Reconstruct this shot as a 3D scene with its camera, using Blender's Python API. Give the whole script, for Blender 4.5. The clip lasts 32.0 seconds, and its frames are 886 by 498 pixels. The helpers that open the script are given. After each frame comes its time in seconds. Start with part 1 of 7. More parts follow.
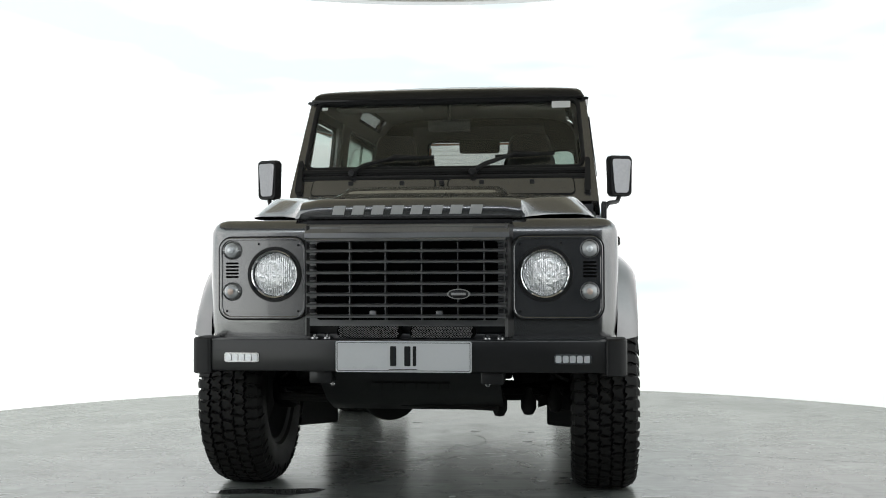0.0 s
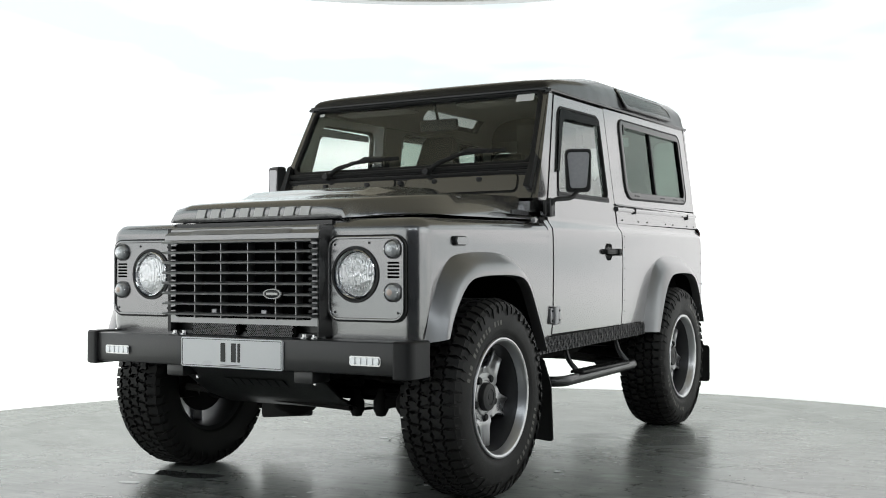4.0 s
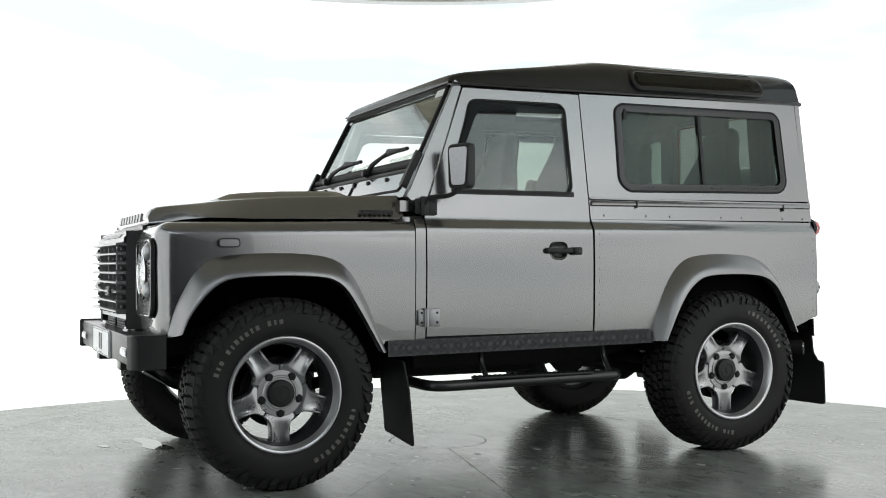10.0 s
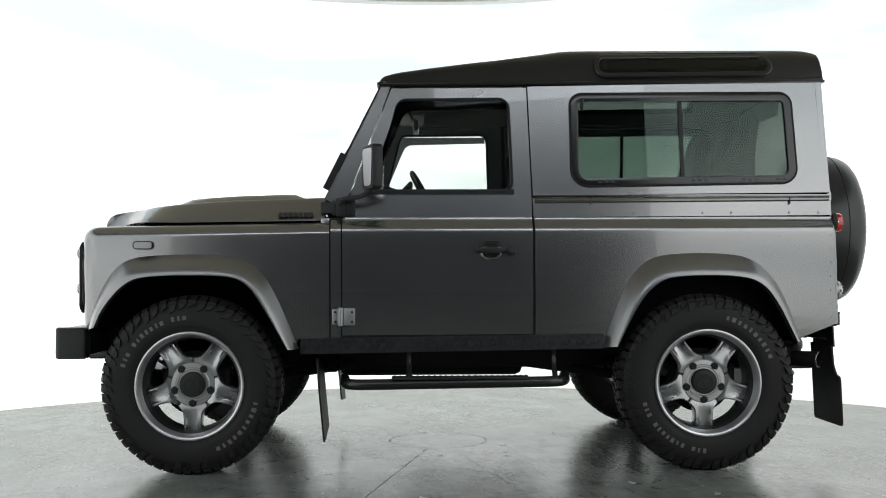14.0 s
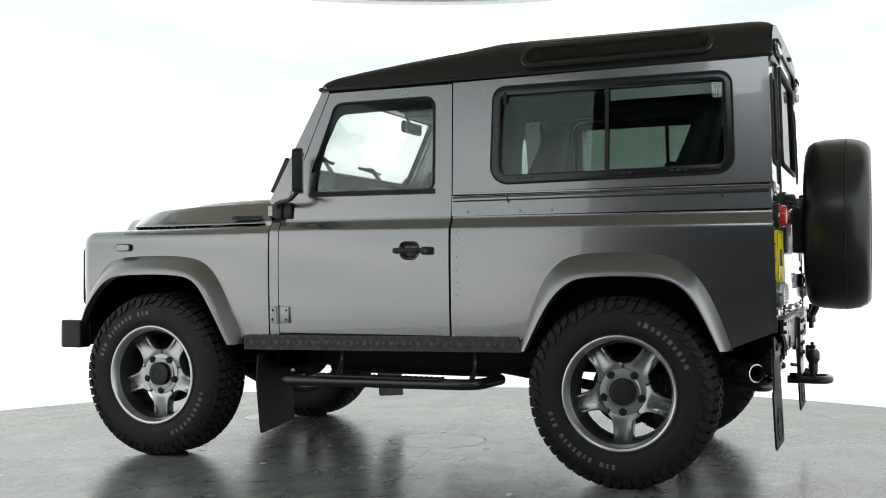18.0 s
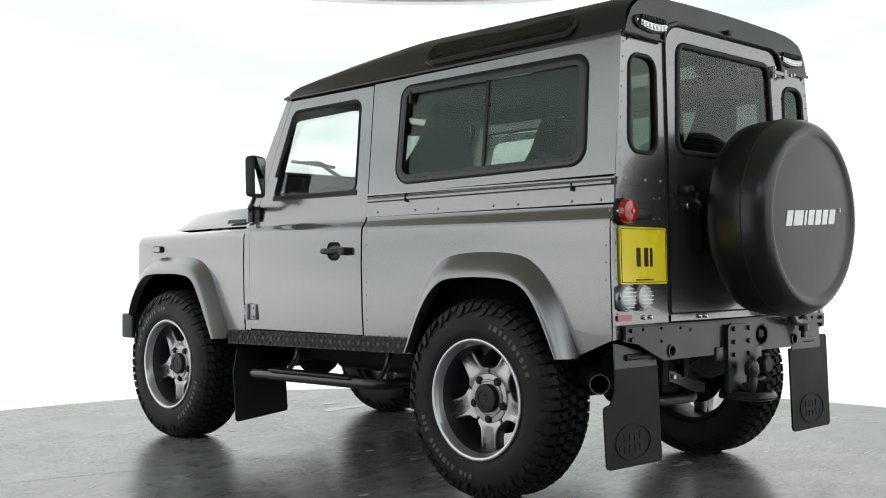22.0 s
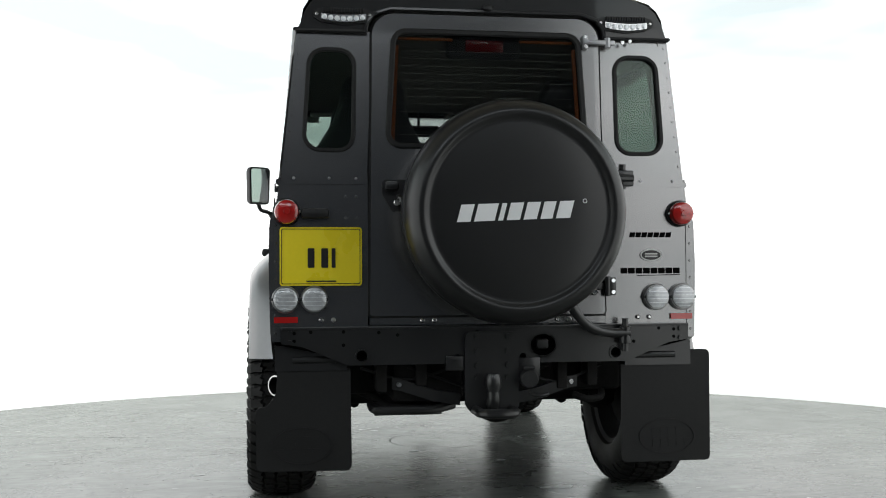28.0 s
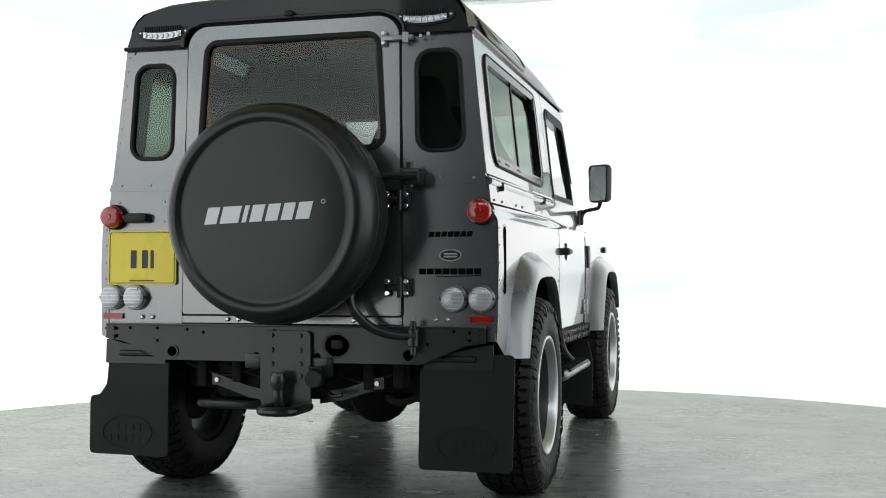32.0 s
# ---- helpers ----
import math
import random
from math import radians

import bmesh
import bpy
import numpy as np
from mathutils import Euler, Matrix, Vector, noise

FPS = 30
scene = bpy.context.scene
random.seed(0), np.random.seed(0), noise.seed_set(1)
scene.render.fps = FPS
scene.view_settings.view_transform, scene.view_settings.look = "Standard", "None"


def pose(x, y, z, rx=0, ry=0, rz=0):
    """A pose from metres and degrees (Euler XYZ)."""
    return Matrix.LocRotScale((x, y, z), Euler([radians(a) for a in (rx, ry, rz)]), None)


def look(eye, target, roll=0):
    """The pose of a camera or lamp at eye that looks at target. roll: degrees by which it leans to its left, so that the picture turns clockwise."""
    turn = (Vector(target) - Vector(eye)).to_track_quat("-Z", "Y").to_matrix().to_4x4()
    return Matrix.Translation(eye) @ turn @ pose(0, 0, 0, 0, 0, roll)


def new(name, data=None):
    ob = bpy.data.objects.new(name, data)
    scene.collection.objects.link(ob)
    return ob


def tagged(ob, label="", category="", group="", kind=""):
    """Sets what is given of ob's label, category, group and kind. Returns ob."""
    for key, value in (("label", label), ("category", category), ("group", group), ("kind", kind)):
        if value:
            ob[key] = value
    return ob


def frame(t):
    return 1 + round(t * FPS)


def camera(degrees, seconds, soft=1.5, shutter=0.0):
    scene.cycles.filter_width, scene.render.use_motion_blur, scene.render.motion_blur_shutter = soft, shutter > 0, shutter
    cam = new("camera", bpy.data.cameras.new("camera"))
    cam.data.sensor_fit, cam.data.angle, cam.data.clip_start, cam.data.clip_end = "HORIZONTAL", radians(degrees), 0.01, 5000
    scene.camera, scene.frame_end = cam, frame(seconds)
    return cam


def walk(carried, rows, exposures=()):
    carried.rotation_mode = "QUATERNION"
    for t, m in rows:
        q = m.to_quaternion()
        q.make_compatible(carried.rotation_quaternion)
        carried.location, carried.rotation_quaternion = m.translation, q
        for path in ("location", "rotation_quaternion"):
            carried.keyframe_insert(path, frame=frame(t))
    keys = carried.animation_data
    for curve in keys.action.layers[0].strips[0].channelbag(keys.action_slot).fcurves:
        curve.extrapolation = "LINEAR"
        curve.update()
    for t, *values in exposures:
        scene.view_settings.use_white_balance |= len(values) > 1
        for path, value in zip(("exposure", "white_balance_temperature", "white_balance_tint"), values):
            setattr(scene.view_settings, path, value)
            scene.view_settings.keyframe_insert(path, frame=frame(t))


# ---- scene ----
# The camera stands still; the car turns with the turntable before it.
cam = camera(43.75, 32.0, soft=1.0)
EYE = (0.0, -6.0117, 0.9442)
STAND = Matrix.Translation(EYE) @ Euler((0, 0, radians(-0.291))).to_matrix().to_4x4() @ Euler((radians(90.896), 0, 0)).to_matrix().to_4x4() @ Euler((0, 0, radians(-0.186))).to_matrix().to_4x4()
walk(cam, [(0.0, STAND), (32.0, STAND)], exposures=[(0.0, 0.0), (32.0, 0.0)])

# Turn of the table in degrees, second by second
TURN = (0.0, 5.89, 11.8, 17.7, 23.59, 29.53, 35.47, 41.36, 47.18, 52.92, 58.58, 64.24, 69.97, 75.79, 81.68, 87.62, 93.54,
        99.41, 105.23, 111.05, 116.93, 122.89, 128.88, 134.86, 140.81, 146.7, 152.65, 158.66, 164.62, 170.58, 176.58, 182.57, 188.59)
CAR_AT = pose(0.0863, 0.023, 0.0, 0, 0, -6.8)

# ---- light ----
world = bpy.data.worlds.new("studio_air")
scene.world = world
world.use_nodes = True
world.node_tree.nodes["Background"].inputs[0].default_value = (0.9, 1.0, 1.0, 1)
world.node_tree.nodes["Background"].inputs[1].default_value = 0.02
WALL_GLOW = 1.45


def area_lamp(name, m, sx, sy, watts, colour):
    d = bpy.data.lights.new(name, "AREA")
    d.shape, d.size, d.size_y, d.energy, d.color = "RECTANGLE", sx, sy, watts, colour
    ob = new(name, d)
    ob.matrix_world = m
    return ob


# two soft unseen fill lamps added under the hall ceiling, far behind the camera
area_lamp("hall_fill_lamp", look((-2.5, -11.2, 7.1), (0, -1.0, 0.8)), 4.2, 2.4, 120, (0.88, 0.95, 1.0))
area_lamp("hall_fill_lamp", look((2.5, -11.2, 7.1), (0, -1.0, 0.8)), 4.2, 2.4, 120, (0.88, 0.95, 1.0))

# ---- materials ----


def rgb(c):
    return (*c, 1.0)


def mat(name, colour, rough=0.5, metal=0.0, coat=0.0, coat_rough=0.04, vary=0.06, scale=6.0, fine=90.0, bump=0.0, bump_scale=200.0, bump_detail=4.0,
        rough_vary=0.06, emit=0.0, spec=0.5, per_piece=0.0, sheen=0.0):
    m = bpy.data.materials.new(name)
    m.use_nodes = True
    nt = m.node_tree
    N, L = nt.nodes, nt.links
    b = N["Principled BSDF"]
    tc = N.new("ShaderNodeTexCoord")
    n1, n2 = N.new("ShaderNodeTexNoise"), N.new("ShaderNodeTexNoise")
    n1.inputs["Scale"].default_value, n1.inputs["Detail"].default_value = scale, 5
    n2.inputs["Scale"].default_value, n2.inputs["Detail"].default_value = fine, 3
    for n in (n1, n2):
        L.new(tc.outputs["Object"], n.inputs["Vector"])
    add = N.new("ShaderNodeMath")
    add.operation = "ADD"
    L.new(n1.outputs["Fac"], add.inputs[0])
    L.new(n2.outputs["Fac"], add.inputs[1])
    mr = N.new("ShaderNodeMapRange")
    mr.inputs["From Min"].default_value, mr.inputs["From Max"].default_value = 0.6, 1.4
    mr.inputs["To Min"].default_value, mr.inputs["To Max"].default_value = 1 - vary, 1 + vary
    L.new(add.outputs[0], mr.inputs["Value"])
    value = mr.outputs[0]
    if per_piece:
        oi = N.new("ShaderNodeObjectInfo")
        pr = N.new("ShaderNodeMapRange")
        pr.inputs["To Min"].default_value, pr.inputs["To Max"].default_value = 1 - per_piece, 1 + per_piece
        L.new(oi.outputs["Random"], pr.inputs["Value"])
        mu = N.new("ShaderNodeMath")
        mu.operation = "MULTIPLY"
        L.new(value, mu.inputs[0])
        L.new(pr.outputs[0], mu.inputs[1])
        value = mu.outputs[0]
    vm = N.new("ShaderNodeVectorMath")
    vm.operation = "SCALE"
    vm.inputs[0].default_value = colour
    L.new(value, vm.inputs["Scale"])
    L.new(vm.outputs[0], b.inputs["Base Color"])
    rr = N.new("ShaderNodeMapRange")
    rr.inputs["From Min"].default_value, rr.inputs["From Max"].default_value = 0.3, 0.7
    rr.inputs["To Min"].default_value, rr.inputs["To Max"].default_value = max(0.0, rough - rough_vary), min(1.0, rough + rough_vary)
    L.new(n1.outputs["Fac"], rr.inputs["Value"])
    L.new(rr.outputs[0], b.inputs["Roughness"])
    b.inputs["Metallic"].default_value = metal
    b.inputs["Coat Weight"].default_value = coat
    b.inputs["Coat Roughness"].default_value = coat_rough
    b.inputs["Specular IOR Level"].default_value = spec
    b.inputs["Sheen Weight"].default_value = sheen
    if emit:
        b.inputs["Emission Color"].default_value = rgb(colour)
        b.inputs["Emission Strength"].default_value = emit
    if bump:
        n3 = N.new("ShaderNodeTexNoise")
        n3.inputs["Scale"].default_value, n3.inputs["Detail"].default_value = bump_scale, bump_detail
        L.new(tc.outputs["Object"], n3.inputs["Vector"])
        bp = N.new("ShaderNodeBump")
        bp.inputs["Strength"].default_value, bp.inputs["Distance"].default_value = bump, 0.002
        L.new(n3.outputs["Fac"], bp.inputs["Height"])
        L.new(bp.outputs[0], b.inputs["Normal"])
    return m


def glass(name, tint, ior=1.62):
    """A real pane with thickness: refracting glass of the given tint."""
    m = bpy.data.materials.new(name)
    m.use_nodes = True
    N, L = m.node_tree.nodes, m.node_tree.links
    N.remove(N["Principled BSDF"])
    g = N.new("ShaderNodeBsdfGlass")
    g.inputs["Color"].default_value = rgb(tint)
    g.inputs["Roughness"].default_value = 0.0
    g.inputs["IOR"].default_value = ior
    L.new(g.outputs[0], N["Material Output"].inputs["Surface"])
    return m


PAINT = mat("grey_metallic_paint", (0.238, 0.236, 0.237), 0.245, 0.92, 0.95, 0.015, vary=0.025, scale=1.5, fine=40, bump=0.6, bump_scale=3.0, bump_detail=0.5, rough_vary=0.03)
FLARE_PAINT = mat("satin_grey_flare_paint", (0.238, 0.236, 0.237), 0.30, 0.90, 0.5, 0.16, vary=0.03, scale=4, fine=60, rough_vary=0.03)
BLACK_PAINT = mat("black_roof_paint", (0.010, 0.010, 0.0105), 0.45, 0.0, 0.6, 0.05, spec=0.25, vary=0.1)
GUNMETAL = mat("dark_grille_paint", (0.29, 0.29, 0.292), 0.34, 0.8, 0.4, 0.1, vary=0.05)
BLACK = mat("satin_black_steel", (0.012, 0.012, 0.0125), 0.40, 0.0, 0.5, 0.16, spec=0.4, vary=0.12, bump=0.15, bump_scale=600)
PLASTIC = mat("black_plastic", (0.014, 0.014, 0.0145), 0.48, spec=0.35, vary=0.1, bump=0.12, bump_scale=900)
RUBBER = mat("black_rubber", (0.011, 0.011, 0.011), 0.6, spec=0.3, vary=0.15, bump=0.1, bump_scale=500)
TYRE = mat("tyre_rubber", (0.0118, 0.0114, 0.011), 0.62, spec=0.3, vary=0.22, scale=9, fine=140, bump=0.3, bump_scale=260)
TYRE_MARK = mat("faded_white_tyre_lettering", (0.12, 0.117, 0.105), 0.7, vary=0.35, scale=30)
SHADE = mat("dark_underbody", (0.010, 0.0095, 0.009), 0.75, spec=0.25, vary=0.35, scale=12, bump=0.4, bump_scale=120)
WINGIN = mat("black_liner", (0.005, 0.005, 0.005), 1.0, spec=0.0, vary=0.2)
ALLOY = mat("grey_alloy", (0.40, 0.40, 0.405), 0.29, 0.88, 0.4, 0.1, vary=0.04, scale=10, rough_vary=0.03)
ALLOY_LIP = mat("machined_alloy_lip", (0.57, 0.57, 0.58), 0.34, 0.9, 0.3, 0.1, vary=0.03, scale=8, rough_vary=0.02)
ALLOY_DARK = mat("dark_alloy_barrel", (0.055, 0.055, 0.058), 0.45, 0.7, vary=0.1)
STEEL = mat("bright_steel", (0.62, 0.62, 0.62), 0.25, 1.0, vary=0.08)
CHROME = mat("chrome", (0.85, 0.85, 0.86), 0.06, 1.0, vary=0.02)
ZINC = mat("grey_zinc_plate", (0.34, 0.34, 0.35), 0.42, 0.8, vary=0.1)
LETTER = mat("silver_lettering", (0.42, 0.42, 0.41), 0.4, 0.35, 0.3, vary=0.04)
DARK_LETTER = mat("dark_lettering", (0.014, 0.014, 0.015), 0.38, 0.0, vary=0.05)
WHITE_MARK = mat("white_print", (0.80, 0.80, 0.80), 0.5, vary=0.02)
PLATE_W = mat("white_number_plate", (0.72, 0.73, 0.74), 0.3, 0.0, 0.3, vary=0.02)
PLATE_Y = mat("yellow_number_plate", (0.90, 0.72, 0.025), 0.3, 0.0, 0.3, vary=0.03)
RED_LENS = mat("red_lens", (0.42, 0.012, 0.010), 0.1, 0.0, 1.0, vary=0.1, scale=60, bump=0.15, bump_scale=400)
CLEAR_LENS = mat("ribbed_clear_lens", (0.50, 0.51, 0.52), 0.16, 0.25, 1.0, 0.02, vary=0.14, scale=70, bump=0.6, bump_scale=150)
GLOSS_BLACK = mat("gloss_black_frame", (0.012, 0.012, 0.0125), 0.16, 0.0, 0.0, 0.1, vary=0.05, rough_vary=0.02)
DARK_RED = mat("unlit_red_lens", (0.13, 0.006, 0.008), 0.12, 0.0, 1.0, vary=0.15, scale=80)
AMBER = mat("pale_amber_bulb", (0.60, 0.47, 0.40), 0.2, 0.0, 1.0, vary=0.1, scale=60)
HEATER = mat("heater_wire", (0.34, 0.32, 0.30), 0.35, 0.8, vary=0.04)
LED = mat("led_lens", (0.85, 0.87, 0.9), 0.15, 0.3, 1.0, vary=0.08, scale=60)
ORANGE = mat("orange_seal", (0.42, 0.10, 0.015), 0.6, vary=0.1)
COVER = mat("black_vinyl_cover", (0.010, 0.010, 0.0102), 0.38, 0.0, 0.30, 0.20, spec=0.38, vary=0.03, rough_vary=0.01, bump=0.03, bump_scale=700)
SEAT = mat("dark_seat_leather", (0.035, 0.034, 0.033), 0.5, vary=0.12, bump=0.2, bump_scale=240)
TRIM = mat("grey_cabin_trim", (0.055, 0.055, 0.052), 0.7, vary=0.1, bump=0.1)
LINING = mat("pale_headlining", (0.20, 0.19, 0.17), 0.85, vary=0.06, bump=0.15, bump_scale=400)
CLEAR = glass("clear_glass", (0.96, 0.98, 0.965), 1.55)
TINT = glass("tinted_glass", (0.515, 0.575, 0.540), 1.62)
ROOF_GLASS = glass("dark_roof_glass", (0.50, 0.51, 0.50), 1.55)
REAR_GLASS = glass("smoked_rear_glass", (0.54, 0.56, 0.55), 1.68)
MIRROR = mat("mirror_glass", (0.85, 0.87, 0.87), 0.01, 1.0, vary=0.0, rough_vary=0.0)


def lamp_glass_material():
    """Fluted headlamp glass before a bright reflector: upright flutes and a fine prism pattern."""
    m = mat("fluted_lamp_glass", (0.95, 0.96, 0.97), 0.12, 0.62, 1.0, 0.01, vary=0.10, scale=50)
    N, L = m.node_tree.nodes, m.node_tree.links
    tc = next(n for n in N if n.type == "TEX_COORD")
    w, v, mx = N.new("ShaderNodeTexWave"), N.new("ShaderNodeTexVoronoi"), N.new("ShaderNodeMath")
    w.wave_type, w.bands_direction, w.wave_profile = "BANDS", "X", "SIN"
    w.inputs["Scale"].default_value, w.inputs["Distortion"].default_value = 38, 0.6
    v.distance, v.inputs["Scale"].default_value = "CHEBYCHEV", 62
    L.new(tc.outputs["Object"], w.inputs["Vector"])
    L.new(tc.outputs["Object"], v.inputs["Vector"])
    mx.operation, mx.inputs[1].default_value = "MULTIPLY_ADD", 0.35
    L.new(w.outputs["Fac"], mx.inputs[0])
    L.new(v.outputs["Distance"], mx.inputs[2])
    bp = N.new("ShaderNodeBump")
    bp.inputs["Strength"].default_value, bp.inputs["Distance"].default_value = 0.8, 0.007
    L.new(mx.outputs[0], bp.inputs["Height"])
    L.new(bp.outputs[0], N["Principled BSDF"].inputs["Normal"])
    return m


LAMP_GLASS = lamp_glass_material()
SMOKE = glass("smoked_plastic", (0.20, 0.205, 0.205), 1.5)
WET = mat("wet_patch", (0.045, 0.047, 0.047), 0.05, vary=0.05, rough_vary=0.02, spec=0.9)
WALL_C, WALL_R, WALL_H = (0.03, -1.25), 3.88, 3.50
SILL = mat("dark_chequer_plate", (0.065, 0.065, 0.068), 0.40, 0.8, vary=0.15)
# The wall itself glows, in place of lamps shining onto it.
WALL_WHITE = bpy.data.materials.new("white_wall_painted_glow")


def wall_material(m):
    m.use_nodes = True
    N, L = m.node_tree.nodes, m.node_tree.links
    b = N["Principled BSDF"]
    n = N.new("ShaderNodeTexNoise")
    n.inputs["Scale"].default_value = 0.7
    r = N.new("ShaderNodeMapRange")
    r.inputs["To Min"].default_value, r.inputs["To Max"].default_value = WALL_GLOW * 0.96, WALL_GLOW * 1.04
    L.new(n.outputs["Fac"], r.inputs["Value"])
    # emission dimmed near the floor: falloff of light painted into the wall
    tz, sz, fall, glow = N.new("ShaderNodeTexCoord"), N.new("ShaderNodeSeparateXYZ"), N.new("ShaderNodeMapRange"), N.new("ShaderNodeMath")
    L.new(tz.outputs["Object"], sz.inputs[0])
    L.new(sz.outputs["Z"], fall.inputs["Value"])
    fall.inputs["From Min"].default_value, fall.inputs["From Max"].default_value = 0.0, 0.7
    fall.inputs["To Min"].default_value, fall.inputs["To Max"].default_value = 0.74, 1.0
    fall.interpolation_type = "SMOOTHSTEP"
    glow.operation = "MULTIPLY"
    L.new(r.outputs[0], glow.inputs[0])
    L.new(fall.outputs[0], glow.inputs[1])
    # upper emission raised on one side of the opening, a painted-in stronger light
    pl, dt, wd, hi, mu, ad, gl = (N.new("ShaderNodeCombineXYZ"), N.new("ShaderNodeVectorMath"), N.new("ShaderNodeMapRange"),
                                      N.new("ShaderNodeMapRange"), N.new("ShaderNodeMath"), N.new("ShaderNodeMath"), N.new("ShaderNodeMath"))
    L.new(sz.outputs["X"], pl.inputs["X"])
    L.new(sz.outputs["Y"], pl.inputs["Y"])
    of = N.new("ShaderNodeVectorMath")
    of.inputs[1].default_value = (0, -WALL_C[1], 0)
    L.new(pl.outputs[0], of.inputs[0])
    dt.operation = "DOT_PRODUCT"
    dt.inputs[1].default_value = (0.848 / WALL_R, -0.530 / WALL_R, 0)
    L.new(of.outputs[0], dt.inputs[0])
    for node, src, lo, top, k in ((wd, dt.outputs["Value"], 0.80, 0.97, 1.0), (hi, sz.outputs["Z"], 1.2, 2.5, 0.85)):
        node.interpolation_type = "SMOOTHSTEP"
        node.inputs["From Min"].default_value, node.inputs["From Max"].default_value = lo, top
        node.inputs["To Min"].default_value, node.inputs["To Max"].default_value = 0.0, k
        L.new(src, node.inputs["Value"])
    mu.operation, ad.operation, gl.operation = "MULTIPLY", "ADD", "MULTIPLY"
    L.new(wd.outputs[0], mu.inputs[0])
    L.new(hi.outputs[0], mu.inputs[1])
    ad.inputs[1].default_value = 1.0
    L.new(mu.outputs[0], ad.inputs[0])
    L.new(glow.outputs[0], gl.inputs[0])
    L.new(ad.outputs[0], gl.inputs[1])
    # emission graded across x, uneven lamplight painted into the wall
    side, gs = N.new("ShaderNodeMapRange"), N.new("ShaderNodeMath")
    side.inputs["From Min"].default_value, side.inputs["From Max"].default_value = -WALL_R, WALL_R
    side.inputs["To Min"].default_value, side.inputs["To Max"].default_value = 1.09, 0.91
    L.new(sz.outputs["X"], side.inputs["Value"])
    gs.operation = "MULTIPLY"
    L.new(gl.outputs[0], gs.inputs[0])
    L.new(side.outputs[0], gs.inputs[1])
    glow = gs
    L.new(glow.outputs[0], b.inputs["Emission Strength"])
    b.inputs["Base Color"].default_value = (0.16, 0.16, 0.16, 1)
    b.inputs["Roughness"].default_value = 0.9
    b.inputs["Specular IOR Level"].default_value = 0.1
    # cool and neutral patches of painted light in the emission, cooler towards the top
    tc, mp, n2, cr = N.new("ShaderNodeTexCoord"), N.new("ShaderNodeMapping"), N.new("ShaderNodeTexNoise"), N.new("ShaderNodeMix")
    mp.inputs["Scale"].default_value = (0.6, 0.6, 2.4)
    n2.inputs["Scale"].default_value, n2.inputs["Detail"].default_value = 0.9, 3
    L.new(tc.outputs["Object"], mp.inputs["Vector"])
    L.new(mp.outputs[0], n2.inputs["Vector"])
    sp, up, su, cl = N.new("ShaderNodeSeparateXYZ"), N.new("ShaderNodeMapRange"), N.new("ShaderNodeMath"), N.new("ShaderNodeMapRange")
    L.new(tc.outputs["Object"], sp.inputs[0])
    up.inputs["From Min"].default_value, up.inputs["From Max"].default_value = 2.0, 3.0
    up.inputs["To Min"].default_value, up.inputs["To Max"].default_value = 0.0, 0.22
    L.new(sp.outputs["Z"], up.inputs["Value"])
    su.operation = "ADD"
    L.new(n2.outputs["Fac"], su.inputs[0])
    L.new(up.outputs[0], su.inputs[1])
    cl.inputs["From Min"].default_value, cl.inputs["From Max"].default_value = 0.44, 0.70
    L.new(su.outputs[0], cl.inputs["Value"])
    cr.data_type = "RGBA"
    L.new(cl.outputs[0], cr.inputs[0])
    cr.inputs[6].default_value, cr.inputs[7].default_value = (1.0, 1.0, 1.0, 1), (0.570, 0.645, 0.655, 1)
    # greenish light painted into the emission near the floor, for the floor's reflection
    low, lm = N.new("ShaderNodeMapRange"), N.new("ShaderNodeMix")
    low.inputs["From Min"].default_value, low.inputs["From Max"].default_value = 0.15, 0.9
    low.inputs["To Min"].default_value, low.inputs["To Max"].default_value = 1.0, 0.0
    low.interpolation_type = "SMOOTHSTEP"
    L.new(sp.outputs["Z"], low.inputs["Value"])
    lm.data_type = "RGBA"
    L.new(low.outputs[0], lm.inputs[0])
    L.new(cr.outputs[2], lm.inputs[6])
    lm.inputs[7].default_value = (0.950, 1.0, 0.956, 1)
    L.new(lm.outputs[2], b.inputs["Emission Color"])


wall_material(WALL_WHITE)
CEILING = mat("warm_grey_ceiling", (0.46, 0.42, 0.325), 0.9, vary=0.06, scale=1.0)
RIM_WHITE = mat("white_ceiling_trim", (0.88, 0.88, 0.88), 0.8, vary=0.03)
HALL = mat("dark_hall_wall", (0.18, 0.195, 0.225), 0.9, vary=0.15, scale=0.8)


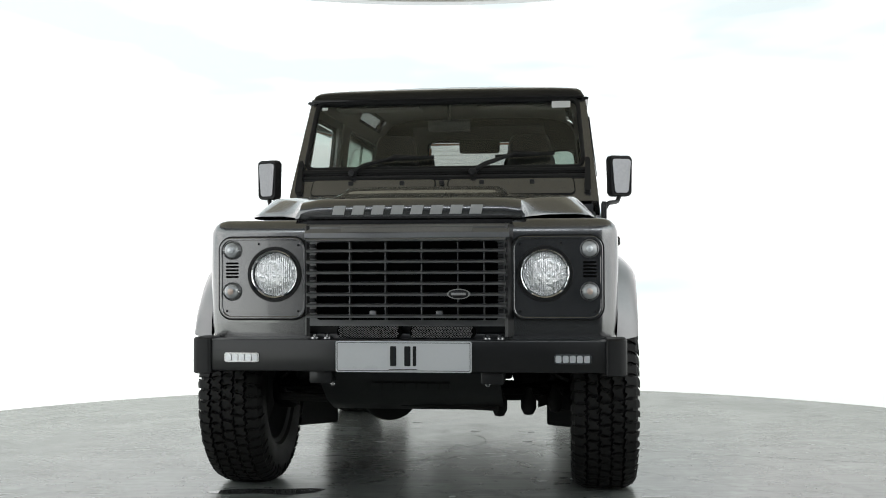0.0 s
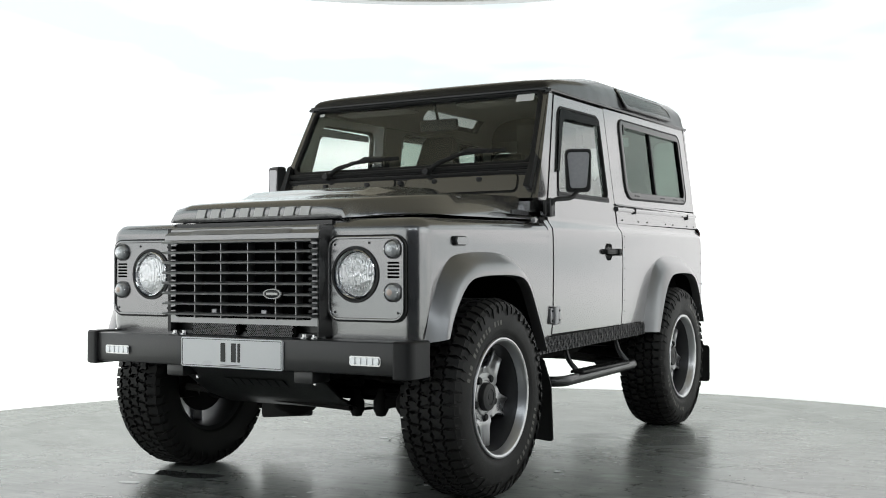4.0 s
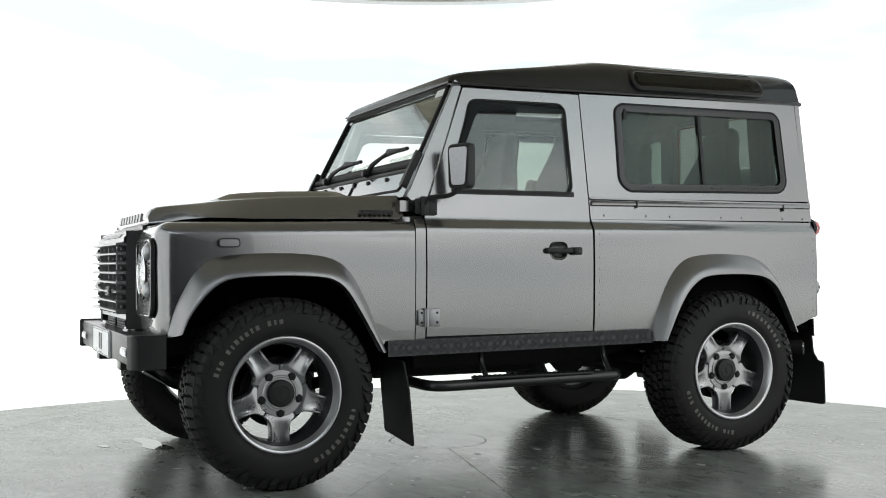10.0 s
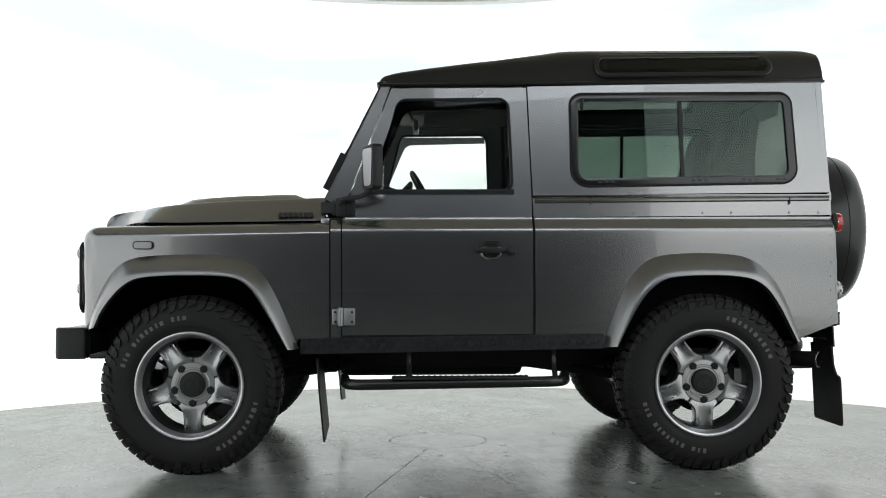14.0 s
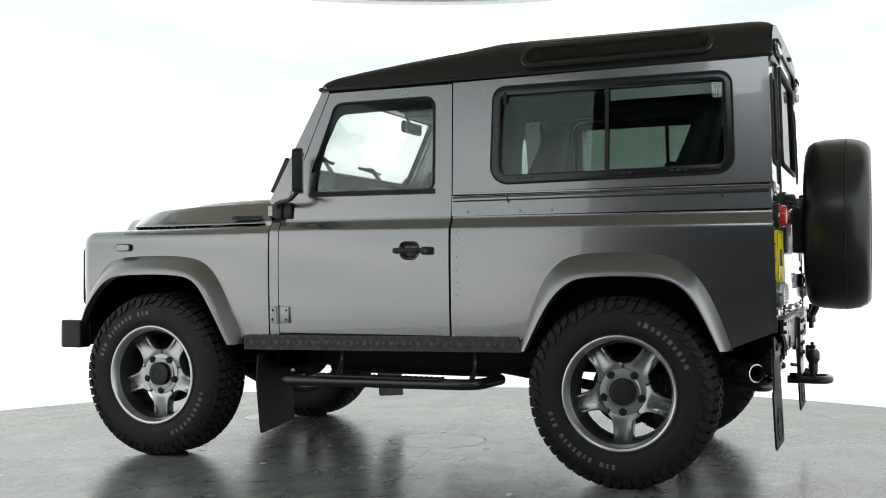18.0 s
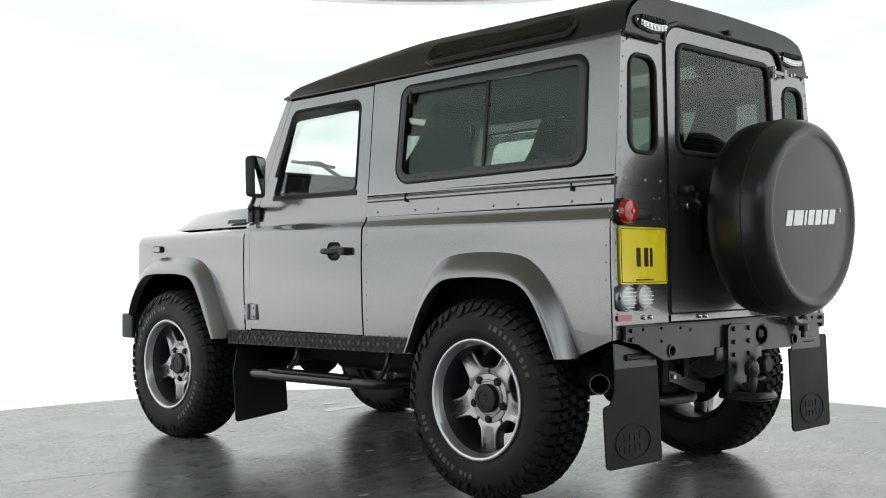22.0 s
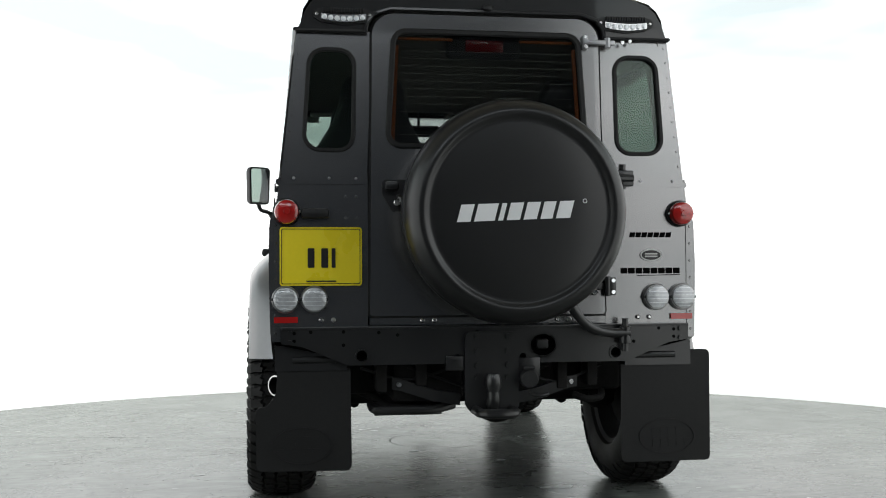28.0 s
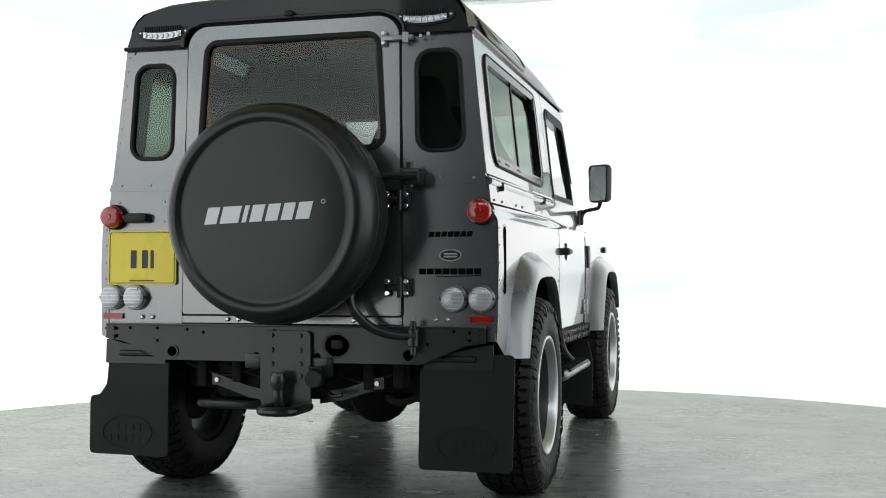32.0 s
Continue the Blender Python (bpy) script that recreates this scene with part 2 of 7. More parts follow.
def floor_material(name, base):
    m = bpy.data.materials.new(name)
    m.use_nodes = True
    N, L = m.node_tree.nodes, m.node_tree.links
    b = N["Principled BSDF"]
    tc = N.new("ShaderNodeTexCoord")

    def noisy(scale, detail, dist=0.0, stretch=None):
        n = N.new("ShaderNodeTexNoise")
        n.inputs["Scale"].default_value, n.inputs["Detail"].default_value, n.inputs["Distortion"].default_value = scale, detail, dist
        if stretch:
            mp = N.new("ShaderNodeMapping")
            mp.inputs["Scale"].default_value = stretch
            mp.inputs["Rotation"].default_value = (0, 0, 0.5)
            L.new(tc.outputs["Object"], mp.inputs["Vector"])
            L.new(mp.outputs[0], n.inputs["Vector"])
        else:
            L.new(tc.outputs["Object"], n.inputs["Vector"])
        return n.outputs["Fac"]

    def ramp(src, lo, hi, a, c):
        r = N.new("ShaderNodeMapRange")
        r.inputs["From Min"].default_value, r.inputs["From Max"].default_value = lo, hi
        r.inputs["To Min"].default_value, r.inputs["To Max"].default_value = a, c
        L.new(src, r.inputs["Value"])
        return r.outputs[0]

    def times(a, c):
        k = N.new("ShaderNodeMath")
        k.operation = "MULTIPLY"
        L.new(a, k.inputs[0])
        L.new(c, k.inputs[1])
        return k.outputs[0]

    big = ramp(noisy(0.7, 3, 0.3), 0.3, 0.7, 0.84, 1.14)
    streak = ramp(noisy(3.0, 6, 1.0, (1.0, 7.0, 1.0)), 0.35, 0.65, 0.88, 1.09)
    spots = ramp(noisy(26, 3), 0.70, 0.76, 1.0, 0.7)
    grain = ramp(noisy(220, 2), 0.3, 0.7, 0.95, 1.05)
    stain = ramp(noisy(2.6, 8, 2.0), 0.36, 0.62, 0.80, 1.08)
    grime = ramp(noisy(9.0, 9, 1.5), 0.57, 0.70, 1.0, 0.62)
    oi = N.new("ShaderNodeObjectInfo")
    piece = ramp(oi.outputs["Random"], 0, 1, 0.94, 1.06)
    v = times(times(times(big, streak), times(spots, grain)), times(times(piece, grime), stain))
    # bare patches where the paint has worn to a paler coat
    pale = times(ramp(noisy(1.9, 9, 0.8), 0.56, 0.66, 0.0, 1.0), ramp(noisy(14, 6), 0.40, 0.62, 0.25, 1.0))
    mx = N.new("ShaderNodeMix")
    mx.data_type = "RGBA"
    mx.inputs[6].default_value, mx.inputs[7].default_value = rgb(base), rgb([c * k for c, k in zip(base, (1.36, 1.42, 1.38))])
    L.new(pale, mx.inputs[0])
    vm = N.new("ShaderNodeVectorMath")
    vm.operation = "SCALE"
    L.new(mx.outputs[2], vm.inputs[0])
    L.new(v, vm.inputs["Scale"])
    L.new(vm.outputs[0], b.inputs["Base Color"])
    worn = times(ramp(noisy(1.6, 5, 1.0), 0.3, 0.7, 0.43, 0.55), ramp(noisy(5.0, 4, 1.2, (1.0, 2.5, 1.0)), 0.3, 0.7, 0.46, 0.53))
    L.new(worn, b.inputs["Roughness"])
    b.inputs["Specular IOR Level"].default_value = 0.45
    bp = N.new("ShaderNodeBump")
    bp.inputs["Strength"].default_value, bp.inputs["Distance"].default_value = 0.012, 0.0015
    L.new(noisy(40, 5), bp.inputs["Height"])
    L.new(bp.outputs[0], b.inputs["Normal"])
    return m


FLOOR = floor_material("worn_grey_floor_paint", (0.172, 0.183, 0.173))
SEAM = mat("dark_joint", (0.03, 0.03, 0.03), 0.8)
PUDDLE = mat("paint_flake", (0.44, 0.45, 0.45), 0.25, vary=0.1)

# ---- geometry helpers ----
from mathutils.geometry import tessellate_polygon


def mesh_of(name, bm, material, sharp=32):
    bmesh.ops.recalc_face_normals(bm, faces=bm.faces)
    me = bpy.data.meshes.new(name)
    bm.to_mesh(me)
    bm.free()
    for p in me.polygons:
        p.use_smooth = True
    me.set_sharp_from_angle(angle=radians(sharp))
    for k in material if isinstance(material, (list, tuple)) else (material,):
        me.materials.append(k)
    return me


def part(name, bm, material, parent, label="", sharp=32):
    ob = new(name, mesh_of(name, bm, material, sharp))
    ob.parent = parent
    return tagged(ob, label=label)


def thing(name, bm, material, label, category, group="", kind="", sharp=32):
    return tagged(new(name, mesh_of(name, bm, material, sharp)), label, category, group, kind)


def box(x0, x1, y0, y1, z0, z1, bevel=0.0, seg=2, bm=None):
    own = bmesh.new()
    bmesh.ops.create_cube(own, size=1.0, matrix=Matrix.Translation(((x0 + x1) / 2, (y0 + y1) / 2, (z0 + z1) / 2)) @ Matrix.Diagonal((abs(x1 - x0), abs(y1 - y0), abs(z1 - z0), 1)))
    if bevel:
        bmesh.ops.bevel(own, geom=own.edges[:], offset=bevel, segments=seg, profile=0.5, affect="EDGES")
    return merge(bm, own)


def merge(bm, own, m=None):
    if m is not None:
        own.transform(m)
    if bm is None:
        return own
    me = bpy.data.meshes.new("tmp")
    own.to_mesh(me)
    own.free()
    bm.from_mesh(me)
    bpy.data.meshes.remove(me)
    return bm


AXIS = {"x": Matrix.Rotation(radians(90), 4, "Y"), "y": Matrix.Rotation(radians(-90), 4, "X"), "z": Matrix.Identity(4)}


def lathe(profile, centre, axis="z", seg=32, bm=None, close=False):
    """profile: (radius, height along the axis)."""
    own = bmesh.new()
    rings = []
    for r, h in profile:
        if r < 1e-5:
            rings.append([own.verts.new((0, 0, h))])
        else:
            rings.append([own.verts.new((r * math.cos(2 * math.pi * i / seg), r * math.sin(2 * math.pi * i / seg), h)) for i in range(seg)])
    pairs = list(zip(rings, rings[1:])) + ([(rings[-1], rings[0])] if close else [])
    for a, b in pairs:
        for i in range(seg):
            j = (i + 1) % seg
            if len(a) == 1 and len(b) == 1:
                continue
            if len(a) == 1:
                own.faces.new((a[0], b[i], b[j]))
            elif len(b) == 1:
                own.faces.new((a[i], a[j], b[0]))
            else:
                own.faces.new((a[i], a[j], b[j], b[i]))
    return merge(bm, own, Matrix.Translation(centre) @ AXIS[axis])


def cyl(centre, axis, r, h0, h1, seg=20, bevel=0.0, bm=None):
    b = bevel
    prof = [(0, h0), (r - b, h0), (r, h0 + b), (r, h1 - b), (r - b, h1), (0, h1)] if b else [(0, h0), (r, h0), (r, h1), (0, h1)]
    return lathe(prof, centre, axis, seg, bm)


def tube(points, r, seg=10, bm=None, cap=True):
    own = bmesh.new()
    pts = [Vector(p) for p in points]
    rings, side = [], None
    for i, p in enumerate(pts):
        d = (pts[min(i + 1, len(pts) - 1)] - pts[max(i - 1, 0)]).normalized()
        if side is None:
            side = d.orthogonal().normalized()
        side = (side - d * side.dot(d)).normalized()
        up = d.cross(side)
        rr = r[i] if isinstance(r, (list, tuple)) else r
        rings.append([own.verts.new(p + rr * (math.cos(2 * math.pi * k / seg) * side + math.sin(2 * math.pi * k / seg) * up)) for k in range(seg)])
    for a, b in zip(rings, rings[1:]):
        for k in range(seg):
            own.faces.new((a[k], a[(k + 1) % seg], b[(k + 1) % seg], b[k]))
    if cap:
        own.faces.new(rings[0])
        own.faces.new(rings[-1])
    return merge(bm, own)


def bend(points, radius=0.05, n=5):
    """Round the corners of a polyline."""
    pts = [Vector(p) for p in points]
    out = [pts[0]]
    for a, b, c in zip(pts, pts[1:], pts[2:]):
        d1, d2 = (a - b), (c - b)
        k = min(radius, d1.length * 0.45, d2.length * 0.45)
        s, e = b + d1.normalized() * k, b + d2.normalized() * k
        for i in range(n + 1):
            t = i / n
            out.append(s * (1 - t) ** 2 + b * 2 * t * (1 - t) + e * t * t)
    return out + [pts[-1]]


def loft(rings, close_ring=False, cap=False, bm=None):
    own = bmesh.new()
    vs = [[own.verts.new(p) for p in ring] for ring in rings]
    n = len(vs[0])
    for a, b in zip(vs, vs[1:]):
        for k in range(n if close_ring else n - 1):
            own.faces.new((a[k], a[(k + 1) % n], b[(k + 1) % n], b[k]))
    if cap:
        own.faces.new(vs[0])
        own.faces.new(vs[-1])
    return merge(bm, own)


def rounded(points, radius, n=5):
    """A closed 2D outline with round corners; radius one number or one for each corner."""
    pts = [Vector((p[0], p[1])) for p in points]
    out = []
    for i, b in enumerate(pts):
        r = radius[i] if isinstance(radius, (list, tuple)) else radius
        a, c = pts[i - 1], pts[(i + 1) % len(pts)]
        if r <= 0:
            out.append((b.x, b.y))
            continue
        d1, d2 = (a - b).normalized(), (c - b).normalized()
        half = d1.angle(d2) / 2
        k = r / math.tan(half)
        centre = b + (d1 + d2).normalized() * (r / math.sin(half))
        s, e = b + d1 * k - centre, b + d2 * k - centre
        sweep = math.pi - 2 * half
        sign = 1 if s.x * e.y - s.y * e.x > 0 else -1
        for j in range(n + 1):
            g = sign * sweep * j / n
            out.append((centre.x + s.x * math.cos(g) - s.y * math.sin(g), centre.y + s.x * math.sin(g) + s.y * math.cos(g)))
    return out


def rrect(u0, u1, v0, v1, r, n=5):
    return rounded([(u0, v0), (u1, v0), (u1, v1), (u0, v1)], r, n)


def panel(outline, holes, fn, thick, ucuts=(), vcuts=(), bm=None):
    """A sheet with openings: fn(u, v, depth) places it in space; thick is its depth."""
    own = bmesh.new()
    loops = [[Vector((u, v, 0)) for u, v in loop] for loop in (outline, *holes)]
    vs = [own.verts.new(p) for loop in loops for p in loop]
    for tri in tessellate_polygon(loops):
        try:
            own.faces.new([vs[i] for i in tri])
        except ValueError:
            pass
    for k, cuts in ((0, ucuts), (1, vcuts)):
        for c in cuts:
            co, no = [0, 0, 0], [0, 0, 0]
            co[k], no[k] = c, 1
            bmesh.ops.bisect_plane(own, geom=own.verts[:] + own.edges[:] + own.faces[:], dist=1e-6, plane_co=co, plane_no=no)
    own.verts.index_update()
    flat = [(v.co.x, v.co.y) for v in own.verts]
    faces = [[v.index for v in f.verts] for f in own.faces]
    rim = [[v.index for v in e.verts] for e in own.edges if len(e.link_faces) == 1]
    own.free()
    own = bmesh.new()
    a = [own.verts.new(fn(u, v, 0.0)) for u, v in flat]
    b = [own.verts.new(fn(u, v, thick)) for u, v in flat]
    for f in faces:
        own.faces.new([a[i] for i in f])
        own.faces.new([b[i] for i in reversed(f)])
    for i, j in rim:
        own.faces.new((a[i], a[j], b[j], b[i]))
    return merge(bm, own)


def strip_frame(outer, inner, fn, d0, d1, bm=None, bulge=0.0):
    """A frame between two outlines of the same number of points, with a rounded face."""
    rings = []
    for w, d in ((0.0, d1), (0.0, d0), (0.25, d0 - bulge), (0.75, d0 - bulge), (1.0, d0), (1.0, d1)):
        rings.append([fn(o[0] * (1 - w) + i[0] * w, o[1] * (1 - w) + i[1] * w, d) for o, i in zip(outer, inner)])
    rings.append(rings[0])
    return loft(rings, close_ring=True, bm=bm)


def grow(outline, d):
    """The outline moved outward by d."""
    n, out = len(outline), []
    area = sum(outline[i - 1][0] * outline[i][1] - outline[i][0] * outline[i - 1][1] for i in range(n))
    sg = 1 if area > 0 else -1
    for i in range(n):
        a, c = outline[i - 1], outline[(i + 1) % n]
        tx, ty = c[0] - a[0], c[1] - a[1]
        k = math.hypot(tx, ty) or 1
        out.append((outline[i][0] + sg * d * ty / k, outline[i][1] - sg * d * tx / k))
    return out


def lerp(table, x):
    if x <= table[0][0]:
        return table[0][1]
    for (a, p), (b, q) in zip(table, table[1:]):
        if x <= b:
            return p + (q - p) * (x - a) / (b - a)
    return table[-1][1]


def bolt(centre, axis, r=0.007, h=0.006, bm=None):
    return lathe([(0, h), (r * 0.6, h), (r * 0.95, h * 0.6), (r, 0)], centre, axis, 8, bm)


def facing_y(u, v, d, y=0.0):
    return (u, y + d, v)


# ---- studio ----
OPEN = radians(30)


def arc_wall():
    a0, n, rings = -math.pi / 2 + OPEN, 96, []
    for r, z0, z1 in ((WALL_R, -0.02, WALL_H), (WALL_R + 0.12, WALL_H, -0.02)):
        for z in (z0, z1):
            rings.append([(WALL_C[0] + r * math.cos(a0 + (2 * math.pi - 2 * OPEN) * i / n), WALL_C[1] + r * math.sin(a0 + (2 * math.pi - 2 * OPEN) * i / n), z) for i in range(n + 1)])
    rings.append(rings[0])
    thing("wall_curved", loft(rings), WALL_WHITE, "curved white studio wall round the turntable, its light painted in as glow", "wall", kind="structure")


def ring_plate(name, r0, r1, z0, z1, material, label, category, centre=WALL_C, seg=96):
    return thing(name, lathe([(r0, z0), (r1, z0), (r1, z1), (r0, z1)], (*centre, 0), "z", seg, close=True), material, label, category, kind="structure")


DISC_C, DISC_R, DISC_Z = (0.0, -0.40), 2.85, 2.964


def studio():
    arc_wall()
    thing("ceiling", lathe([(0, DISC_Z), (DISC_R - 0.10, DISC_Z), (DISC_R - 0.10, DISC_Z + 0.1), (0, DISC_Z + 0.1)], (*DISC_C, 0), "z", 96), CEILING,
          "round warm grey ceiling disc over the turntable", "ceiling", kind="structure")
    ring_plate("trim", DISC_R - 0.11, DISC_R, DISC_Z - 0.012, DISC_Z + 0.11, RIM_WHITE, "white trim ring round the ceiling disc", "trim", DISC_C)
    # floor slab with a round well for the turntable
    well = [(TABLE_R * 1.0012 * math.cos(2 * math.pi * i / 112), TABLE_R * 1.0012 * math.sin(2 * math.pi * i / 112)) for i in range(112)]
    thing("floor", panel([(-7, -13), (7, -13), (7, 4.2), (-7, 4.2)], [well], lambda u, v, d: (u, v, -d), 0.12), FLOOR, "worn grey painted studio floor", "floor", kind="structure")
    thing("subfloor", box(-7, 7, -13, 4.2, -0.3, -0.125), SEAM, "dark base under the turntable", "floor", kind="structure")
    for nm, b in (("wall_north", box(-7, 7, 4.2, 4.35, -0.3, 7.4)), ("wall_south", box(-7, 7, -13.15, -13, -0.3, 7.4)),
                  ("wall_east", box(7, 7.15, -13.15, 4.35, -0.3, 7.4)), ("wall_west", box(-7.15, -7, -13.15, 4.35, -0.3, 7.4))):
        thing(nm, b, HALL, "dark plain wall of the hall round the studio", "wall", kind="structure")
    thing("hall_ceiling", box(-7.15, 7.15, -13.15, 4.35, 7.4, 7.55), HALL, "dark plain hall ceiling", "ceiling", kind="structure")


TABLE_R, HUB_R, SECTORS = 2.56, 0.262, 14
FLAKES = ((-0.17, 1.38, 0.055), (-0.10, 1.37, 0.035), (0.48, -0.06, 0.03), (-0.78, -1.59, 0.06), (-0.13, 0.68, 0.025), (-0.96, 0.76, 0.02))


def turntable():
    table = tagged(new("turntable"), "round grey turntable of worn painted plates flush with the floor", "turntable", kind="structure")
    part("hub_plate", lathe([(0, 0), (HUB_R - 0.004, 0), (HUB_R - 0.001, -0.003), (HUB_R - 0.001, -0.03), (0, -0.03)], (0, 0, 0), "z", 64), FLOOR, table, "round steel hub plate")
    part("base", lathe([(0, -0.05), (TABLE_R, -0.05), (TABLE_R, -0.11), (0, -0.11)], (0, 0, 0), "z", 64), SEAM, table)
    rnd = random.Random(4)
    step = 2 * math.pi / SECTORS
    for i in range(SECTORS):
        wide = rnd.choice((0.0006, 0.001, 0.001, 0.0022))
        if i in (12, 13):
            wide = 0.0045
        a0, a1 = radians(6.0) + i * step, radians(6.0) + (i + 1) * step
        k = 12
        inner = [((HUB_R + 0.002) * math.cos(a0 + (a1 - a0) * j / k), (HUB_R + 0.002) * math.sin(a0 + (a1 - a0) * j / k)) for j in range(k + 1)]
        outer = [(TABLE_R * math.cos(a1 - (a1 - a0) * j / k), TABLE_R * math.sin(a1 - (a1 - a0) * j / k)) for j in range(k + 1)]
        mid = (a0 + a1) / 2
        # shrink both sides by the width of the joint
        def off(p):
            s = p[0] * -math.sin(mid) + p[1] * math.cos(mid)
            sh = -math.copysign(wide / 2, s) if abs(s) > 0.01 else 0
            return (p[0] - math.sin(mid) * sh, p[1] + math.cos(mid) * sh)
        dz = 0.0
        part("plate", panel([off(p) for p in inner + outer], [], lambda u, v, d: (u, v, dz - d), 0.03), FLOOR, table)
    # a wet patch and two larger flakes of paint lie on the plates
    blob = [(0.30, 0.08), (0.22, 0.10), (0.05, 0.07), (-0.08, 0.10), (-0.22, 0.06), (-0.30, 0.0), (-0.18, -0.05), (-0.02, -0.03), (0.12, -0.08), (0.26, -0.02)]
    ring = [(p.x, p.y) for p in bend([(-0.73 + a * 0.85, -1.37 + b * 0.8, 0) for a, b in blob + blob[:1]], 0.05, 4)][:-1]
    part("wet_patch", panel(ring, [], lambda u, v, d: (u, v, 0.0011 - d), 0.0008), WET, table, "dark wet patch")
    for cx, cy, sz in FLAKES:
        ring = [(cx + sz * rnd.uniform(0.7, 1.2) * math.cos(2 * math.pi * j / 9), cy + 0.5 * sz * rnd.uniform(0.6, 1.2) * math.sin(2 * math.pi * j / 9)) for j in range(9)]
        part("paint_flake", panel(ring, [], lambda u, v, d: (u, v, 0.0016 - d), 0.0012), PUDDLE, table)
    # dried paint flecks near the hub
    for i in range(14):
        a, r = rnd.uniform(0, 2 * math.pi), rnd.uniform(0.3, 1.5)
        n, s = 9, rnd.uniform(0.006, 0.03)
        ring = [(r * math.cos(a) + s * rnd.uniform(0.6, 1.2) * math.cos(2 * math.pi * j / n), r * math.sin(a) + s * rnd.uniform(0.4, 0.8) * math.sin(2 * math.pi * j / n)) for j in range(n)]
        part("paint_fleck", panel(ring, [], lambda u, v, d: (u, v, 0.0012 - d), 0.001), PUDDLE, table)
    return table


studio()
TABLE = turntable()
# ---- car: x to its left, y to its rear, z up ----
CAR = tagged(new("off_road_car"), "grey metallic three-door off-road car with black roof and black bumper", "car")
SIDE_X = ((0.54, 0.800), (0.62, 0.810), (0.72, 0.817), (0.95, 0.822), (1.08, 0.820), (1.116, 0.8175), (1.126, 0.813), (1.150, 0.7965), (1.162, 0.7905), (1.175, 0.789), (1.27, 0.778), (1.83, 0.716))
SIDE_CUTS = (0.72, 0.83, 0.95, 1.03, 1.08, 1.10, 1.116, 1.126, 1.138, 1.150, 1.162, 1.175, 1.27, 1.5)


def side_x(z):
    return lerp(SIDE_X, z)


def on_side(s):
    return lambda u, v, d: (s * (side_x(v) - d), u, v)


def even(points, n):
    pts = [Vector((p[0], p[1])) for p in points]
    run = [0.0]
    for a, b in zip(pts, pts[1:]):
        run.append(run[-1] + (b - a).length)
    out = []
    for i in range(n):
        t = run[-1] * i / (n - 1)
        k = next((j for j in range(len(run) - 1) if t <= run[j + 1] + 1e-9), len(run) - 2)
        f = (t - run[k]) / max(1e-9, run[k + 1] - run[k])
        out.append(tuple(pts[k].lerp(pts[k + 1], f)))
    return out


def arch(points, n=41):
    pts = [tuple(p) for p in points]
    for _ in range(3):
        cut = [pts[0]]
        for (a, b), (c, d) in zip(pts, pts[1:]):
            cut += [(a * 0.75 + c * 0.25, b * 0.75 + d * 0.25), (a * 0.25 + c * 0.75, b * 0.25 + d * 0.75)]
        pts = cut + [pts[-1]]
    return even(pts, n)


F_OUT = arch([(-1.660, 0.655), (-1.625, 0.80), (-1.52, 0.975), (-1.36, 1.003), (-1.02, 1.003), (-0.885, 0.955), (-0.80, 0.815), (-0.697, 0.566)])
F_IN = arch([(-1.612, 0.672), (-1.575, 0.76), (-1.465, 0.885), (-1.34, 0.905), (-1.03, 0.905), (-0.93, 0.875), (-0.855, 0.765), (-0.742, 0.566)])
R_OUT = arch([(0.712, 0.570), (0.800, 0.825), (0.885, 0.955), (1.00, 1.003), (1.33, 1.003), (1.455, 0.955), (1.555, 0.830), (1.645, 0.592)])
R_IN = arch([(0.768, 0.572), (0.865, 0.770), (0.945, 0.860), (1.03, 0.897), (1.34, 0.897), (1.445, 0.860), (1.515, 0.765), (1.598, 0.592)])


def between(a, b, w):
    return [(p[0] * (1 - w) + q[0] * w, p[1] * (1 - w) + q[1] * w) for p, q in zip(a, b)]


F_CUT, R_CUT = between(F_OUT, F_IN, 0.4), between(R_OUT, R_IN, 0.4)


def flare(s, out, inn, label):
    rings = []
    for w, x in ((0.0, None), (0.10, 0.012), (0.35, 0.042), (0.62, 0.066), (0.86, 0.077), (0.97, 0.078), (1.0, 0.073), (1.0, 0.03)):
        c = between(out, inn, w)
        rings.append([(s * ((side_x(p[1]) - 0.001) if x is None else 0.82 + x), p[0], p[1]) for p in c])
    part("wheel_arch_flare", loft(rings), FLARE_PAINT, CAR, label, sharp=50)
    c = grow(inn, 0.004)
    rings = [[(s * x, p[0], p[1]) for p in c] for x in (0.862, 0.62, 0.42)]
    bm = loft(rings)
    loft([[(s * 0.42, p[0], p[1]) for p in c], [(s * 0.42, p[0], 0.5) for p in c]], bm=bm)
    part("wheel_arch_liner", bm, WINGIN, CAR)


# --- front wing: unfolded along its plan and over its rounded top edge
WING_FRONT, CORNER, EDGE = -1.700, 0.085, 0.062


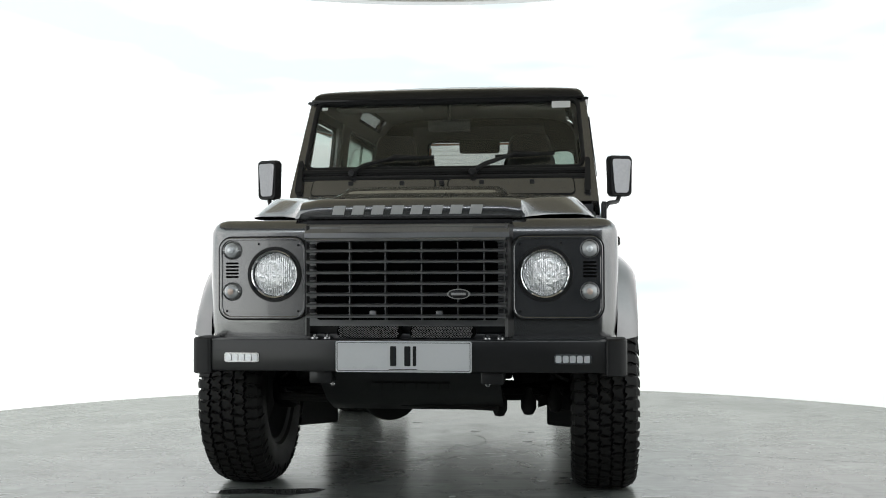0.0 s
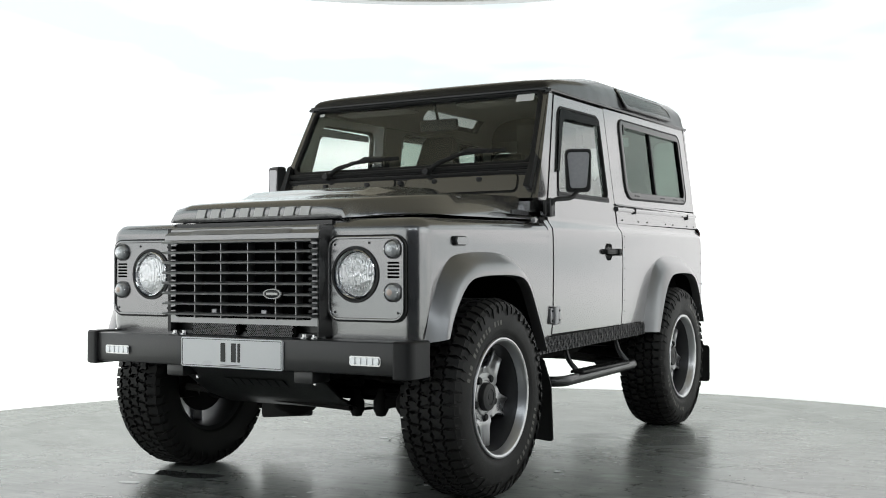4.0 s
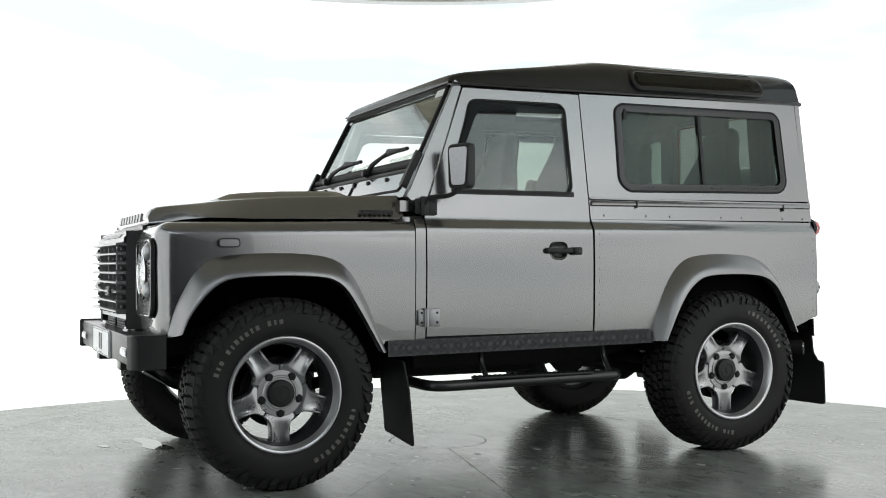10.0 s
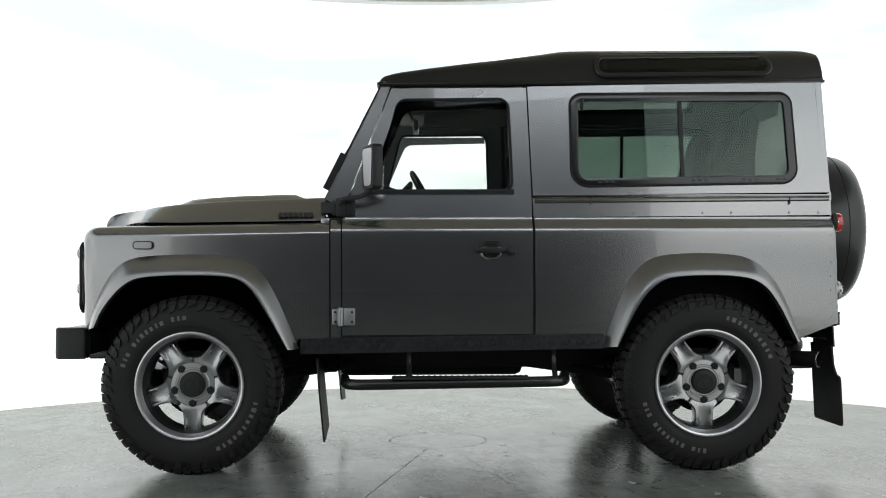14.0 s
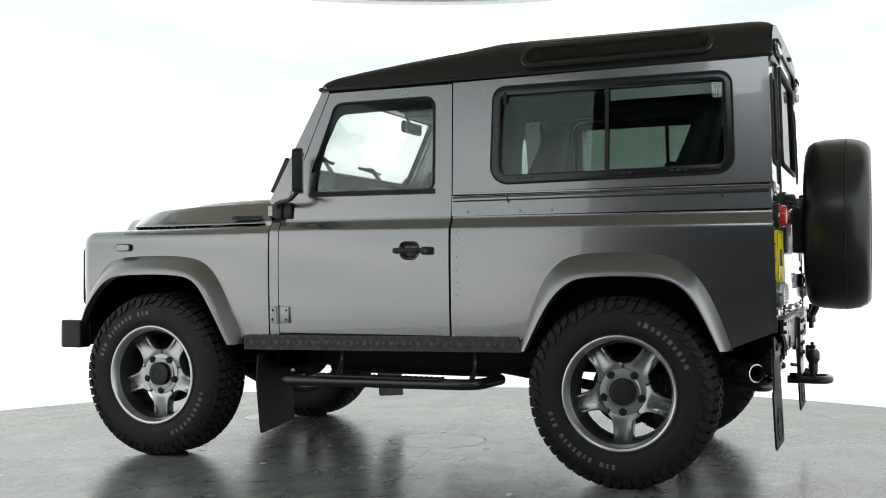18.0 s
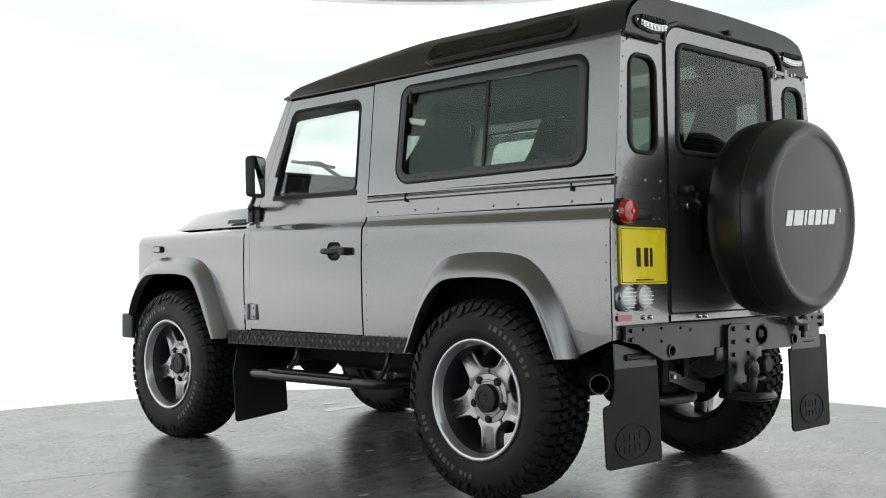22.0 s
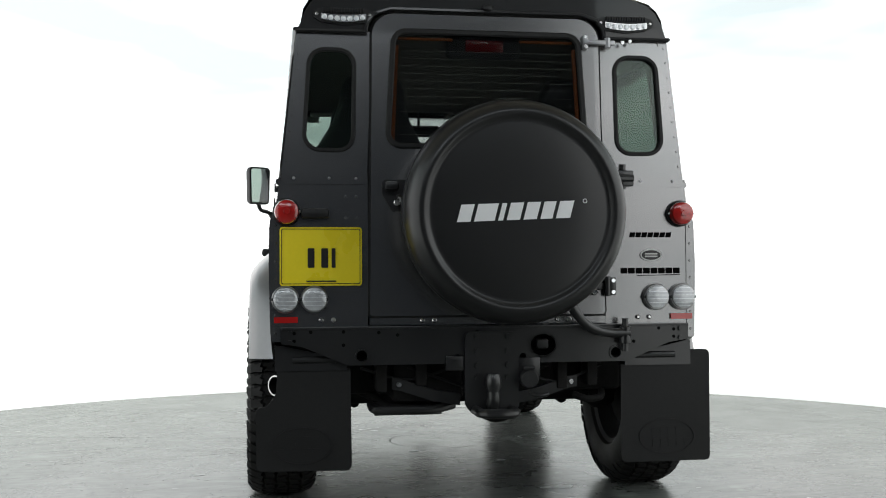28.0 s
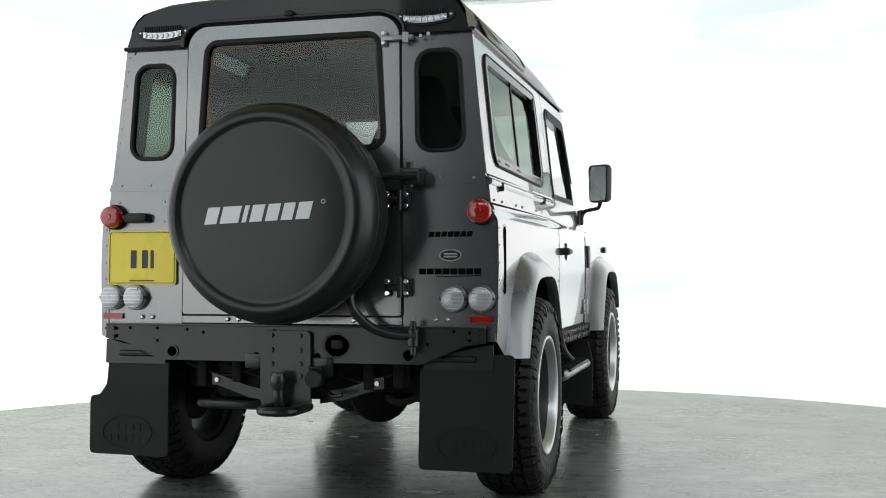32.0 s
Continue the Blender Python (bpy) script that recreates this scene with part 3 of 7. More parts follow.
def wing(s):
    cx, cy = 0.82 - CORNER, WING_FRONT + CORNER
    u1 = cx - 0.405
    u2 = u1 + CORNER * math.pi / 2

    def plan(u):
        if u < u1:
            return 0.405 + u, WING_FRONT, 0, -1
        if u < u2:
            g = (u - u1) / CORNER
            return cx + CORNER * math.sin(g), cy - CORNER * math.cos(g), math.sin(g), -math.cos(g)
        return 0.82, cy + (u - u2), 1, 0

    def at(u, v, d):
        x, y, nx, ny = plan(u)
        zt = 1.132 + 0.018 * max(0.0, min(1.0, (y + 1.62) / 1.06))
        zk = zt - EDGE
        if v <= zk:
            inset, z = 0.82 - max(side_x(v), 0.81) if v < 1.08 else 0.0015, v
            out = 1.0
        else:
            g = min(1.0, (v - zk) / (EDGE * math.pi / 2)) * math.pi / 2
            inset, z = EDGE * (1 - math.cos(g)), zk + EDGE * math.sin(g)
        inset += d
        return (s * (x - nx * inset), y - ny * inset, z)

    def to_u(y):
        return u2 + (y - cy)
    top = 1.145 - EDGE + EDGE * math.pi / 2
    outline = [(0, 0.66), (to_u(-1.652), 0.66)] + [(to_u(p[0]), p[1]) for p in F_CUT] + [(to_u(-0.70), 0.610), (to_u(-0.557), 0.610), (to_u(-0.557), top), (0, top)]
    hole = [(x - 0.405, z) for x, z in rrect(0.43, 0.735, 0.76, 1.038, 0.03, 4)]
    bm = panel(outline, [hole], at, 0.012, ucuts=[u1 * 0.999] + [u1 + (u2 - u1) * k / 8 for k in range(1, 9)] + [to_u(-1.3), to_u(-0.9)],
               vcuts=[0.72, 0.83, 0.95, 1.03] + [1.068 + 0.012 * k for k in range(0, 10)])
    ob = part("front_wing", bm, PAINT, CAR, sharp=40)
    # top plate
    ring = [(0.405, WING_FRONT + 0.055), (0.73, WING_FRONT + 0.055), (0.765, WING_FRONT + 0.09), (0.765, -0.557), (0.405, -0.557)]
    part("top_plate", panel(ring, [], lambda u, v, d: (s * u, v, 1.1315 + 0.018 * max(0.0, min(1.0, (v + 1.62) / 1.06)) - d), 0.01, vcuts=(-1.4, -1.0)), PAINT, ob)
    # side repeater lamp
    c = (-1.407, 1.045)
    o = rrect(c[0] - 0.047, c[0] + 0.047, c[1] - 0.019, c[1] + 0.019, 0.016)
    lamp = part("side_repeater", panel(o, [], lambda u, v, d: (s * (0.832 - d), u, v), 0.014), PLASTIC, CAR, "small grey side repeater lamp")
    o = rrect(c[0] - 0.041, c[0] + 0.041, c[1] - 0.0145, c[1] + 0.0145, 0.0125)
    part("lens", panel(o, [], lambda u, v, d: (s * (0.838 - d), u, v), 0.008), GUNMETAL, lamp)
    return ob


for s in (1, -1):
    w = wing(s)
    flare(s, F_OUT, F_IN, "grey wheel arch flare with scuffed lip")
    flare(s, R_OUT, R_IN, "grey rear wheel arch flare")

# side air grille on the right wing only
g = new("side_vent", mesh_of("side_vent", box(-0.829, -0.818, -0.70, -0.60, 0.93, 1.06, 0.004), PLASTIC))
g.parent = CAR
for k in range(7):
    part("slat", box(-0.836, -0.826, -0.692, -0.608, 0.938 + 0.017 * k, 0.947 + 0.017 * k, 0.002, 1), GUNMETAL, g)


# --- doors and body sides
DOOR_WIN = rounded([(-0.352, 1.288), (0.300, 1.288), (0.284, 1.738), (-0.238, 1.732)], [0.035, 0.05, 0.05, 0.05], 6)


DISH = rounded([(0.140, 0.972), (0.244, 0.972), (0.244, 1.060), (0.140, 1.060)], [0.042, 0.042, 0.03, 0.03], 6)


def door(s):
    at = on_side(s)
    outline = [(-0.497, 0.626), (0.388, 0.628), (0.386, 1.27), (0.368, 1.790), (-0.268, 1.785), (-0.452, 1.30), (-0.497, 1.185)]
    ob = part("door", panel(outline, [DOOR_WIN, DISH], at, 0.035, vcuts=SIDE_CUTS), PAINT, CAR, "grey side door, closed")
    rub = grow(DOOR_WIN, -0.009)
    part("sash", panel([(-0.352, 1.280), (0.304, 1.280), (0.304, 1.304), (-0.352, 1.304)], [], lambda u, v, d: at(u, v, d - 0.005), 0.012), PLASTIC, ob)
    part("window_frame", strip_frame(grow(DOOR_WIN, 0.004), rub, at, -0.002, 0.02, bulge=0.003), RUBBER, ob)
    pane = part("pane", panel(rub, [], lambda u, v, d: at(u, v, 0.012 + d), 0.004, vcuts=(1.4, 1.5, 1.6)), CLEAR, ob)
    pane.visible_shadow = False
    # smoked wind deflector along the top of the window
    o = rounded([(-0.345, 1.40), (-0.322, 1.40), (-0.205, 1.675), (0.272, 1.686), (0.272, 1.722), (-0.235, 1.722)], [0, 0, 0.06, 0, 0.02, 0.04], 5)
    part("wind_deflector", panel(o, [], lambda u, v, d: (s * (side_x(v) + 0.010 - d), u, v), 0.004), SMOKE, ob, "smoked wind deflector over the window")
    # handle: recessed dish, lever and lock
    ring = lambda k, d: [at(0.192 + (u - 0.192) * k, 1.016 + (v - 1.016) * k, d) for u, v in DISH]
    part("handle_dish", loft([ring(1.0, 0.0), ring(0.96, 0.003), ring(0.86, 0.009), ring(0.68, 0.014), ring(0.4, 0.0165), ring(0.004, 0.017)], close_ring=True), PAINT, ob, sharp=60)
    bm = box(s * 0.826, s * 0.846, 0.116, 0.278, 1.005, 1.029, 0.007)
    box(s * 0.812, s * 0.838, 0.120, 0.140, 1.003, 1.031, 0.004, bm=bm)
    box(s * 0.818, s * 0.856, 0.262, 0.307, 0.997, 1.034, 0.008, bm=bm)
    h = part("handle", bm, PLASTIC, ob, "black pull handle")
    part("lock_barrel", lathe([(0.009, 0.0), (0.009, 0.003 * s), (0.0, 0.003 * s)], (s * 0.856, 0.288, 1.014), "x", 14), ALLOY_DARK, h)
    # hinges
    for z0, z1, m in ((0.672, 0.752, ZINC), (1.178, 1.256, PLASTIC)):
        bm = box(s * (side_x(z0) + 0.000), s * (side_x(z0) + 0.014), -0.492, -0.438, z0, z1, 0.004)
        cyl((s * (side_x(z0) + 0.014), -0.505, 0), "z", 0.013, z0 - 0.002, z1 + 0.002, 14, 0.002, bm)
        box(s * (side_x(z0) - 0.002), s * (side_x(z0) + 0.012), -0.545, -0.512, z0 + 0.005, z1 - 0.005, 0.003, bm=bm)
        h = part("hinge", bm, m, ob, "grey steel hinge" if m is ZINC else "black steel hinge")
        for yy, zz in ((-0.452, z0 + 0.018), (-0.452, z1 - 0.018), (-0.528, z0 + 0.018), (-0.528, z1 - 0.018)):
            part("bolt", lathe([(0.006, 0), (0.006, 0.003), (0.003, 0.006), (0, 0.006)], (s * (side_x(z0) + 0.012), yy, zz), "x", 8) if s > 0 else
                 lathe([(0.006, 0), (0.006, -0.003), (0.003, -0.006), (0, -0.006)], (s * (side_x(z0) + 0.012), yy, zz), "x", 8), DARK_LETTER, h)
    return ob


SIDE_WIN = rounded([(0.572, 1.313), (1.652, 1.331), (1.634, 1.770), (0.572, 1.762)], [0.085, 0.075, 0.062, 0.058], 8)


def body_side(s):
    at = on_side(s)
    post = part("door_post", panel([(-0.551, 0.612), (-0.503, 0.612), (-0.503, 1.16), (-0.551, 1.16)], [], lambda u, v, d: at(u, v, d + 0.003), 0.03, vcuts=SIDE_CUTS), PAINT, CAR)
    # dark gap behind the door edges
    for y0, y1 in ((-0.56, -0.49), (0.378, 0.404)):
        part("door_seal", panel([(y0, 0.615), (y1, 0.615), (y1, 1.172), (y0, 1.172)], [], lambda u, v, d: at(u, v, d + 0.012), 0.02, vcuts=SIDE_CUTS), RUBBER, CAR)
    part("door_seal", panel([(0.37, 1.17), (0.402, 1.17), (0.384, 1.80), (0.352, 1.80)], [], lambda u, v, d: at(u, v, d + 0.012), 0.02, vcuts=SIDE_CUTS), RUBBER, CAR)
    outline = [(0.398, 0.620), (0.715, 0.620)] + R_CUT + [(1.660, 0.610), (1.806, 0.668), (1.800, 1.172), (0.398, 1.172)]
    q = part("rear_quarter_panel", panel(outline, [], at, 0.014, vcuts=SIDE_CUTS), PAINT, CAR, sharp=40)
    for yy, z0, z1 in ((0.425, 0.70, 1.10), (1.785, 0.70, 1.15)):
        for k in range(8):
            zz = z0 + (z1 - z0) * k / 7
            part("rivet", lathe([(0.0045, 0), (0.003, 0.002 * s), (0, 0.0026 * s)], (s * (side_x(zz)), yy, zz), "x", 8), PAINT, q)
    # waist rail: capping strip, bead and bolts
    o = [(0.392, 1.172), (1.800, 1.180), (1.796, 1.274), (0.390, 1.264)]
    rail = part("waist_rail", panel(o, [], lambda u, v, d: (s * (side_x(v) + 0.004 - d), u, v), 0.02, vcuts=(1.2, 1.22)), PAINT, CAR, "galvanised-look grey waist capping")
    tb = [(s * 0.783, 0.40, 1.249), (s * 0.783, 1.79, 1.259)]
    part("bead", tube(tb, 0.0135, 10), PAINT, rail)
    part("bead", box(s * 0.776, s * 0.786, 0.392, 1.80, 1.270, 1.279, 0.002), PAINT, rail)
    for yy in (0.47, 0.72, 0.865, 1.19, 1.325, 1.60, 1.74):
        part("rivet", lathe([(0.0055, 0), (0.004, 0.003 * s), (0, 0.004 * s)], (s * 0.7925, yy, 1.192), "x", 8), PAINT, rail)
    for yy in (0.66, 1.60):
        part("clip", box(s * 0.780, s * 0.800, yy, yy + 0.004, 1.232, 1.266), DARK_LETTER, rail)
    # upper side with the long window
    outline = [(0.392, 1.276), (1.794, 1.288), (1.782, 1.822), (0.374, 1.795)]
    up = part("upper_side_panel", panel(outline, [SIDE_WIN], at, 0.03, vcuts=(1.5,)), PAINT, CAR)
    win = part("side_window", strip_frame(grow(SIDE_WIN, -0.007), grow(SIDE_WIN, -0.040), at, -0.006, 0.02, bulge=0.001), GLOSS_BLACK, CAR, "dark tinted sliding side window in a black frame")
    part("gasket", strip_frame(grow(SIDE_WIN, 0.003), grow(SIDE_WIN, -0.008), at, -0.004, 0.02, bulge=0.004), RUBBER, win)
    inner = grow(SIDE_WIN, -0.037)
    mid = 1.105
    for lo, hi, dd in ((0.0, mid + 0.01, 0.016), (mid - 0.01, 3.0, 0.008)):
        o = [(min(max(u, lo), hi), v) for u, v in inner]
        ded = [o[0]]
        for p in o[1:]:
            if math.dist(p, ded[-1]) > 1e-4:
                ded.append(p)
        if math.dist(ded[0], ded[-1]) < 1e-4:
            ded.pop()
        pane = part("pane", panel(ded, [], lambda u, v, d, dd=dd: at(u, v, dd + d), 0.004), TINT, win)
        pane.visible_shadow = False
    part("divider", panel([(mid - 0.008, 1.362), (mid + 0.008, 1.362), (mid + 0.004, 1.725), (mid - 0.012, 1.725)], [], lambda u, v, d: at(u, v, 0.004 + d), 0.014), PLASTIC, win)
    for k, yy in enumerate((0.70, 0.73, 0.76, 1.14, 1.17, 1.20, 1.38, 1.41, 1.44, 1.545, 1.575)):
        part("drain_slot", panel(rrect(yy, yy + 0.02, 1.332 + 0.017 * (yy - 0.6), 1.340 + 0.017 * (yy - 0.6), 0.002, 2), [], lambda u, v, d: (s * (side_x(v) + 0.0085 - d), u, v), 0.003), DARK_LETTER, win)
    part("window_catch", box(s * 0.722, s * 0.738, 0.625, 0.64, 1.68, 1.735, 0.003), PLASTIC, win)
    # chequer plate sill
    bm = panel([(-0.69, 0.541), (0.735, 0.561), (0.715, 0.628), (0.70, 0.628), (-0.69, 0.612)], [], lambda u, v, d: (s * (0.823 - d), u, v), 0.006)
    n = 0
    for k in range(41 * 8):
            j, r, q = k // 8, k // 4 % 2, k % 4 - 1.5
            y0, z0 = -0.668 + j * 0.0340, 0.562 + r * 0.0335 + 0.017 * (j / 41)
            tilt = 0.785 if (j + r) % 2 else -0.785
            c, sn = math.cos(tilt), math.sin(tilt)
            y0, z0 = y0 - sn * q * 0.0074, z0 + c * q * 0.0074
            pts = [(y0 + c * a - sn * b, z0 + sn * a + c * b) for a, b in ((-0.0145, 0), (0, -0.0023), (0.0145, 0), (0, 0.0023))]
            top = [bm.verts.new((s * 0.8262, *p)) for p in pts]
            low = [bm.verts.new((s * 0.8228, y0 + (p[0] - y0) * 1.25, z0 + (p[1] - z0) * 1.5)) for p in pts]
            bm.faces.new(top)
            for j in range(4):
                bm.faces.new((low[j], low[(j + 1) % 4], top[(j + 1) % 4], top[j]))
    part("chequer_plate_sill", bm, SILL, CAR, "dark chequer plate sill cover")


for s in (1, -1):
    door(s)
    body_side(s)

# petrol filler recess on the right rear quarter
part("fuel_filler_recess", box(-0.8245, -0.80, 1.66, 1.72, 0.83, 1.10, 0.02), WINGIN, CAR, "black filler recess")

# --- bonnet
BON = (-1.672, -1.655, -1.63, -1.59, -1.53, -1.46, -1.40, -1.34, -1.28, -1.20, -1.05, -0.92, -0.82, -0.76, -0.70, -0.64, -0.583)
TOP_W = ((-1.672, 0.440), (-1.60, 0.440), (-1.50, 0.50), (-1.40, 0.60), (-1.30, 0.645), (-0.583, 0.665))
LOW_W = ((-1.672, 0.462), (-1.60, 0.468), (-1.53, 0.55), (-1.46, 0.665), (-1.40, 0.712), (-1.30, 0.735), (-0.583, 0.752))
TOP_Z = ((-1.672, 1.172), (-1.655, 1.193), (-1.63, 1.205), (-1.59, 1.212), (-1.40, 1.232), (-1.1, 1.256), (-0.583, 1.272))
LOW_Z = ((-1.672, 1.138), (-1.60, 1.142), (-1.50, 1.158), (-1.3, 1.152), (-0.583, 1.160))


def smooth01(t):
    t = max(0.0, min(1.0, t))
    return t * t * (3 - 2 * t)


def bonnet():
    def z_at(x, y):
        tw, zt = lerp(TOP_W, y), lerp(TOP_Z, y)
        z = zt + 0.012 * (1 - (x / 0.7) ** 2)
        rise = smooth01((y + 1.40) / 0.14) * smooth01((-0.66 - y) / 0.12)
        return z + 0.034 * rise * smooth01((0.372 - abs(x)) / 0.05)
    rings = []
    for y in BON:
        tw, lw, zt, zl = lerp(TOP_W, y), lerp(LOW_W, y), lerp(TOP_Z, y), lerp(LOW_Z, y)
        half = []
        for f in (0.0, 0.2, 0.4, 0.50, 0.54, 0.58, 0.62, 0.72, 0.85):
            x = f * tw if y < -1.5 else (f * 0.60 if f <= 0.62 else 0.372 + (f - 0.62) / 0.38 * (tw - 0.372))
            half.append((x, z_at(x, y)))
        for k in range(0, 7):
            q = (0.0, 0.10, 0.30, 0.55, 0.80, 0.96, 1.0)[k]
            fall = (0.0, 0.05, 0.22, 0.46, 0.72, 0.90, 1.0)[k]
            half.append((tw + (lw - tw) * q, zl + (zt - zl) * (1 - fall)))
        rings.append([(-x, y, z) for x, z in reversed(half)] + [(x, y, z) for x, z in half[1:]])
    # folded front lip and underside
    first = rings[0]
    lip = [(p[0] * 0.995, -1.674, max(1.136, p[2] - 0.022)) for p in first]
    under = [(p[0] * 0.98, -1.662, 1.134) for p in first]
    back = [(p[0] * 0.98, -1.60, 1.134) for p in first]
    bm = loft([back, under, lip] + rings)
    last = rings[-1]
    loft([last, [(p[0] * 0.99, p[1] + 0.004, p[2] - 0.03) for p in last]], bm=bm)
    ob = part("bonnet", bm, PAINT, CAR, "grey bonnet with raised centre", sharp=48)
    # eight block letters of the model name on the front lip, as plain blocks
    x0, w, gap = -0.306, 0.047, 0.0315
    for k in range(8):
        x = x0 + k * (w + gap)
        sk = 0.004
        o = [(x - sk, 1.151), (x + w - sk, 1.151), (x + w + sk, 1.187), (x + sk, 1.187)]
        part("letter_block", panel(o, [], lambda u, v, d: (u, -1.681 + max(0.0, v - 1.182) * 0.8 + d, v), 0.010), LETTER, ob)
    # dark maker's mark on the bonnet side, as plain slanted bars
    for s in (1, -1):
        for k in range(7):
            y = -0.800 + k * 0.0235
            o = [(y, 1.178), (y + 0.019, 1.178), (y + 0.024, 1.198), (y + 0.005, 1.198)]
            part("mark_bar", panel(o, [], lambda u, v, d: (s * (0.762 - (v - 1.165) * 0.36 - d), u, v), 0.008), DARK_LETTER, ob)


bonnet()

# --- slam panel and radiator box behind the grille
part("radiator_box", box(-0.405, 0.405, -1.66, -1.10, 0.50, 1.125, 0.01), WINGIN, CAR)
part("front_panel", panel([(-0.41, 0.60), (0.41, 0.60), (0.41, 1.128), (-0.41, 1.128)], [], lambda u, v, d: (u, -1.69 + d, v), 0.02), BLACK, CAR)


def grille():
    # surround with sloping header
    outer, inner = rrect(-0.396, 0.396, 0.712, 1.100, 0.012, 3), rrect(-0.358, 0.358, 0.735, 1.040, 0.012, 3)
    bm = panel(outer, [inner], lambda u, v, d: (u, -1.752 + d, v), 0.05)
    g = part("radiator_grille", bm, GUNMETAL, CAR, "dark grey slatted radiator grille")
    part("header", loft([[(x * 0.402, -1.700, 1.112) for x in (-1, -0.5, 0.5, 1)], [(x * 0.40, -1.735, 1.108) for x in (-1, -0.5, 0.5, 1)],
                         [(x * 0.402, -1.768, 1.076) for x in (-1, -0.5, 0.5, 1)], [(x * 0.402, -1.770, 1.056) for x in (-1, -0.5, 0.5, 1)],
                         [(x * 0.402, -1.75, 1.048) for x in (-1, -0.5, 0.5, 1)]]), GUNMETAL, g)
    part("name_strip", loft([[(x * 0.262, -1.7435, 1.1045) for x in (-1, 1)], [(x * 0.255, -1.7705, 1.0775) for x in (-1, 1)]]), ZINC, g)
    for k in range(7):
        x = -0.078 + k * 0.0235
        o = [(x - 0.002, 1.082), (x + 0.017, 1.082), (x + 0.021, 1.099), (x + 0.002, 1.099)]
        part("mark_bar", panel(o, [], lambda u, v, d: (u, -1.7695 + (v - 1.0775) * 1.0 + d, v), 0.003), DARK_LETTER, g)
    for s in (1, -1):
        part("cheek", loft([[(s * x, y, z) for x, y in ((0.384, -1.752), (0.3955, -1.758), (0.417, -1.690), (0.405, -1.690))] for z in (0.672, 0.676, 1.100, 1.106)], close_ring=True, cap=True), BLACK, g)
    for k in range(8):
        z = 1.046 - k * 0.0424
        ring = [(-1.800, z - 0.003), (-1.802, z + 0.003), (-1.796, z + 0.007), (-1.752, z + 0.009), (-1.752, z - 0.006)]
        sl = part("slat", loft([[(x, *p) for p in ring] for x in (-0.388, -0.384, 0.384, 0.388)], close_ring=True, cap=True), GUNMETAL, g)
        for s in (1, -1):
            if k < 7:
                part("end_block", box(s * 0.358, s * 0.380, -1.776, -1.748, z - 0.028, z - 0.014, 0.003), PLASTIC, sl)
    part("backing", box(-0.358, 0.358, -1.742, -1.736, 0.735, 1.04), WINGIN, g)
    for x in (-0.2185, -0.078, 0.063, 0.204, 0.305):
        part("rib", box(x - 0.002, x + 0.002, -1.786, -1.740, 0.735, 1.04), GUNMETAL, g)
    for x in (-0.13, 0.13):
        part("catch", box(x - 0.013, x + 0.013, -1.768, -1.74, 0.748, 0.772, 0.003), ZINC, g)
    badge = part("badge", lathe([(0, -0.008), (0.85, -0.008), (1, -0.003), (1, 0.004), (0, 0.004)], (0, 0, 0), "y", 28), DARK_LETTER, g, "oval dark badge with silver rim")
    badge.matrix_basis = Matrix.Translation((0.21, -1.806, 0.838)) @ Matrix.Diagonal((0.044, 1, 0.020, 1))
    rim = part("badge_rim", strip_frame([(1.0 * math.cos(a / 14 * math.pi), 1.0 * math.sin(a / 14 * math.pi)) for a in range(28)], [(0.88 * math.cos(a / 14 * math.pi), 0.84 * math.sin(a / 14 * math.pi)) for a in range(28)],
                                        lambda u, v, d: (u, d, v), -0.010, -0.002), LETTER, badge)
    bar = part("badge_bar", box(-0.62, 0.62, -0.0105, -0.006, -0.24, 0.24), LETTER, badge)
    # two expanded-metal air intakes below, with round ends
    for x0, x1 in ((-0.279, -0.022), (0.010, 0.268)):
        it = part("air_intake", panel(rrect(x0, x1, 0.664, 0.710, 0.020, 5), [], lambda u, v, d: (u, -1.735 + d, v), 0.03), WINGIN, CAR, "black air intake behind grey expanded mesh")
        bm = bmesh.new()
        for r in range(4):
            z = 0.6705 + r * 0.0115
            for k in range(21):
                x = x0 + 0.012 + (k + 0.5 * (r % 2)) * (x1 - x0 - 0.024) / 21
                for a, b in (((x - 0.0058, z), (x, z + 0.0052)), ((x, z + 0.0052), (x + 0.0058, z)), ((x + 0.0058, z), (x, z - 0.0052)), ((x, z - 0.0052), (x - 0.0058, z))):
                    tube([(a[0], -1.739, a[1]), (b[0], -1.741, b[1])], 0.0011, 4, bm, cap=False)
        part("mesh", bm, ZINC, it, "grey expanded metal mesh")
    part("valance", box(-0.40, 0.40, -1.72, -1.68, 0.61, 0.68, 0.004), BLACK, CAR)


grille()


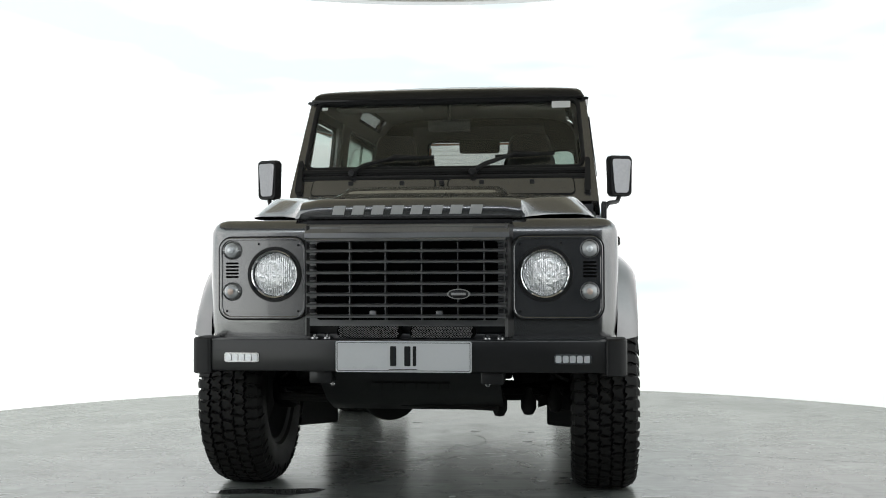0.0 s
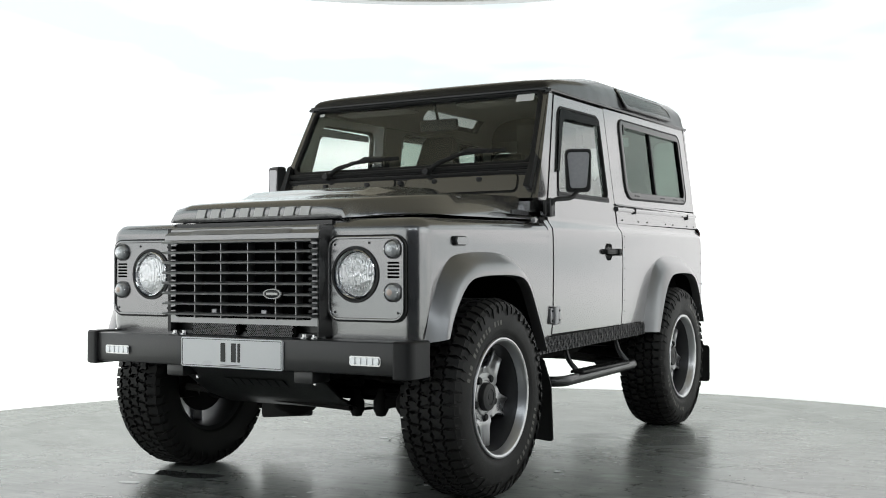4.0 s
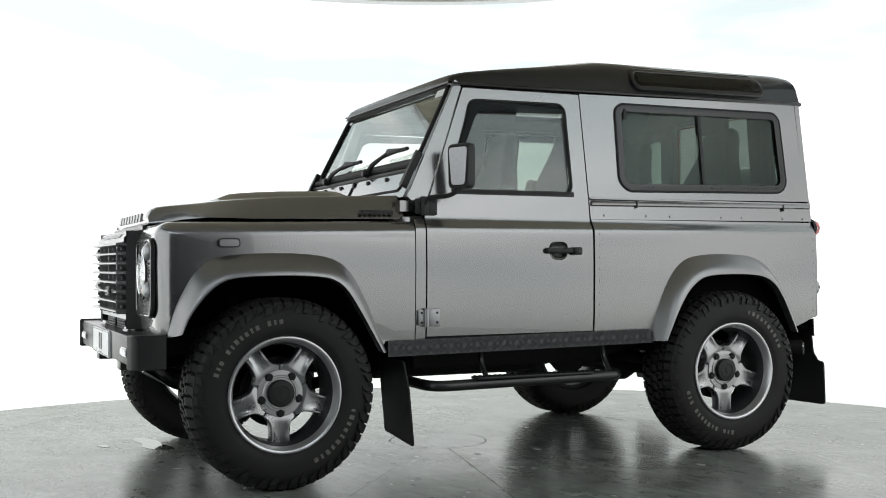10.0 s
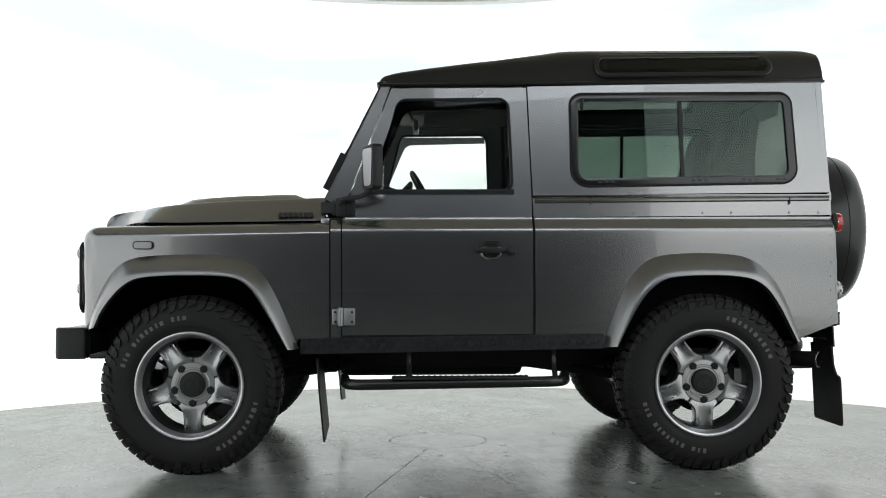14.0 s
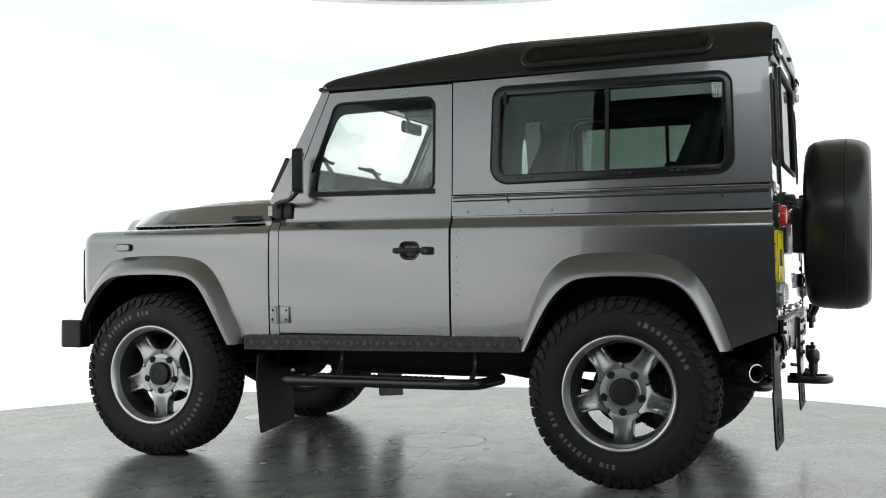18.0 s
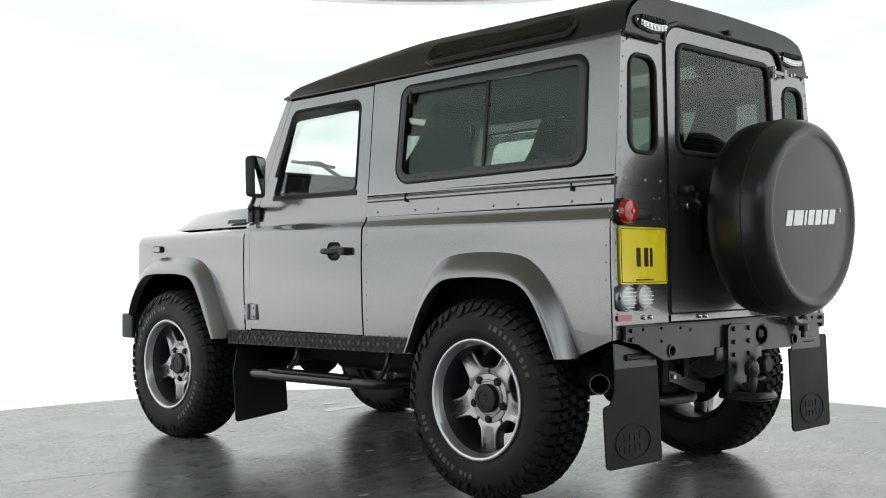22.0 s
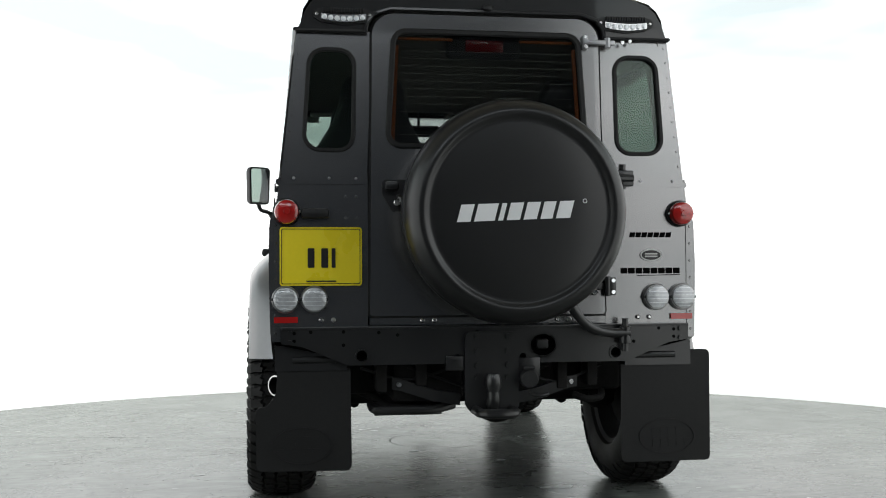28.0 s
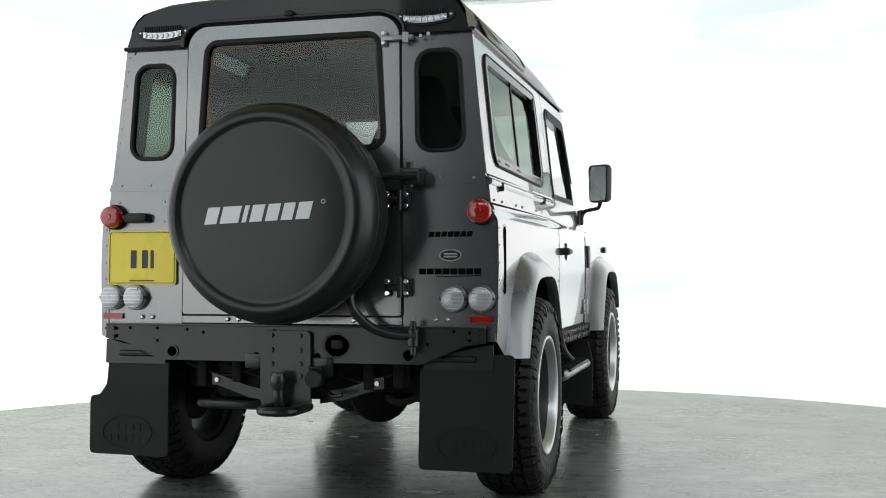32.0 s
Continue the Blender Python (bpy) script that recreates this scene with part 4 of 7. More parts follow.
def lamp_panel(s):
    o = rrect(0.413, 0.755, 0.741, 1.056, 0.045, 6)
    hl = [(0.536 + 0.098 * math.cos(a / 18 * math.pi), 0.914 + 0.098 * math.sin(a / 18 * math.pi)) for a in range(36)]
    fy = lambda u, v, d: (s * u, -1.712 + d, v)
    ob = part("lamp_panel", panel(o, [hl], fy, 0.012), PAINT, CAR, "grey headlamp surround panel")
    part("panel_edge", strip_frame(grow(o, 0.004), grow(o, -0.006), fy, -0.005, 0.006, bulge=0.002), PAINT, ob)
    part("panel_gasket", strip_frame(grow(o, 0.010), grow(o, 0.002), fy, -0.001, 0.008), RUBBER, ob)
    part("bezel", lathe([(0.110, -0.002), (0.108, -0.006), (0.099, -0.006), (0.092, 0.030), (0.0, 0.055)], (s * 0.536, -1.712, 0.914), "y", 40), PLASTIC, ob)
    head = part("headlamp", lathe([(0.0, -0.014), (0.045, -0.011), (0.070, -0.004), (0.083, 0.006), (0.087, 0.014), (0.090, 0.020), (0.086, 0.03), (0, 0.034)], (s * 0.536, -1.712, 0.914), "y", 48), LAMP_GLASS, CAR, "round headlamp with ribbed clear glass")
    part("lamp_rim", lathe([(0.0955, -0.002), (0.0955, -0.006), (0.0925, -0.009), (0.0885, -0.006), (0.0875, 0.012)], (s * 0.536, -1.712, 0.914), "y", 48), CHROME, head, "bright rim")
    for z in (1.010, 0.846):
        lamp = part("signal_lamp", lathe([(0.037, 0.0), (0.037, -0.010), (0.033, -0.016), (0.033, 0.0)], (s * 0.708, -1.712, z), "y", 28), ZINC, CAR, "small round clear signal lamp")
        part("lens", lathe([(0, -0.030), (0.012, -0.029), (0.022, -0.025), (0.030, -0.016), (0.032, -0.008), (0.032, 0.0)], (s * 0.708, -1.712, z), "y", 28), CLEAR_LENS, lamp)
        part("bulb", lathe([(0, -0.0335), (0.008, -0.032), (0.013, -0.0285), (0.014, -0.020)], (s * 0.708, -1.712, z), "y", 14), LED if z > 0.9 else AMBER, lamp)
        for dx in (-0.03, 0.03):
            part("screw", bolt((s * 0.708 + dx, -1.727, z), "y", 0.004, -0.004), STEEL, lamp)
    for k in range(5):
        z = 0.900 + k * 0.0135
        part("vent_slot", panel(rrect(0.683, 0.735, z, z + 0.008, 0.0035, 3), [], lambda u, v, d: (s * u, -1.7135 + d, v), 0.003), WINGIN, ob)
    for u, v in ((0.44, 1.03), (0.44, 0.768), (0.73, 0.768), (0.60, 1.035)):
        part("screw", bolt((s * u, -1.712, v), "y", 0.005, -0.004), DARK_LETTER, ob)


for s in (1, -1):
    lamp_panel(s)


def bumper():
    bm = box(-0.775, 0.775, -1.802, -1.66, 0.538, 0.662, 0.008)
    b = part("bumper", bm, BLACK, CAR, "satin black steel front bumper")
    for s in (1, -1):
        prof = rounded([(0.765, -1.818), (0.846, -1.800), (0.846, -1.665), (0.765, -1.665)], [0.012, 0.035, 0.012, 0.004], 5)
        rings = [[(s * x, y, z) for x, y in grow(prof, g)] for z, g in ((0.526, -0.008), (0.531, 0.0), (0.662, 0.0), (0.668, -0.006))]
        part("end_cap", loft(rings, close_ring=True, cap=True), PLASTIC, b, "black plastic end cap")
        lamp = part("fog_lamp", panel(rrect(0.572, 0.712, 0.573, 0.610, 0.010), [], lambda u, v, d: (s * u, -1.807 + d, v), 0.02), STEEL, b, "slim led driving lamp")
        for k in range(5):
            x = 0.588 + k * 0.0267
            part("led", panel(rrect(x - 0.011, x + 0.011, 0.578, 0.605, 0.006, 3), [], lambda u, v, d: (s * u, -1.812 + d, v), 0.008), LED, lamp)
        for x in (0.315, 0.365):
            bt = cyl((s * x, -1.745, 0), "z", 0.009, 0.662, 0.679, 6, bm=None)
            cyl((s * x, -1.745, 0), "z", 0.016, 0.660, 0.668, 12, bm=bt)
            part("bumper_bolt", bt, STEEL, b)
        part("recovery_bracket", box(s * 0.29, s * 0.38, -1.78, -1.66, 0.490, 0.540, 0.006), BLACK, b)
    pl = part("number_plate", panel(rrect(-0.268, 0.259, 0.538, 0.657, 0.008), [], lambda u, v, d: (u, -1.812 + d, v), 0.008), PLATE_W, b, "white front number plate with dark bars")
    part("plate_border", strip_frame(rrect(-0.263, 0.254, 0.543, 0.652, 0.006), rrect(-0.261, 0.252, 0.545, 0.650, 0.005), lambda u, v, d: (u, -1.812 + d, v), -0.0012, 0.001), DARK_LETTER, pl)
    for x0, x1 in ((-0.055, -0.031), (0.000, 0.024), (0.033, 0.046)):
        part("plate_bar", panel(rrect(x0, x1, 0.562, 0.638, 0.003, 2), [], lambda u, v, d: (u, -1.8135 + d, v), 0.003), DARK_LETTER, pl)
    part("plate_bar", panel(rrect(-0.06, 0.05, 0.548, 0.5505, 0.001, 2), [], lambda u, v, d: (u, -1.8135 + d, v), 0.003), DARK_LETTER, pl)
    # skid plate under the bumper
    rings = [[(x, y, z) for x in (-0.36, -0.355, 0.355, 0.36)] for y, z in ((-1.74, 0.53), (-1.70, 0.50), (-1.55, 0.40), (-1.40, 0.345), (-1.20, 0.335), (-1.20, 0.345), (-1.40, 0.357), (-1.55, 0.412), (-1.69, 0.51))]
    sk = part("skid_plate", loft(rings), BLACK, CAR, "black steel skid plate")
    for k in range(7):
        x = -0.155 + k * 0.046
        o = [(x - 0.004, 0.455), (x + 0.033, 0.455), (x + 0.041, 0.485), (x + 0.004, 0.485)]
        part("mark_bar", panel(o, [], lambda u, v, d: (u, -1.702 + (0.5 - v) * 1.5 + 0.000 + d - 0.004, v - 0.003), 0.003), DARK_LETTER, sk)
    for x in (-0.31, 0.31):
        part("bolt", bolt((x, -1.665, 0.478), "y", 0.010, -0.008), STEEL, sk)


bumper()

# --- windscreen
SCREEN = lambda u, v, d: (u, -0.318 + (v - 1.795) * 0.5 + d * 0.894, v - d * 0.447)


def windscreen():
    hole = rounded([(-0.706, 1.436), (0.706, 1.436), (0.676, 1.804), (-0.676, 1.804)], 0.045, 6)
    ob = part("windscreen_frame", panel([(-0.742, 1.262), (0.742, 1.262), (0.742, 1.30), (0.709, 1.822), (-0.709, 1.822), (-0.742, 1.30)], [hole], SCREEN, 0.035), PAINT, CAR)
    part("seal", strip_frame(grow(hole, 0.010), grow(hole, -0.010), SCREEN, -0.006, 0.02, bulge=0.004), RUBBER, ob)
    pane = part("pane", panel(grow(hole, -0.008), [], lambda u, v, d: SCREEN(u, v, d + 0.006), 0.005), CLEAR, ob, "clear windscreen glass")
    pane.visible_shadow = False
    part("paper_sticker", panel(rrect(0.545, 0.640, 1.757, 1.793, 0.003, 2), [], lambda u, v, d: SCREEN(u, v, d + 0.003), 0.002), WHITE_MARK, ob, "small white paper sticker")
    part("paper_sticker", panel(rrect(-0.655, -0.625, 1.765, 1.780, 0.003, 2), [], lambda u, v, d: SCREEN(u, v, d + 0.003), 0.002), WHITE_MARK, ob)
    # lower frame: bar, vent flaps, hinge brackets
    part("lower_bar", tube([SCREEN(-0.71, 1.418, -0.006), SCREEN(0.71, 1.418, -0.006)], 0.014, 8), RUBBER, ob)
    part("lower_bar", tube([SCREEN(-0.72, 1.388, -0.004), SCREEN(0.72, 1.388, -0.004)], 0.011, 8), PLASTIC, ob)
    for s in (1, -1):
        o = rounded([(s * 0.035, 1.298), (s * 0.66, 1.298), (s * 0.65, 1.375), (s * 0.035, 1.375)], 0.018, 4)
        f = part("vent_flap", panel(o, [], lambda u, v, d: SCREEN(u, v, d - 0.008), 0.01), PAINT, ob)
        part("flap_seal", strip_frame(grow(o, 0.006), o, SCREEN, -0.004, 0.004), RUBBER, f)
        o = rounded([(s * 0.705, 1.305), (s * 0.738, 1.300), (s * 0.735, 1.465), (s * 0.712, 1.475)], 0.008, 3)
        part("corner_bracket", panel(o, [], lambda u, v, d: SCREEN(u, v, d - 0.030), 0.034), PLASTIC, ob, "black windscreen hinge cover")
        # pillar on the side between screen and door
        o = [(-0.575, 1.262), (-0.505, 1.20), (-0.460, 1.30), (-0.275, 1.79), (-0.306, 1.812)]
        part("pillar", panel(o, [], lambda u, v, d: (s * (side_x(v) - 0.004 - d), u, v), 0.03, vcuts=(1.27, 1.5)), PAINT, ob)
    # wipers
    for px, bx0, bx1, bz in ((-0.455, -0.335, -0.045, 1.478), (0.155, 0.265, 0.560, 1.490)):
        pv = SCREEN(px, 1.405, -0.02)
        w = part("wiper", lathe([(0, -0.03), (0.016, -0.028), (0.020, -0.012), (0.020, 0.02), (0, 0.02)], pv, "y", 16), PLASTIC, ob, "black wiper resting on the glass")
        mid = SCREEN((bx0 + bx1) / 2 - 0.05, bz + 0.002, -0.032)
        part("arm", tube(bend([pv, SCREEN(px + 0.05, 1.435, -0.035), mid], 0.03), [0.012] * 7 + [0.007], 8), PLASTIC, w)
        part("blade", tube([SCREEN(bx0, bz - 0.006, -0.018), SCREEN((bx0 + bx1) / 2, bz, -0.024), SCREEN(bx1, bz + 0.008, -0.018)], 0.0095, 6), RUBBER, w)
        part("carrier", tube([SCREEN(bx0 + 0.06, bz, -0.026), mid, SCREEN(bx1 - 0.08, bz + 0.004, -0.026)], [0.008, 0.016, 0.008], 8), PLASTIC, w)
    for x in (-0.46, -0.2, 0.0, 0.2, 0.45):
        part("jet", box(x - 0.012, x + 0.012, -0.553, -0.525, 1.352, 1.372, 0.004), PLASTIC, ob)


windscreen()
# scuttle between bonnet and screen
part("scuttle", panel([(-0.745, -0.60), (0.745, -0.60), (0.745, -0.50), (-0.745, -0.50)], [], lambda u, v, d: (u, v, 1.245 - d), 0.05), PAINT, CAR)
for s in (1, -1):
    part("scuttle_corner", box(s * 0.60, s * 0.772, -0.60, -0.505, 1.08, 1.172, 0.006), PAINT, CAR)
part("bulkhead", box(-0.735, 0.735, -0.57, -0.53, 0.45, 1.245), WINGIN, CAR)


def wing_mirror(s):
    ex = 0.884 if s > 0 else 0.930
    bm = tube(bend([(s * 0.800, -0.505, 1.215), (s * 0.822, -0.500, 1.255), (s * (ex - 0.012), -0.40, 1.265), (s * ex, -0.36, 1.300)], 0.03), 0.011, 8)
    box(s * 0.790, s * 0.815, -0.525, -0.485, 1.175, 1.262, 0.006, bm=bm)
    m = part("wing_mirror", bm, PLASTIC, CAR, "black door mirror on a bent arm")
    o = rounded([(-0.058, -0.104), (0.060, -0.102), (0.064, 0.106), (-0.064, 0.104)], 0.022, 5)
    turn = Matrix.Translation((s * ex, -0.355, 1.397)) @ Matrix.Rotation(radians(s * 26), 4, "Z")
    place = lambda u, v, d: turn @ Vector((s * u, d, v))
    rings = [[place(u * k, v * k, d) for u, v in o] for d, k in ((-0.020, 0.80), (-0.026, 0.88), (-0.024, 0.95), (-0.014, 0.99), (0.0, 1.0), (0.018, 1.0), (0.024, 0.97), (0.020, 0.90))]
    part("shell", loft(rings, close_ring=True, cap=True), PLASTIC, m)
    back = [(u * (0.74 + 0.9 * v), v * 0.82) for u, v in o]
    part("back_plate", panel(back, [], lambda u, v, d: place(u, v, -0.0255 - 0.03 * (v + 0.1) * 0.3 + d), 0.006), ZINC, m)
    part("mirror_glass", panel(grow(o, -0.010), [], lambda u, v, d: place(u, v, 0.0225 + d), 0.003), MIRROR, m)


for s in (1, -1):
    wing_mirror(s)

# --- roof
ROOF_TOP = ((-0.326, 1.832), (-0.316, 1.847), (-0.30, 1.857), (-0.26, 1.869), (-0.22, 1.878), (0.0, 1.916), (0.55, 2.003), (0.62, 2.008), (1.70, 2.013), (1.74, 2.010), (1.77, 2.003), (1.79, 1.989))
ROOF_EDGE = ((-0.335, 1.800), (0.0, 1.802), (1.83, 1.826))


def cut_roof_windows(bm, down):
    """Opens the long window in both flanks of the roof."""
    gone = []
    for f in bm.faces:
        c = f.calc_center_median()
        if 0.76 < c.y < 1.50 and 1.885 - down < c.z < 1.962 - down and abs(c.x) > 0.56:
            gone.append(f)
    bmesh.ops.delete(bm, geom=gone, context="FACES")


def roof():
    rings = []
    for y in (-0.326, -0.316, -0.30, -0.26, -0.22, -0.1, 0.1, 0.3, 0.5, 0.55, 0.6, 0.70, 0.75, 1.0, 1.3, 1.50, 1.6, 1.70, 1.74, 1.77, 1.79):
        zt, ze = lerp(ROOF_TOP, y), lerp(ROOF_EDGE, y)
        h = zt - ze
        f = max(0.0, min(1.0, (h - 0.06) / 0.14))
        boxy = [(0.0, zt + 0.004), (0.25, zt + 0.003), (0.42, zt + 0.002), (0.55, zt + 0.001), (0.64, zt - 0.002), (0.676, zt - 0.006), (0.694, zt - 0.014), (0.703, zt - 0.028), (0.706, ze + 0.020), (0.709, ze + 0.012)]
        round_ = [(0.0, zt + 0.012), (0.25, zt + 0.010), (0.42, zt + 0.004), (0.52, zt - 0.004), (0.585, zt - 0.020), (0.632, zt - 0.20 * h), (0.668, zt - 0.40 * h), (0.692, zt - 0.65 * h), (0.704, ze + 0.025), (0.709, ze + 0.012)]
        half = [(a[0] * (1 - f) + c[0] * f, a[1] * (1 - f) + c[1] * f) for a, c in zip(boxy, round_)]
        rings.append([(-x, y, z) for x, z in reversed(half)] + [(x, y, z) for x, z in half[1:]])
    front = [(p[0], -0.329, max(1.806, p[2] - 0.03)) for p in rings[0]]
    bm = loft([front] + rings)
    cut_roof_windows(bm, 0.0)
    r = part("roof", bm, BLACK_PAINT, CAR, "satin black hard-top roof", sharp=45)
    bm = loft([[(p[0] * 0.965, p[1] + 0.02, p[2] - 0.035) for p in ring] for ring in rings[1:-1]])
    cut_roof_windows(bm, 0.035)
    part("headlining", bm, LINING, CAR, sharp=60)
    # drip rails on both sides and at the front
    for s in (1, -1):
        part("drip_rail", loft([[(s * x, y, lerp(ROOF_EDGE, y) + z) for x, z in ((0.700, 0.010), (0.726, 0.010), (0.733, 0.005), (0.730, -0.003), (0.700, -0.007))] for y in (-0.322, 0.0, 0.5, 1.0, 1.5, 1.79)], close_ring=True, cap=True), BLACK_PAINT, r)
        # raised oval side vents
        o = rounded([(0.690, 1.850), (1.560, 1.864), (1.535, 1.962), (0.725, 1.952)], 0.045, 7)

        def slope(u, v, d, s=s):
            k = max(0.0, (v - 1.83)) / 0.165
            x = 0.712 - 0.108 * k ** 1.7 + 0.010
            return (s * (x - d), u, v)
        fr = part("roof_vent", strip_frame(grow(o, 0.012), grow(o, -0.012), slope, 0.002, 0.03, bulge=0.005), BLACK_PAINT, r, "long oval black roof window bulge")
        pane = part("pane", panel(grow(o, -0.006), [], lambda u, v, d: slope(u, v, d + 0.001), 0.005, vcuts=(1.88, 1.90, 1.92, 1.94)), ROOF_GLASS, fr, "dark curved roof window glass")
        pane.visible_shadow = False
    part("header_rail", loft([[(x, -0.338, 1.806) for x in (-0.708, 0.708)], [(x, -0.338, 1.814) for x in (-0.708, 0.708)], [(x, -0.326, 1.820) for x in (-0.706, 0.706)], [(x, -0.322, 1.802) for x in (-0.706, 0.706)]]), BLACK_PAINT, r)
    # rear face of the roof with a notch for the door
    zt = 2.014
    prof = [(0.709, 1.838), (0.703, 1.856), (0.692, 1.886), (0.668, 1.928), (0.632, 1.957), (0.585, 1.974), (0.52, 1.987), (0.42, 1.994), (0.0, 2.001)]
    o = [(x, z) for x, z in prof] + [(-x, z) for x, z in reversed(prof[:-1])]
    notch = [(-0.709, 1.822), (-0.462, 1.822), (-0.455, 1.86), (-0.43, 1.888), (-0.37, 1.904), (0.37, 1.904), (0.43, 1.888), (0.455, 1.86), (0.462, 1.822), (0.709, 1.822)]
    part("rear_face", panel(o + notch, [], lambda u, v, d: (u, 1.797 - d, v), 0.05), BLACK_PAINT, r)
    edge = [(0.462, 1.815), (0.458, 1.85), (0.43, 1.886), (0.37, 1.906), (-0.37, 1.906), (-0.43, 1.886), (-0.458, 1.85), (-0.462, 1.815)]
    part("door_gutter", tube([(x, 1.803, z + 0.006) for x, z in edge], 0.008, 6), BLACK_PAINT, r)
    for s in (1, -1):
        part("rear_gutter", tube([(s * 0.462, 1.799, 1.824), (s * 0.722, 1.795, 1.824)], 0.008, 6), BLACK_PAINT, r)
        # slim led lamp in a crescent recess: wings with a screw at each end, cooling fins above, a bowed lens below
        def crescent(x0, x1, top, sag, drop, n=12):
            up = [(x0 + (x1 - x0) * k / n, top - sag * (1 - (2 * k / n - 1) ** 2)) for k in range(n + 1)]
            low = [(x1 + (x0 - x1) * k / n, top - drop - (sag + 0.004) * (1 - (2 * k / n - 1) ** 2)) for k in range(n + 1)]
            return up + low
        on_lamp = lambda y: (lambda u, v, d: (s * u, y - d, v))
        lamp = part("roof_lamp", panel(rounded([(0.436, 1.872), (0.436, 1.896), (0.456, 1.906), (0.636, 1.906), (0.656, 1.896), (0.656, 1.872), (0.628, 1.856), (0.545, 1.846), (0.464, 1.856)], 0.006, 3), [], on_lamp(1.806), 0.012), PLASTIC, r, "slim bowed led work lamp")
        part("bezel", panel(crescent(0.462, 0.630, 1.886, 0.006, 0.022), [], on_lamp(1.816), 0.012), STEEL, lamp)
        for k in range(7):
            x = 0.475 + k * 0.0237
            sag = 0.008 * (1 - ((x - 0.546) / 0.084) ** 2)
            part("led", lathe([(0, 0.005), (0.006, 0.004), (0.0105, 0.0)], (s * x, 1.817, 1.8745 - sag), "y", 10), LED, lamp)
        for k in range(16):
            x = 0.468 + k * 0.0101
            part("fin", box(s * x, s * (x + 0.0045), 1.800, 1.818, 1.890, 1.907), PLASTIC, lamp)
        for x in (0.447, 0.645):
            part("screw", bolt((s * x, 1.806, 1.884), "y", 0.006, 0.004), STEEL, lamp)
    part("washer_jet", box(-0.018, 0.018, 1.790, 1.826, 1.914, 1.934, 0.008), PLASTIC, r)


roof()
# --- wheels: built once at the origin, outer face towards +x
WHEEL_Y, WHEEL_X, WHEEL_Z = 1.183, 0.770, 0.4055


